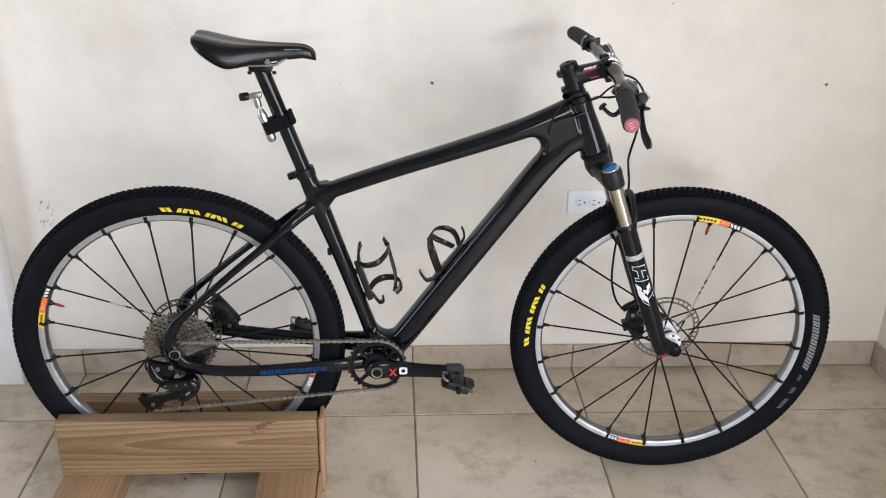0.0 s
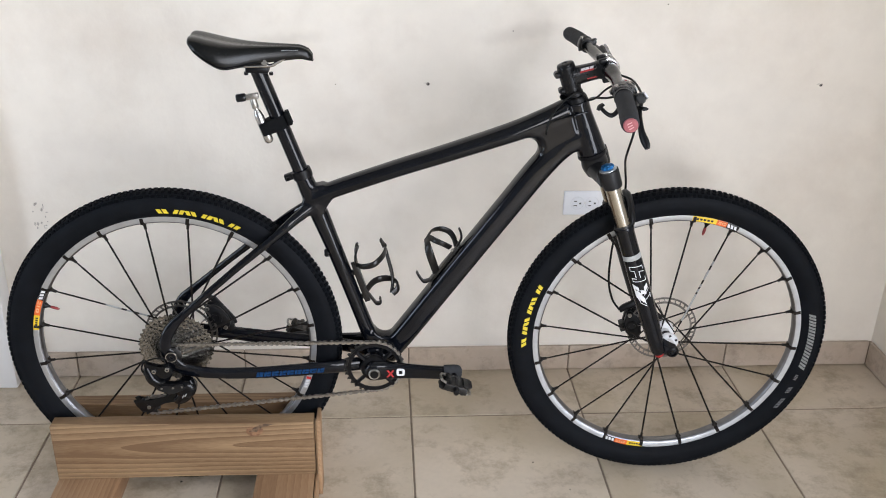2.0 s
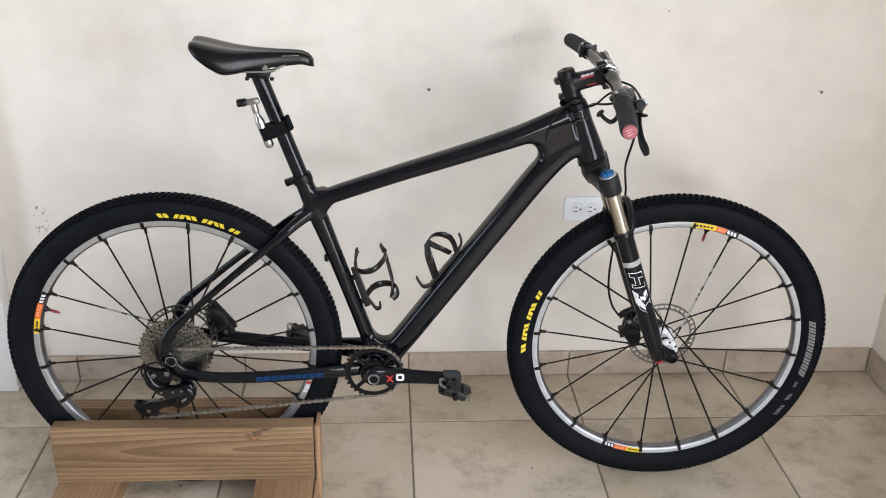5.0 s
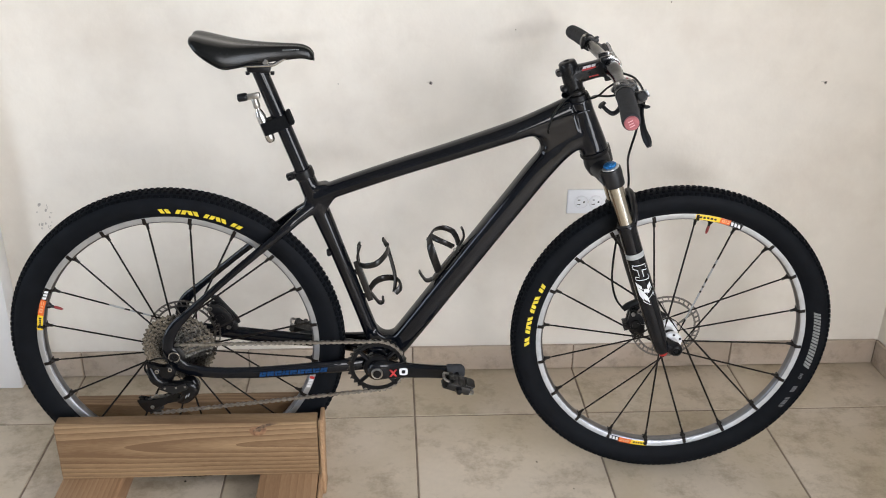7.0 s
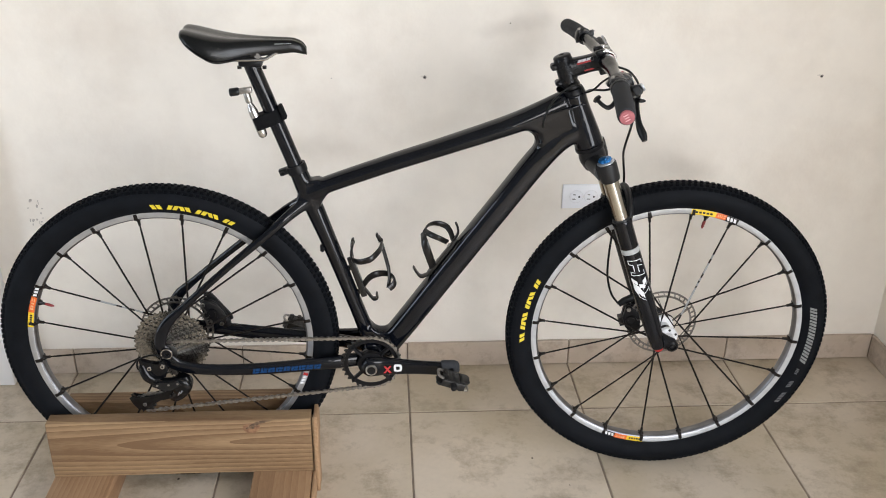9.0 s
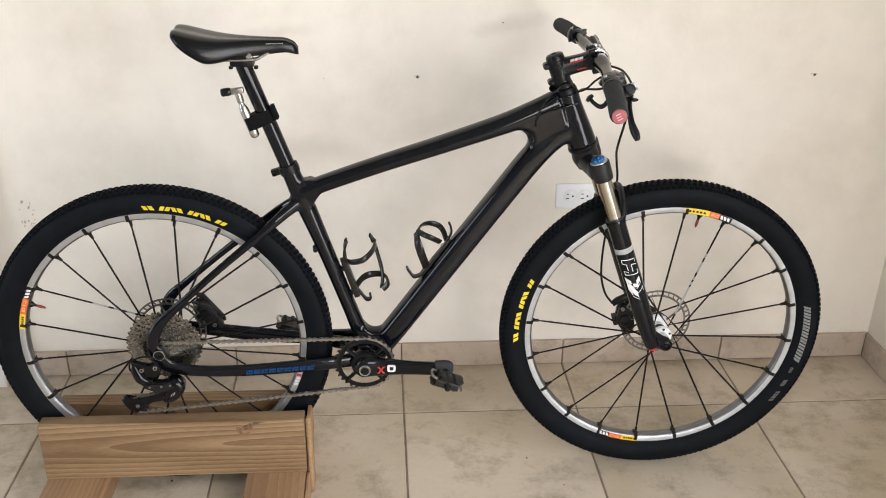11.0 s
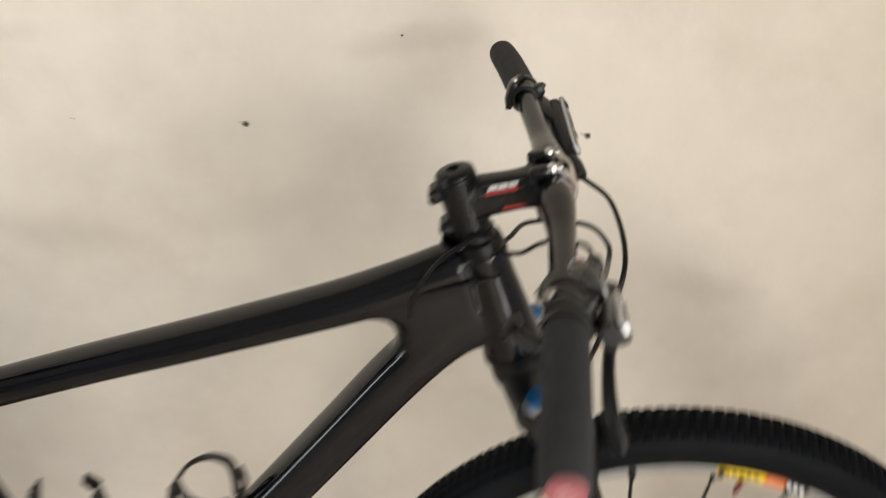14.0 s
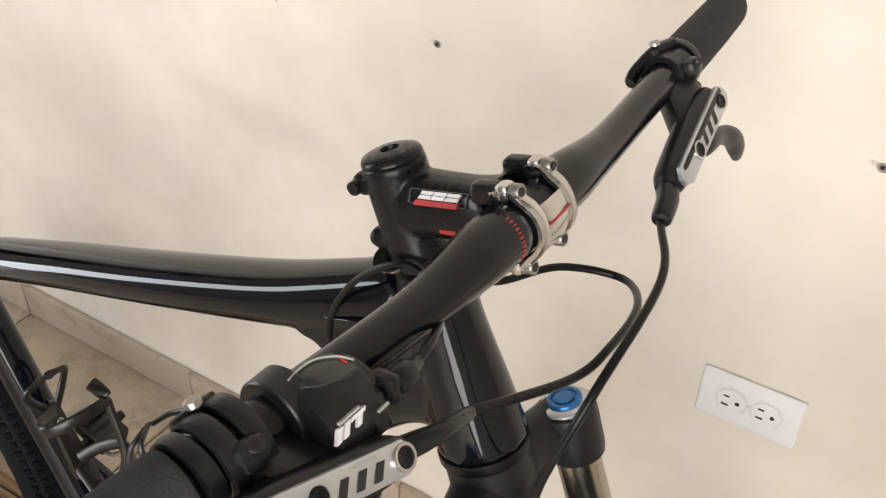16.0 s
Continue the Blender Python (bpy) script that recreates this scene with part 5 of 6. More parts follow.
# ---- brake levers ----
boot_end = {}
for s in (-1, 1):
    def P(x, y, z):
        return Vector((BAR.x + x, s * y, BAR.z + z))
    c0 = bar_at(s * 0.203)
    body = part("brake_lever", lathe([(0.0112, -0.0065), (0.0148, -0.0065), (0.0154, 0.0), (0.0148, 0.0065), (0.0112, 0.0065)], c0, (0, 1, 0), 24, shut=True), M_BLACK, bike, "black brake lever with silver reservoir cover", COCKPIT)
    # outer and inner screw of the cover give the cylinder its slope
    dy = 0.0117 if s < 0 else 0.0
    O_, I_ = P(0.0328, 0.187 + dy, -0.0012), P(0.0388, 0.144 + dy, -0.015)
    mid, dr = (O_ + I_) / 2, (I_ - O_).normalized()
    outw = Vector((1, 0, 0.75)).normalized()
    outw = (outw - dr * outw.dot(dr)).normalized()
    wv = dr.cross(outw)
    e0, e1 = (-0.0505, 0.0295) if s < 0 else (-0.0335, 0.0500)
    lid = mid - outw * 0.0026
    core = mid - outw * 0.0135
    bm = sweep([(*(core + dr * e0), 0.005, 0.006), (*(core + dr * (e0 + 0.006)), 0.0085, 0.0100), (*core, 0.0098, 0.0115), (*(core + dr * (e1 - 0.008)), 0.0090, 0.0100), (*(core + dr * (e1 + 0.004)), 0.0062, 0.0062)], 18, side=tuple(wv), power=3)
    part("master_cylinder", bm, M_PLAST, body, "", COCKPIT)
    part("clamp_arm", block((c0 + core) / 2 + Vector((0.002, 0, -0.002)), ((core - c0).length * 0.95, 0.026, 0.020), core - c0, (0, 0, 1), 0.005), M_PLAST, body, "", COCKPIT)
    for e in (-0.0062, 0.0062) if s < 0 else ():
        arc_ = [c0 + Vector((-0.0150, e, 0.003)), c0 + Vector((-0.0125, e, 0.0125)), c0 + Vector((-0.003, e, 0.0178)), c0 + Vector((0.0085, e, 0.0150)), c0 + Vector((0.0160, e, 0.0050)), c0 + Vector((0.0170, e, -0.006))]
        part("clamp_strap", sweep([(*p, 0.0019, 0.0047) for p in arc_], 12, k=5, power=4), M_PLAST, body, "black hinged clamp strap", COCKPIT)
    part("strap_bridge", block(c0 + Vector((-0.0130, 0, 0.0115)), (0.0080, 0.0210 if s < 0 else 0.0130, 0.0080), (1, 0, 1.2), (0, 0, 1), 0.0022), M_PLAST, body, "", COCKPIT)
    part("strap_hinge", lathe([(0.0, -0.0085), (0.0032, -0.0085), (0.0038, -0.0075), (0.0038, 0.0075), (0.0032, 0.0085), (0.0, 0.0085)], c0 + Vector((0.0180, 0, -0.0065)), (0, 1, 0), 14), M_PLAST, body, "", COCKPIT)
    part("hinge_ear", block(c0 + Vector((0.013, 0, 0.008)), (0.014, 0.0145, 0.013), (1, 0, 0.5), (0, 0, 1), 0.004), M_PLAST, body, "", COCKPIT)
    part("clamp_half", lathe([(0.0113, -0.0105), (0.0146, -0.0105), (0.0153, -0.0098), (0.0153, 0.0098), (0.0146, 0.0105), (0.0113, 0.0105)], c0, (0, 1, 0), 32, shut=True), M_PLAST, body, "", COCKPIT)
    part("clamp_bolt_head", hexbolt(c0 + Vector((-0.0125, 0, 0.0165)), (-0.5, 0, 1), 0.0036, 0.003), M_STEEL, body, "steel clamp bolt", COCKPIT)
    b1, b2 = (P(0.0385, 0.128, -0.0240), P(0.0355, 0.102, -0.0368)) if s < 0 else (mid + dr * 0.064 - outw * 0.008, mid + dr * 0.082 - outw * 0.006)
    b0 = core + dr * e1
    part("hose_boot", sweep([(*b0, 0.0058, 0.0058), (*b0.lerp(b1, 0.4), 0.0070 - 0.0014 * (s < 0), 0.0070 - 0.0014 * (s < 0)), (*b1, 0.0068 - 0.0026 * (s < 0), 0.0068 - 0.0026 * (s < 0)), (*b1.lerp(b2, 0.85), 0.0062 - 0.0028 * (s < 0), 0.0062 - 0.0028 * (s < 0)), (*b2, 0.0036 - 0.0010 * (s < 0), 0.0036 - 0.0010 * (s < 0))], 14, side=tuple(outw)), M_PLAST, body, "black rubber hose boot", COCKPIT)
    boot_end[s] = b2
    w_ = 0.0074
    part("reservoir_cover", slab([(e0, -w_ * 0.5), (e0 + 0.005, -w_), (e1 - 0.006, -w_), (e1 - 0.0005, -w_ * 0.5), (e1, w_ * 0.2), (e1 - 0.005, w_), (e0 + 0.004, w_), (e0, w_ * 0.5)], lid, 0.0046, dr, wv, 0.0014), M_ALU, body, "brushed silver reservoir cover", COCKPIT)
    for k in (-0.0227, 0.0227):
        part("cover_screw", lathe([(0.0, 0.0), (0.0046, 0.0), (0.0046, 0.001), (0.0036, 0.0012), (0.0025, 0.0006), (0.0, 0.0006)], lid + dr * k + outw * 0.0022, outw, 18), M_BLACK, body, "black cover screw", COCKPIT)
    part("screw_ring", lathe([(0.0046, 0.0), (0.0060, 0.0), (0.0060, 0.0012), (0.0046, 0.0012)], lid + dr * 0.0227 + outw * 0.0022, outw, 24, shut=True), M_SILVER, body, "", COCKPIT)
    if s > 0:
        part("cover_inset", slab([(e0 + 0.0045, 0.0026), (e1 - 0.0085, 0.0026), (e1 - 0.0050, 0.0040), (e1 - 0.0065, 0.0064), (e0 + 0.0045, 0.0064)], lid + outw * 0.0024, 0.0008, dr, wv, 0.0003), M_CARBON, body, "gloss black strip along the cover", COCKPIT)
    for k in range(3):
        x = -0.0135 + 0.0095 * k
        part("dark_logo", slab([(x - 0.0012, -0.0044), (x + 0.0030, -0.0044), (x + 0.0066, 0.0026), (x + 0.0024, 0.0026)], lid + outw * 0.0025, 0.0005, dr * (1 if s < 0 else -1), wv * (-1 if s < 0 else 1)), M_SLOT, body, "dark logo-like slanted blocks", COCKPIT)
    part("small_print", slab([(-0.006, 0.0042), (0.008, 0.0042), (0.0084, 0.0056), (-0.0056, 0.0056)], lid + outw * 0.0025, 0.0004, dr * (1 if s < 0 else -1), wv * (-1 if s < 0 else 1)), M_GREYTXT, body, "", COCKPIT)
    # blade: out and down in front of the grip
    q = core + dr * 0.020 - outw * 0.004
    way = ((0.031, 0.172, -0.036), (0.0275, 0.200, -0.048), (0.0285, 0.222, -0.066), (0.0350, 0.234, -0.082), (0.0375, 0.240, -0.090)) if s < 0 else ((0.036, 0.165, -0.024), (0.034, 0.196, -0.030), (0.036, 0.218, -0.040), (0.0365, 0.234, -0.054), (0.0362, 0.244, -0.066))
    part("lever_blade", sweep([(*q, 0.0055, 0.0055), *[(*P(*w), a, b) for w, a, b in zip(way, (0.0045, 0.0048, 0.0056, 0.0060, 0.0040), (0.0060, 0.0066, 0.0074, 0.0078, 0.0052))]], 14, side=(0, 0.3, 1), k=6), M_BLACK, body, "black curved lever blade", COCKPIT)
    part("clamp_screw", hexbolt(c0 + Vector((0.017, 0, 0.013)), (0.6, 0, 1), 0.0032, 0.003), M_GREYMET, body, "", COCKPIT)
    part("grip_collar", lathe([(0.0112, -0.0035), (0.0172, -0.0035), (0.0178, 0.0), (0.0172, 0.0035), (0.0112, 0.0035)], bar_at(s * 0.219), (0, 1, 0), 24, shut=True), M_PLAST, body, "black collar", COCKPIT)
    if s > 0:
        part("collar_tab", sweep([(*(bar_at(0.217) + Vector((-0.004, 0, 0.0165))), 0.0030, 0.0055), (*(bar_at(0.207) + Vector((-0.013, 0, 0.0115))), 0.0036, 0.0065), (*(bar_at(0.193) + Vector((-0.0185, 0, 0.002))), 0.0040, 0.0065), (*(bar_at(0.183) + Vector((-0.0195, 0, -0.0045))), 0.0036, 0.0055)], 12, power=3), M_PLAST, body, "", COCKPIT)

# ---- shifter on the near side ----
c1 = bar_at(-0.174)


def C(x, y, z):
    return c1 + Vector((x, y, z))


sh = part("shifter", lathe([(0.0112, -0.0066), (0.0164, -0.0066), (0.0172, -0.0058), (0.0172, 0.0058), (0.0164, 0.0066), (0.0112, 0.0066)], c1, (0, 1, 0), 32, shut=True), M_PLAST, bike, "black trigger shifter with gear window", COCKPIT)
# housing: one profile drawn across the bar, with a sloped face and a flat lid
side_ = [(-0.003, 0.004), (0.002, 0.0125), (0.010, 0.0148), (0.019, 0.0128), (0.0255, 0.0085), (0.0305, -0.001), (0.0310, -0.012), (0.0270, -0.021), (0.0160, -0.0245), (0.004, -0.022), (-0.003, -0.013)]
bm = slab(side_, C(0, 0.0125, 0), 0.030, (1, 0, 0), (0, 0, 1), 0.003)
slab([(a * 0.86 + 0.002, b * 0.84 - 0.001) for a, b in side_], C(0, 0.0280, 0), 0.008, (1, 0, 0), (0, 0, 1), 0.002, bm=bm)
part("shifter_body", bm, M_PLAST, sh, "black moulded shifter housing", COCKPIT)
part("clamp_bolt", hexbolt(C(-0.0175, 0.001, -0.001), (-0.9, 0, 0.45), 0.0034, 0.003), M_STEEL, sh, "small steel clamp bolt", COCKPIT)
part("clamp_lug", block(C(-0.0125, 0, -0.002), (0.014, 0.0115, 0.011), (1, 0, -0.2), (0, 0, 1), 0.003), M_PLAST, sh, "", COCKPIT)
lidv = Vector((1, 0, -0.13)).normalized()
moon = [(0.001, 0.0035), (0.008, 0.0025), (0.016, 0.0035), (0.023, 0.0085), (0.0265, 0.0150), (0.0245, 0.0195), (0.0150, 0.0170), (0.007, 0.0135), (0.002, 0.0085)]
part("gear_window", slab([(b, a) for a, b in moon], C(0.0, 0.0, 0.0150), 0.0032, lidv, (0, 1, 0), 0.0012), M_CLEAR, sh, "smoked gear indicator window", COCKPIT)
part("gear_pointer", block(C(0.0120, 0.0235, 0.0150), (0.0036, 0.0010, 0.0008), (1, 0, -0.13), (0, 0, 1), 0), M_REDTXT, sh, "red gear pointer", COCKPIT)
part("window_rim", wire([C(b, a, 0.0170 - 0.13 * b) for a, b in moon[:5]], 0.0005, 6), M_GREYTXT, sh, "pale rim line of the window", COCKPIT)
u, v = Vector((0, 1, -0.02)), Vector((-0.46, 0, 0.89)).normalized()
pl = C(0.0287, 0.0065, 0.0042)
for x0, x1, y0, y1, sk in ((-0.0082, -0.0052, -0.0032, 0.0018, 0.0036), (-0.0038, -0.0008, -0.0032, 0.0018, 0.0036), (0.0012, 0.0095, 0.0004, 0.0018, 0.0010), (0.0036, 0.0062, -0.0032, 0.0004, 0.0026)):
    part("white_logo", slab([(x0 - sk * 0.5, y0), (x1 - sk * 0.5, y0), (x1 + sk * 0.5, y1), (x0 + sk * 0.5, y1)], pl, 0.0018, u, v), M_WHITE, sh, "white logo-like slanted bars", COCKPIT)
part("small_logo", slab([(-0.0046, 0.0026), (0.0072, 0.0026), (0.0075, 0.0036), (-0.0043, 0.0036)], pl, 0.0018, u, v), M_GREYTXT, sh, "", COCKPIT)
part("side_tab", block(C(0.0292, 0.0240, -0.004), (0.0030, 0.0090, 0.017), (1, 0, 0.35), (0, 0, 1), 0.001), M_GREYMET, sh, "dark grey tab with a faint print", COCKPIT)
part("tab_print", block(C(0.0314, 0.0240, 0.0005), (0.0008, 0.0065, 0.0012), (1, 0, 0.35), (0, 0, 1), 0), M_GREYTXT, sh, "", COCKPIT)
part("barrel_bracket", block(C(0.0255, 0.0335, 0.001), (0.013, 0.0065, 0.014), (1, 0, 0.1), (0, 0, 1), 0.0025), M_PLAST, sh, "black cable bracket", COCKPIT)
bm = lathe([(0.0, 0.0), (0.0050, 0.0), (0.0062, 0.002), (0.0062, 0.010), (0.0042, 0.0125), (0.0026, 0.018), (0.0, 0.018)], C(0.0280, 0.0355, 0.001), (-0.05, 1, 0.02), 18)
part("barrel_adjuster", bm, M_PLAST, sh, "black ribbed barrel adjuster", COCKPIT)
bm = sweep([(*C(0.006, 0.006, -0.024), 0.0045, 0.006), (*C(-0.004, 0.000, -0.040), 0.0042, 0.006), (*C(-0.014, -0.003, -0.0455), 0.0042, 0.006), (*C(-0.025, -0.004, -0.040), 0.0038, 0.0058), (*C(-0.035, -0.001, -0.031), 0.0036, 0.008)], 12)
sweep([(*C(-0.040, -0.003, -0.036), 0.0026, 0.0070), (*C(-0.0365, -0.002, -0.030), 0.0036, 0.0095), (*C(-0.0300, -0.001, -0.0245), 0.0026, 0.0080)], 12, bm=bm)
part("thumb_lever", bm, M_BLACK, sh, "black thumb lever with a ridged paddle", COCKPIT)
part("release_lever", sweep([(*(c1 + Vector((0.020, 0.012, -0.024))), 0.0035, 0.005), (*(c1 + Vector((0.040, 0.000, -0.030))), 0.003, 0.006), (*(c1 + Vector((0.046, -0.014, -0.030))), 0.0026, 0.007)], 12), M_BLACK, sh, "black release lever", COCKPIT)

# ---- hoses and cables ----
fe, ne = COCKPIT @ boot_end[1], COCKPIT @ boot_end[-1]
part("front_brake_hose", wire([fe, (0.9872, 0.0326, 0.9508), (0.9868, -0.0448, 0.9317), (0.9718, -0.0632, 0.8709), (0.9680, -0.0500, 0.8310), (0.9739, -0.0162, 0.7963), (0.9874, 0.0238, 0.7587), (0.9997, 0.052, 0.7132), (0.998, 0.053, 0.66), (0.985, 0.050, 0.58), (0.983, 0.05, 0.49), (0.996, 0.05, 0.435), (1.016, 0.048, 0.406)], 0.0025, 10), M_HOSE, bike, "black hydraulic brake hose")
part("rear_brake_hose", wire([ne, (0.9724, -0.0418, 0.9299), (0.9789, -0.0084, 0.9299), (0.9736, 0.0455, 0.9187), (0.9486, 0.0871, 0.9006), (0.9136, 0.0692, 0.9059), (0.8912, 0.0303, 0.9097), (0.862, 0.024, 0.905), (0.845, 0.022, 0.89)], 0.0025, 10), M_HOSE, bike, "black hydraulic brake hose")
se = COCKPIT @ C(0.0272, 0.0535, 0.0014)
part("shift_cable", wire([se, se + Vector((-0.003, 0.016, -0.001)), (0.921, -0.083, 0.976), (0.908, -0.056, 0.957), (0.895, -0.038, 0.936), (0.882, -0.018, 0.925), (0.874, -0.020, 0.936), (0.860, -0.0225, 0.942), (0.845, -0.0235, 0.9345), (0.825, -0.0240, 0.916), (0.810, -0.0245, 0.892), (0.802, -0.0240, 0.866), (0.802, -0.0200, 0.850)], 0.0021, 10), M_HOSE, bike, "black shift cable housing")

# ---- drivetrain ----
RY = -0.049
ring = toothed(BB, RY, 0.0676, 32, 0.0032, 0.0054, 0.0535)
crank = part("crankset", ring, M_GREYMET, bike, "black single-ring crankset", smooth=False)
bm = bmesh.new()
for k in range(4):
    p, q = polar(BB, 45 + 90 * k, 0.018, RY - 0.004), polar(BB, 45 + 90 * k, 0.0575, RY - 0.003)
    block((p + q) / 2, ((q - p).length, 0.006, 0.013), q - p, (0, 1, 0), 0.002, bm)
lathe([(0.012, -0.010), (0.029, -0.008), (0.031, -0.002), (0.029, 0.005), (0.012, 0.006)], BB + Vector((0, RY - 0.003, 0)), (0, 1, 0), 28, bm, shut=True)
lathe([(0.0600, -0.0022), (0.0600, 0.001), (0.0520, 0.001), (0.0520, -0.0022)], BB + Vector((0, RY - 0.002, 0)), (0, 1, 0), 64, bm, shut=True)
part("spider", bm, M_BLACK, crank, "black chainring spider")
for k in range(4):
    part("ring_bolt", hexbolt(polar(BB, 45 + 90 * k, 0.0565, RY - 0.006), (0, -1, 0), 0.005, 0.003), M_BLACK, crank)
# highlight on the left teeth, put in as small silver blocks
for k in range(9):
    p = polar(BB, 118 + 11.25 * k, 0.0668, RY - 0.0018)
    part("tooth_highlight", block(p, (0.0022, 0.0008, 0.0016), p - BB, (0, 1, 0), 0), M_SILVER, crank, "silver block put in as a tooth highlight")
CD = 0.175
for s, ang in ((-1, 0.6), (1, 180.6)):
    y = s * 0.078
    q = polar(BB, ang, CD, y + s * 0.004)
    dr = (polar(BB, ang, 1, 0) - Vector((BB.x, 0, BB.z))).normalized()
    b0 = BB + Vector((0, y * 0.86, 0))
    arm = part("crank_arm", sweep([(*(b0 - dr * 0.021), 0.010, 0.006), (*(b0 - dr * 0.012), 0.0195, 0.011), (*b0, 0.0225, 0.0125), (*(b0 + dr * 0.04), 0.0195, 0.0105), (*(b0 + dr * 0.10 + Vector((0, s * 0.008, 0))), 0.0160, 0.0085), (*(q - dr * 0.02), 0.0155, 0.0085), (*q, 0.0155, 0.008), (*(q + dr * 0.013), 0.010, 0.006)], 20, power=3.2), M_CARBON, crank, "black carbon crank arm")
    part("crank_boot", sweep([(*(q - dr * 0.022), 0.0178, 0.0105), (*(q - dr * 0.018), 0.0182, 0.0108), (*(q + dr * 0.004), 0.0182, 0.0105), (*(q + dr * 0.014), 0.0145, 0.0085), (*(q + dr * 0.018), 0.008, 0.005)], 20, power=2.6), M_GRIP, arm, "grey rubber crank boot")
    if s < 0:
        part("crank_bolt", lathe([(0.0, -0.001), (0.006, -0.001), (0.0075, 0.002), (0.0105, 0.003), (0.0105, 0.0), (0.0128, 0.0), (0.0128, 0.004), (0.0118, 0.005), (0.0095, 0.0045), (0.0085, 0.001), (0.0, 0.001)], b0 + Vector((0, -0.0125, 0)), (0, -1, 0), 24), M_STEEL, arm, "steel crank bolt with bright ring")
        part("bolt_hole", lathe([(0.0, 0.0), (0.0092, 0.0), (0.009, 0.0012), (0.0, 0.0012)], b0 + Vector((0, -0.0172, 0)), (0, -1, 0), 20), M_BLACK, arm)
        f = b0 + dr * 0.036 + Vector((0, -0.0125, -0.001))
        bm = slab([(-0.009, -0.0085), (-0.0045, -0.0085), (0.008, 0.0085), (0.0035, 0.0085)], f, 0.0022, dr, (0, 0, 1))
        slab([(0.0035, -0.0085), (0.008, -0.0085), (-0.0045, 0.0085), (-0.009, 0.0085)], f + Vector((0, -0.0002, 0)), 0.0022, dr, (0, 0, 1), bm=bm)
        part("red_mark", bm, M_REDTXT, arm, "red crossed strokes")
        f = b0 + dr * 0.058 + Vector((0, -0.0118, 0.002))
        rim_o = [(0.0092 * math.copysign(abs(math.cos(a)) ** 0.5, math.cos(a)), 0.0088 * math.copysign(abs(math.sin(a)) ** 0.5, math.sin(a))) for a in np.linspace(0, 2 * math.pi, 28, endpoint=False)]
        bm = slab(rim_o, f, 0.0024, dr, (0, 0, 1))
        part("white_mark", bm, M_WHITE, arm, "white rounded ring")
        part("mark_centre", slab([(a * 0.44, b * 0.48) for a, b in rim_o], f + Vector((0, -0.0004, 0)), 0.0024, dr, (0, 0, 1)), M_BLACK, arm, "black centre of the white ring")
    # clipless pedal
    pc0 = q + Vector((0, s * 0.048, 0))
    ped = part("pedal", lathe([(0.0055, 0.0), (0.0055, 0.02), (0.008, 0.022), (0.0085, 0.055), (0.006, 0.075), (0, 0.077)], q + Vector((0, s * 0.008, 0)), (0, s, 0), 16), M_BLACK, bike, "worn dark metal clipless pedal")
    ax_ = Vector((1, 0, -0.35)).normalized()
    nz_ = Vector((0.35, 0, 1)).normalized()
    bm = block(pc0, (0.030, 0.040, 0.015), ax_, nz_, 0.004)
    for e in (-1, 1):
        block(pc0 + Vector((0, e * 0.020, 0)), (0.052, 0.0055, 0.017), ax_, nz_, 0.002, bm)
    part("pedal_body", bm, M_GREYMET, ped, "scuffed metal pedal body")
    for e in (-1, 1):
        dd = ax_ * e
        part("binding_plate", slab([(-0.010, -0.017), (0.004, -0.017), (0.009, -0.010), (0.007, 0.0), (0.009, 0.010), (0.004, 0.017), (-0.010, 0.017)], pc0 + dd * 0.026 + nz_ * (0.009 * e), 0.0045, dd, (0, 1, 0), 0.0008), M_GREYMET, ped, "worn steel binding plate")
        part("cleat_hoop", wire([pc0 + dd * 0.024 + Vector((0, -0.016, 0)) - nz_ * (0.007 * e), pc0 + dd * 0.034 + Vector((0, -0.012, 0)) - nz_ * (0.009 * e), pc0 + dd * 0.037 - nz_ * (0.010 * e), pc0 + dd * 0.034 + Vector((0, 0.012, 0)) - nz_ * (0.009 * e), pc0 + dd * 0.024 + Vector((0, 0.016, 0)) - nz_ * (0.007 * e)], 0.0028, 8), M_STEEL, ped, "worn steel hoop")
        for k in range(5):
            part("spring_coil", lathe([(0.0042, -0.0014), (0.0058, -0.0014), (0.0058, 0.0014), (0.0042, 0.0014)], pc0 + dd * 0.019 + Vector((0, -0.011 + 0.0055 * k, 0)) + nz_ * (-0.010 * e), (0, 1, 0), 12, shut=True), M_GREYMET, ped, "")
# bottom bracket cups
for s in (-1, 1):
    part("bottom_bracket_cup", lathe([(0.012, 0), (0.0215, 0), (0.0215, 0.008), (0.018, 0.011), (0.012, 0.011)], BB + Vector((0, s * 0.036, 0)), (0, s, 0), 28, shut=True), M_BLACK, bike)

# ---- rear derailleur ----
DY = -0.083
rd = part("rear_derailleur", slab([(-0.047, 0.366), (-0.044, 0.330), (-0.035, 0.316), (-0.012, 0.318), (0.006, 0.322), (0.014, 0.342), (0.006, 0.360), (-0.012, 0.352), (-0.030, 0.362)], (0, DY - 0.003, 0), 0.013, bevel=0.003), M_RDBODY, bike, "glossy black rear derailleur")
part("knuckle", sweep([(-0.042, DY - 0.004, 0.352, 0.007, 0.008), (-0.037, DY - 0.007, 0.338, 0.010, 0.010), (-0.030, DY - 0.009, 0.325, 0.011, 0.011), (-0.018, DY - 0.009, 0.318, 0.009, 0.010), (-0.004, DY - 0.008, 0.319, 0.006, 0.008)], 16, power=2.6), M_RDBODY, rd, "glossy black knuckle")
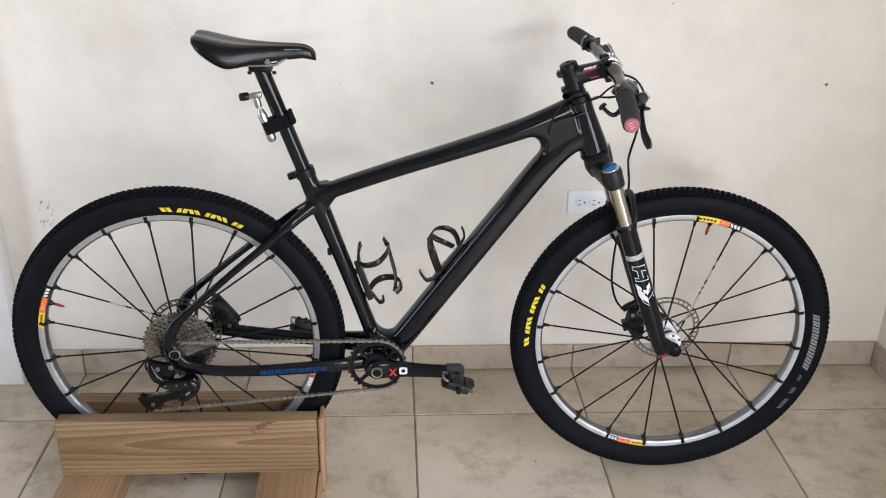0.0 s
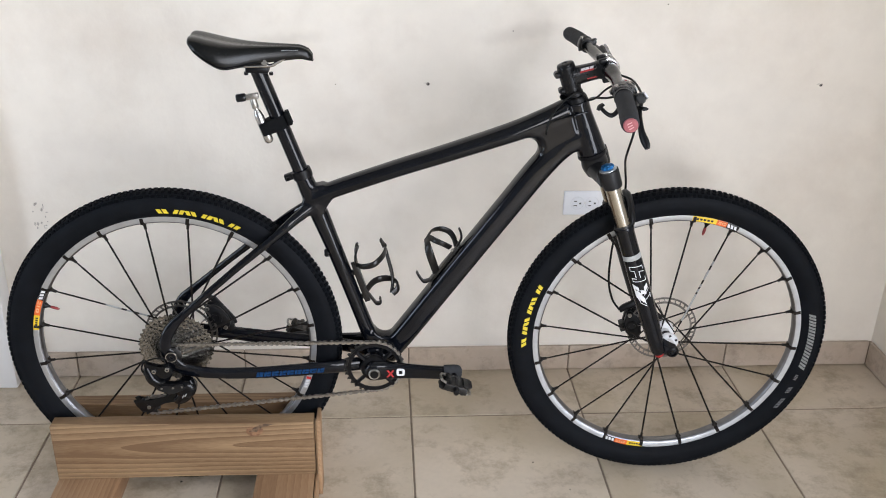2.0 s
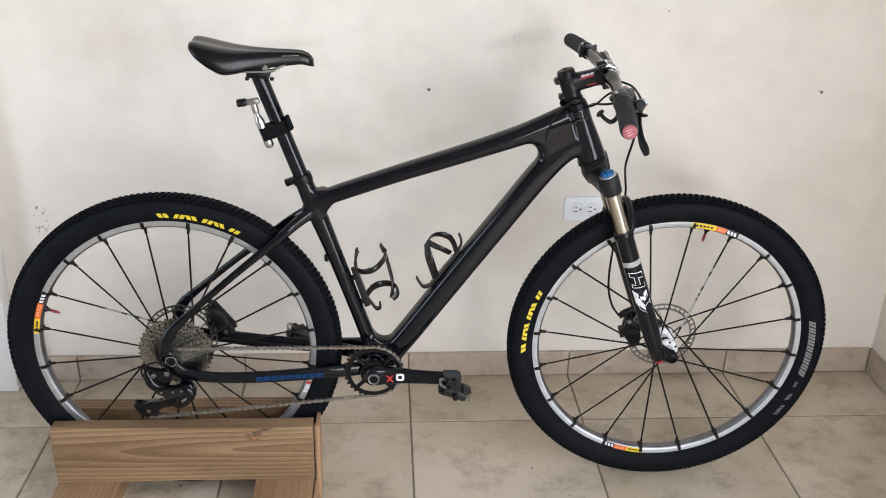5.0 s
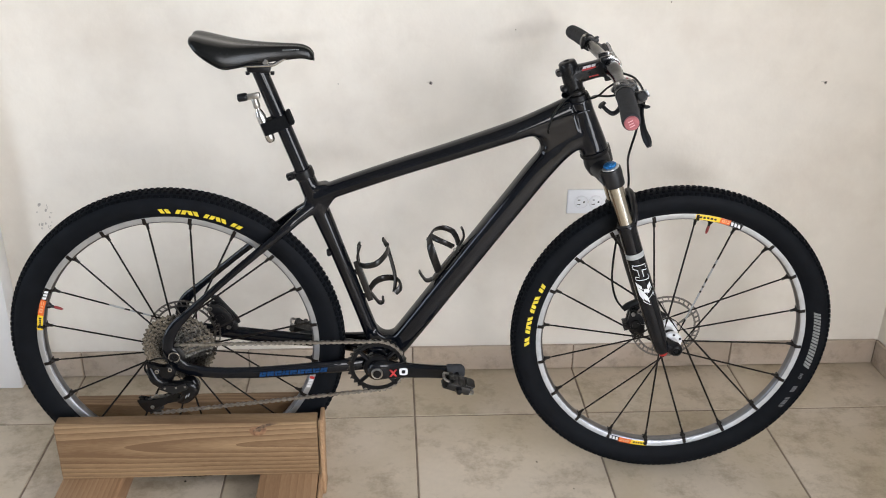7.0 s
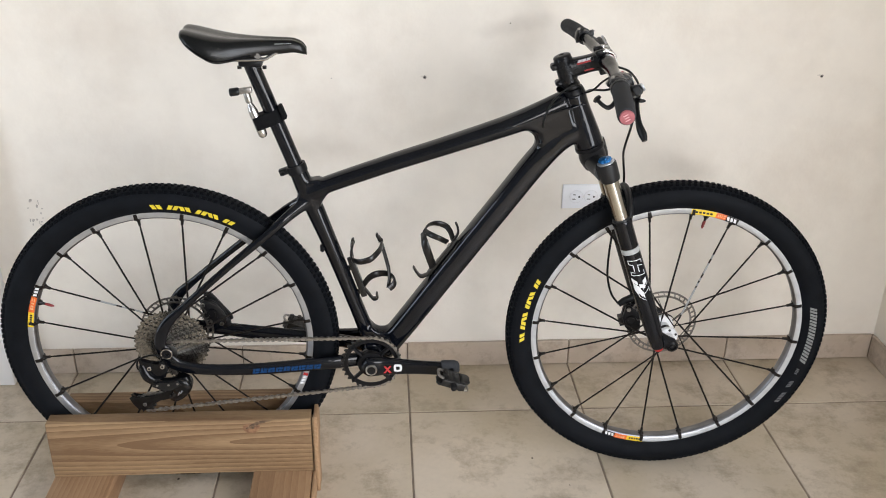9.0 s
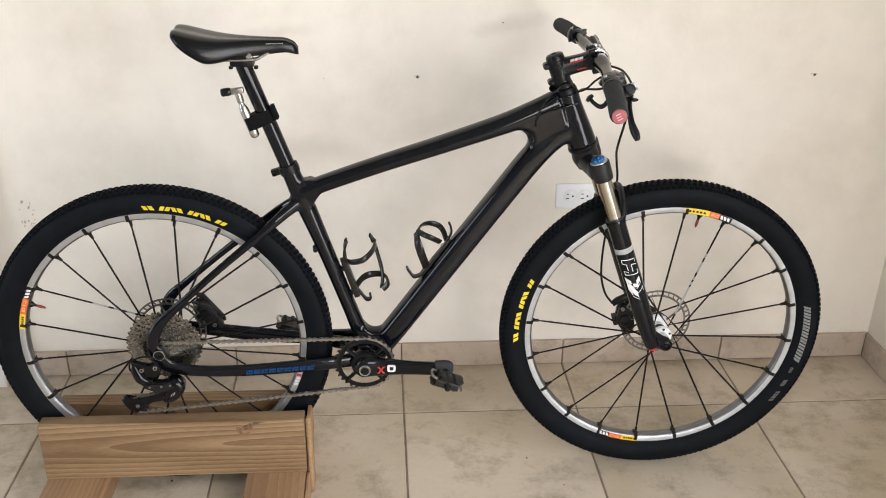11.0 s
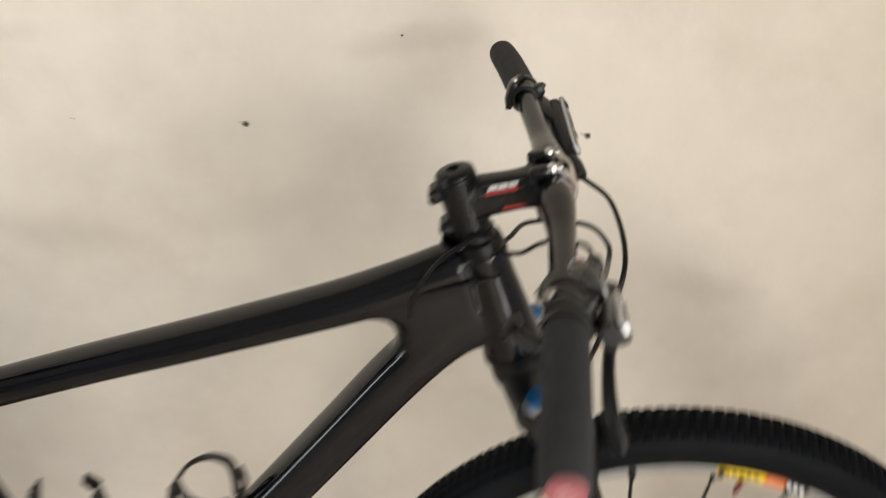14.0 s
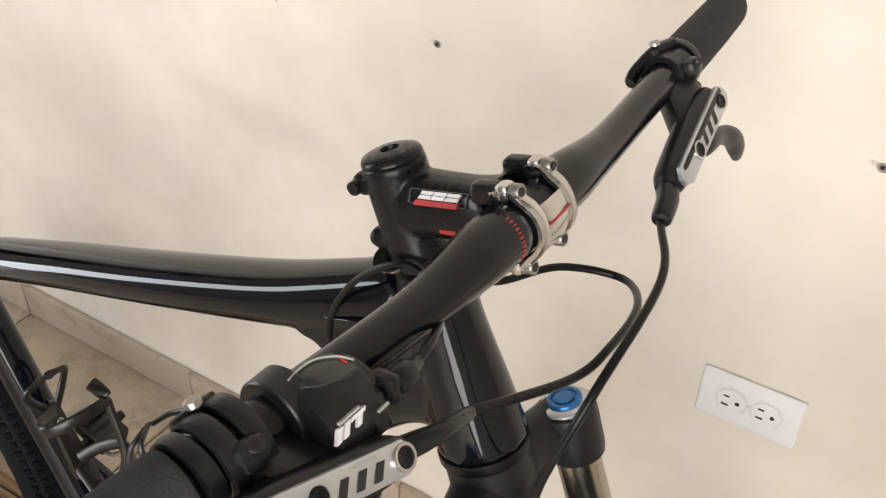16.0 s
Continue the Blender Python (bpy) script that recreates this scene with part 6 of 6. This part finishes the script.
part("parallelogram", sweep([(-0.026, DY - 0.004, 0.315, 0.008, 0.010), (-0.010, DY - 0.009, 0.310, 0.011, 0.011), (0.012, DY - 0.010, 0.306, 0.013, 0.012), (0.032, DY - 0.006, 0.306, 0.013, 0.011)], 16, power=3.0), M_RDBODY, rd, "glossy black linkage")
part("linkage_plate", slab([(-0.022, 0.308), (-0.006, 0.318), (0.016, 0.316), (0.034, 0.322), (0.040, 0.310), (0.018, 0.298), (0.004, 0.296)], (0, DY - 0.0225, 0), 0.0025, bevel=0.0008), M_PLAST, rd, "scuffed outer link plate")
part("clutch_housing", lathe([(0.0, -0.019), (0.012, -0.0185), (0.0185, -0.0165), (0.0215, -0.012), (0.0222, 0.0), (0.0215, 0.012), (0.015, 0.016), (0.0, 0.016)], (0.038, DY - 0.002, 0.300), (0, 1, 0), 28), M_RDBODY, rd, "round black clutch housing")
part("lower_knuckle", sweep([(0.044, DY - 0.004, 0.322, 0.009, 0.009), (0.046, DY - 0.004, 0.304, 0.014, 0.012), (0.036, DY - 0.002, 0.284, 0.015, 0.013), (0.022, DY + 0.002, 0.268, 0.012, 0.011), (0.010, DY + 0.006, 0.262, 0.007, 0.008)], 16, power=2.6), M_RDBODY, rd, "black lower knuckle")
for x, z in ((0.0330, 0.2885), (0.0385, 0.2915)):
    part("clutch_lever", block((x, DY - 0.0215, z), (0.0020, 0.003, 0.0085), (1, 0, -0.55), (0.55, 0, 1), 0.0006), M_ALU, rd, "bright clutch lever edge")
part("cable_arm", slab([(-0.050, 0.338), (-0.038, 0.346), (-0.030, 0.336), (-0.040, 0.326)], (0, DY - 0.004, 0), 0.008, bevel=0.0015), M_PLAST, rd)
for x, z, r in ((-0.0255, 0.3460, 0.0052), (0.0028, 0.3500, 0.0052)):
    part("pivot_bolt", lathe([(r * 0.45, -0.001), (r * 0.5, 0.0035), (r * 0.9, 0.0035), (r, 0.0025), (r, -0.001)], (x, DY - 0.0095, z), (0, -1, 0), 18, shut=True), M_SILVER, rd, "bright ring of a pivot bolt")
    part("bolt_socket", lathe([(0.0, 0.0), (r * 0.5, 0.0), (r * 0.5, 0.0015), (0.0, 0.0015)], (x, DY - 0.0095, z), (0, -1, 0), 6), M_SLOT, rd)
for x, z in ((0.014, 0.312), (-0.010, 0.311), (0.033, 0.314)):
    part("link_pin", lathe([(0.0, 0.0), (0.0026, 0.0), (0.0022, 0.0015), (0, 0.0015)], (x, DY - 0.0237, z), (0, -1, 0), 10), M_STEEL, rd)
J0, J1 = Vector((0.018, -0.062, 0.282)), Vector((-0.0520, -0.062, 0.2395))
bm = bmesh.new()
CAGE = [(0.026, 0.276), (0.010, 0.277), (-0.017, 0.2655), (-0.045, 0.2575), (-0.062, 0.2560), (-0.077, 0.2605), (-0.0845, 0.2565), (-0.0795, 0.2435), (-0.0700, 0.2300), (-0.0580, 0.2245), (-0.0470, 0.2270), (-0.0330, 0.2400), (-0.0180, 0.2490), (0.010, 0.2535), (0.024, 0.2570)]
for yy in (-0.0690, -0.0550):
    slab(CAGE, (0, yy, 0), 0.002, bevel=0.0005, bm=bm)
part("derailleur_cage", bm, M_RDBODY, rd, "black jockey wheel cage")
for j in (J0, J1):
    part("jockey_wheel", toothed(j, j.y, 0.0235, 12, 0.007, 0.005, 0.006), M_PLAST, rd, "", smooth=False)
    part("jockey_bolt", hexbolt(j + Vector((0, -0.0075, 0)), (0, -1, 0), 0.0042, 0.003), M_STEEL, rd)
bm = lathe([(0.0045, 0), (0.0125, 0.0), (0.0125, 0.003), (0.010, 0.004), (0.0045, 0.003)], RA + Vector((0.001, -0.076, 0.006)), (0, -1, 0), 24, shut=True)
part("axle_nut", bm, M_BLACK, bike, "black axle end")
part("axle_ring", lathe([(0.0105, 0), (0.0122, 0.0), (0.0122, 0.0016), (0.0105, 0.0016)], RA + Vector((0.001, -0.080, 0.008)), (0, -1, 0), 28, shut=True), M_SILVER, bike, "silver ring round the axle")
part("rear_cable", wire([(0.03, -0.074, 0.345), (-0.01, -0.082, 0.372), (-0.045, -0.086, 0.365), (-0.052, -0.086, 0.343), (-0.036, -0.084, 0.33)], 0.0021, 8), M_HOSE, bike, "black cable loop")
# rear caliper on the far chainstay
cal = caliper("rear_caliper", (0.090, 0.058, 0.400), (-0.62, 0, 0.78), "black rear disc brake caliper", None)
part("adapter", sweep([(0.118, 0.064, 0.360, 0.010, 0.008), (0.112, 0.062, 0.378, 0.011, 0.008), (0.094, 0.062, 0.385, 0.008, 0.007)], 12, power=3), M_BLACK, cal, "black adapter on the chainstay")
part("caliper_hose", wire([(0.112, 0.058, 0.372), (0.135, 0.060, 0.362), (0.18, 0.060, 0.352), (0.24, 0.056, 0.349)], 0.0024, 8), M_HOSE, cal, "black hose along the chainstay")

# ---- chain: plates and pins along its run ----
CH = []
r0 = 0.0625
for a in range(-88, 92, 6):
    CH.append((BB.x + r0 * math.cos(radians(a)), RY, BB.z + r0 * math.sin(radians(a))))
rc = 0.0245
for a in range(90, 232, 9):
    CH.append((RA.x + rc * math.cos(radians(a)), -0.0560, RA.z + rc * math.sin(radians(a))))
CH += [(0.026, -0.060, 0.3035), (0.040, -0.062, 0.286), (0.034, -0.062, 0.268), (0.016, -0.062, 0.262), (-0.02, -0.062, 0.262), (-0.048, -0.062, 0.2615), (-0.066, -0.062, 0.250), (-0.068, -0.062, 0.235), (-0.056, -0.062, 0.2215), (-0.04, -0.062, 0.2185)]
CH.append((BB.x + r0 * math.cos(radians(-88)), RY, BB.z + r0 * math.sin(radians(-88))))
pts = [Vector(p) for p in CH]
dense = []
for p, q in zip(pts, pts[1:]):
    k = max(1, int((q - p).length / 0.001))
    dense += [p.lerp(q, i / k) for i in range(k)]
dense.append(pts[-1])
nodes, run = [dense[0]], 0.0
for p, q in zip(dense, dense[1:]):
    run += (q - p).length
    if run >= 0.0127:
        nodes.append(q)
        run = 0.0
bm = bmesh.new()
for i, (p, q) in enumerate(zip(nodes, nodes[1:])):
    d3 = (q - p).normalized()
    n3 = Vector((0, 1, 0)).cross(d3).normalized()
    off = 0.0031 if i % 2 else 0.0020
    L = (q - p).length
    ol = [(-0.0028, -0.0030), (0.0, -0.0042), (0.0030, -0.0038), (L / 2, -0.0016), (L - 0.003, -0.0038), (L, -0.0042), (L + 0.0028, -0.0030), (L + 0.0038, 0), (L + 0.0028, 0.0030), (L, 0.0042), (L - 0.003, 0.0038), (L / 2, 0.0016), (0.0030, 0.0038), (0.0, 0.0042), (-0.0028, 0.0030), (-0.0038, 0)]
    ol = [(a, b * 0.86) for a, b in ol]
    for sgn in (-1, 1):
        slab(ol, p + Vector((0, sgn * off, 0)), 0.0010, d3, n3, bm=bm)
    lathe([(0.0, -0.0042), (0.0019, -0.0042), (0.0019, 0.0042), (0.0, 0.0042)], p, (0, 1, 0), 8, bm)
part("chain", bm, M_CHAIN, bike, "nickel-plated roller chain", smooth=False)


# ---- bottle cages ----
def cage(lo, hi, bolts, out, label, arms, deep=0.006):
    """A carbon bottle cage: spine on the tube between lo and hi, ribbons that wrap the bottle's room, and two bolts."""
    lo, hi, out = Vector(lo), Vector(hi), Vector(out).normalized()
    along = (hi - lo).normalized()
    L = (hi - lo).length
    root = part("bottle_cage", slab([(0, -0.0085), (0.012, -0.0105), (L * 0.5, -0.0085), (L - 0.012, -0.0075), (L - 0.002, -0.005), (L, 0.0), (L - 0.002, 0.005), (L - 0.012, 0.0075), (L * 0.5, 0.0085), (0.012, 0.0105), (0, 0.0085)], lo - out * ((deep - 0.006) / 2), deep, along, (0, 1, 0), 0.0014), M_BROWN, bike, label)
    for name, way, wide in arms:
        part(name, sweep([(*p, 0.0026, wide * 1.12) for p in way], 12, side=tuple(along) if "hook" not in name and "toe" not in name else (0, 1, 0), k=6), M_BROWN, root)
    for b in bolts:
        part("cage_boss", lathe([(0.0, -0.016), (0.0062, -0.016), (0.0062, -0.002), (0.0, -0.002)], Vector(b), out, 14), M_BLACK, root)
        part("cage_bolt", hexbolt(Vector(b), out, 0.0042, 0.003), M_STEEL, root, "small steel bolt")
    return root


cage((0.4365, 0, 0.467), (0.4065, 0, 0.560), ((0.4150, 0, 0.5370), (0.4335, 0, 0.4790)), (0.947, 0, 0.32), "dark carbon bottle cage on the seat tube", (
    ("hook_loop", [(0.410, 0.004, 0.550), (0.407, 0.020, 0.573), (0.409, 0.024, 0.588), (0.411, 0.014, 0.594), (0.411, 0, 0.595), (0.411, -0.014, 0.594), (0.409, -0.022, 0.588), (0.407, -0.018, 0.573), (0.410, -0.004, 0.550)], 0.0042),
    ("upper_arm", [(0.411, 0, 0.551), (0.424, -0.024, 0.558), (0.447, -0.034, 0.568), (0.464, -0.018, 0.577), (0.472, 0.008, 0.580), (0.472, 0.022, 0.582), (0.466, 0.020, 0.594), (0.462, 0.016, 0.603)], 0.0062),
    ("strut", [(0.472, 0.022, 0.580), (0.481, 0.020, 0.545), (0.487, 0.018, 0.518), (0.488, 0.012, 0.498), (0.485, 0.004, 0.480)], 0.0042),
    ("lower_arm", [(0.431, 0, 0.490), (0.444, 0.020, 0.498), (0.462, 0.034, 0.500), (0.484, 0.028, 0.503), (0.498, 0.012, 0.501), (0.498, 0, 0.492), (0.487, -0.006, 0.483)], 0.0070),
    ("cage_toe", [(0.431, 0, 0.486), (0.442, 0, 0.470), (0.452, 0, 0.457), (0.461, 0, 0.459), (0.460, 0, 0.469)], 0.009)), 0.013)
cage((0.570, 0, 0.512), (0.633, 0, 0.598), ((0.584, 0, 0.5365), (0.618, 0, 0.5835)), (-0.809, 0, 0.588), "dark carbon bottle cage on the down tube", (
    ("upper_arm", [(0.626, 0.004, 0.595), (0.621, 0.022, 0.606), (0.612, 0.034, 0.614), (0.593, 0.034, 0.621), (0.574, 0.020, 0.623), (0.564, 0.002, 0.618)], 0.0058),
    ("middle_arm", [(0.563, -0.002, 0.619), (0.578, -0.024, 0.619), (0.596, -0.028, 0.612), (0.612, -0.006, 0.594)], 0.0055),
    ("lower_arm", [(0.561, -0.004, 0.616), (0.563, -0.026, 0.605), (0.571, -0.030, 0.578), (0.583, -0.008, 0.536)], 0.0078),
    ("cage_hook", [(0.628, 0, 0.595), (0.636, 0, 0.612), (0.635, 0, 0.626), (0.631, 0, 0.636)], 0.006),
    ("cage_toe", [(0.573, 0, 0.515), (0.557, 0, 0.510), (0.547, 0, 0.521), (0.541, 0, 0.532)], 0.009)))

# chainstay print: blue blocks
bm = bmesh.new()
for i in range(9):
    x = 0.188 + i * 0.0165
    for a0, a1, b0, b1 in ((0.0004, 0.0056, -0.0050, 0.0052), (0.0066, 0.0148, -0.0050, -0.0010), (0.0066, 0.0148, 0.0008, 0.0052)):
        slab([(a0 + b0 * 0.2, b0), (a1 + b0 * 0.2, b0), (a1 + b1 * 0.2, b1), (a0 + b1 * 0.2, b1)], (x, -0.0605 + (0.2 - x) * -0.095 - 0.0092, 0.3195 + (x - 0.2) * 0.008), 0.0036, (1, 0.095, 0.008), (0, 0, 1), bm=bm)
part("blue_print", bm, M_BLUETXT, frame_ob, "row of dark blue slanted blocks")
for sgn in (-1, 1):
    part("moulded_lip", sweep([(0.800, sgn * 0.0225, 0.876, 0.0016, 0.0022), (0.826, sgn * 0.0245, 0.886, 0.0018, 0.0026), (0.858, sgn * 0.0250, 0.896, 0.0018, 0.0026), (0.884, sgn * 0.0215, 0.902, 0.0014, 0.0020)], 10), M_CARBON, frame_ob, "gloss black moulded ridge")
# frame grommet and oval badge by the head tube
part("head_badge", lathe([(0.0115, 0.0), (0.013, 0.0008), (0.0135, 0.0)], down(0.072) + Vector((-0.022, -0.006, 0.004)), (-0.2, -0.35, 0.9), 24), M_SATIN, frame_ob)

# ---- floor: tiles in a bed of grout, then the skirting ----
floor = tagged(part("floor", box((X0 - 0.12, Y0 - 0.12, -0.08), (X1 + 0.12, Y1 + 0.12, -0.0022)), M_GROUT, smooth=False), "beige ceramic tiles with brown grout", "floor", kind="structure")
PITCH, GAP = 0.459, 0.0048
GX, GY = 0.538, 0.2175


def tile_mesh(w, d, t, name, material, b=0.0018):
    bm = box((-w / 2, -d / 2, -t), (w / 2, d / 2, 0), 0)
    top = [e for e in bm.edges if all(v.co.z > -t / 2 for v in e.verts)]
    bmesh.ops.bevel(bm, geom=top, offset=b, segments=2, affect="EDGES", profile=0.5)
    bmesh.ops.recalc_face_normals(bm, faces=bm.faces)
    me = bpy.data.meshes.new(name)
    bm.to_mesh(me)
    bm.free()
    me.materials.append(material)
    return me


cache = {}
rng = random.Random(11)
i0, i1 = int(math.floor((X0 - GX) / PITCH)), int(math.ceil((X1 - GX) / PITCH))
j0, j1 = int(math.floor((Y0 - GY) / PITCH)), 0
for i in range(i0, i1):
    for j in range(j0, j1 + 1):
        ax, bx = max(X0, GX + i * PITCH), min(X1, GX + (i + 1) * PITCH)
        ay, by = max(Y0, GY + (j) * PITCH), min(Y1, GY + (j + 1) * PITCH)
        w, d = round(bx - ax - GAP, 4), round(by - ay - GAP, 4)
        if w < 0.02 or d < 0.02:
            continue
        if (w, d) not in cache:
            cache[(w, d)] = tile_mesh(w, d, 0.006, "floor_tile", M_TILE)
        t = new("tile", cache[(w, d)])
        t.parent = floor
        t.location = ((ax + bx) / 2, (ay + by) / 2, rng.uniform(-0.0003, 0.0003))

for cx, cy, r in ((0.832, 0.012, 0.0022), (1.440, 0.128, 0.0017), (-0.012, -0.030, 0.0026), (0.905, -0.092, 0.0016)):
    bm = lathe([(0, 0), (r, 0.0002), (r * 0.8, r * 0.7), (0, r)], (cx, cy, 0.0003), (0, 0, 1), 9)
    for v in bm.verts:
        v.co += Vector((noise.noise(v.co * 700), noise.noise(v.co * 650 + Vector((4, 0, 0))), 0)) * r * 0.5
    tagged(part("dirt_crumb", bm, mat("dark_crumb", (0.045, 0.038, 0.03), 0.9, var=0.3, scale=300)), "tiny dark crumb of dirt on the tiles", "crumb", "crumbs on the floor")

skirt = tagged(part("baseboard", box((-0.530, Y1 - 0.006, 0.0), (X1, Y1 - 0.0005, 0.073)), M_GROUT, smooth=False), "beige ceramic skirting tiles along the wall", "baseboard", kind="structure")
for i in range(-3, 4):
    ax, bx = max(-0.529, GX + i * PITCH), min(X1 - 0.009, GX + (i + 1) * PITCH)
    if bx - ax < 0.03:
        continue
    me = tile_mesh(bx - ax - 0.0035, 0.0745, 0.010, "skirting_tile", M_BASE)
    t = new("tile", me)
    t.parent = skirt
    t.rotation_euler = (radians(90), 0, 0)
    t.location = ((ax + bx) / 2, Y1 - 0.0115, 0.0392)
skirt2 = tagged(part("baseboard", box((X1 - 0.006, Y0, 0.0), (X1 - 0.0005, Y1 - 0.012, 0.073)), M_GROUT, smooth=False), "beige ceramic skirting tiles along the side wall", "baseboard", kind="structure")
for i in range(0, 3):
    by = Y1 - 0.012 - i * PITCH
    ay = by - PITCH
    me = tile_mesh(PITCH - 0.0035, 0.0745, 0.010, "skirting_tile", M_BASE)
    t = new("tile", me)
    t.parent = skirt2
    t.rotation_euler = (radians(90), 0, radians(-90))
    t.location = (X1 - 0.0115, (ay + by) / 2, 0.0392)
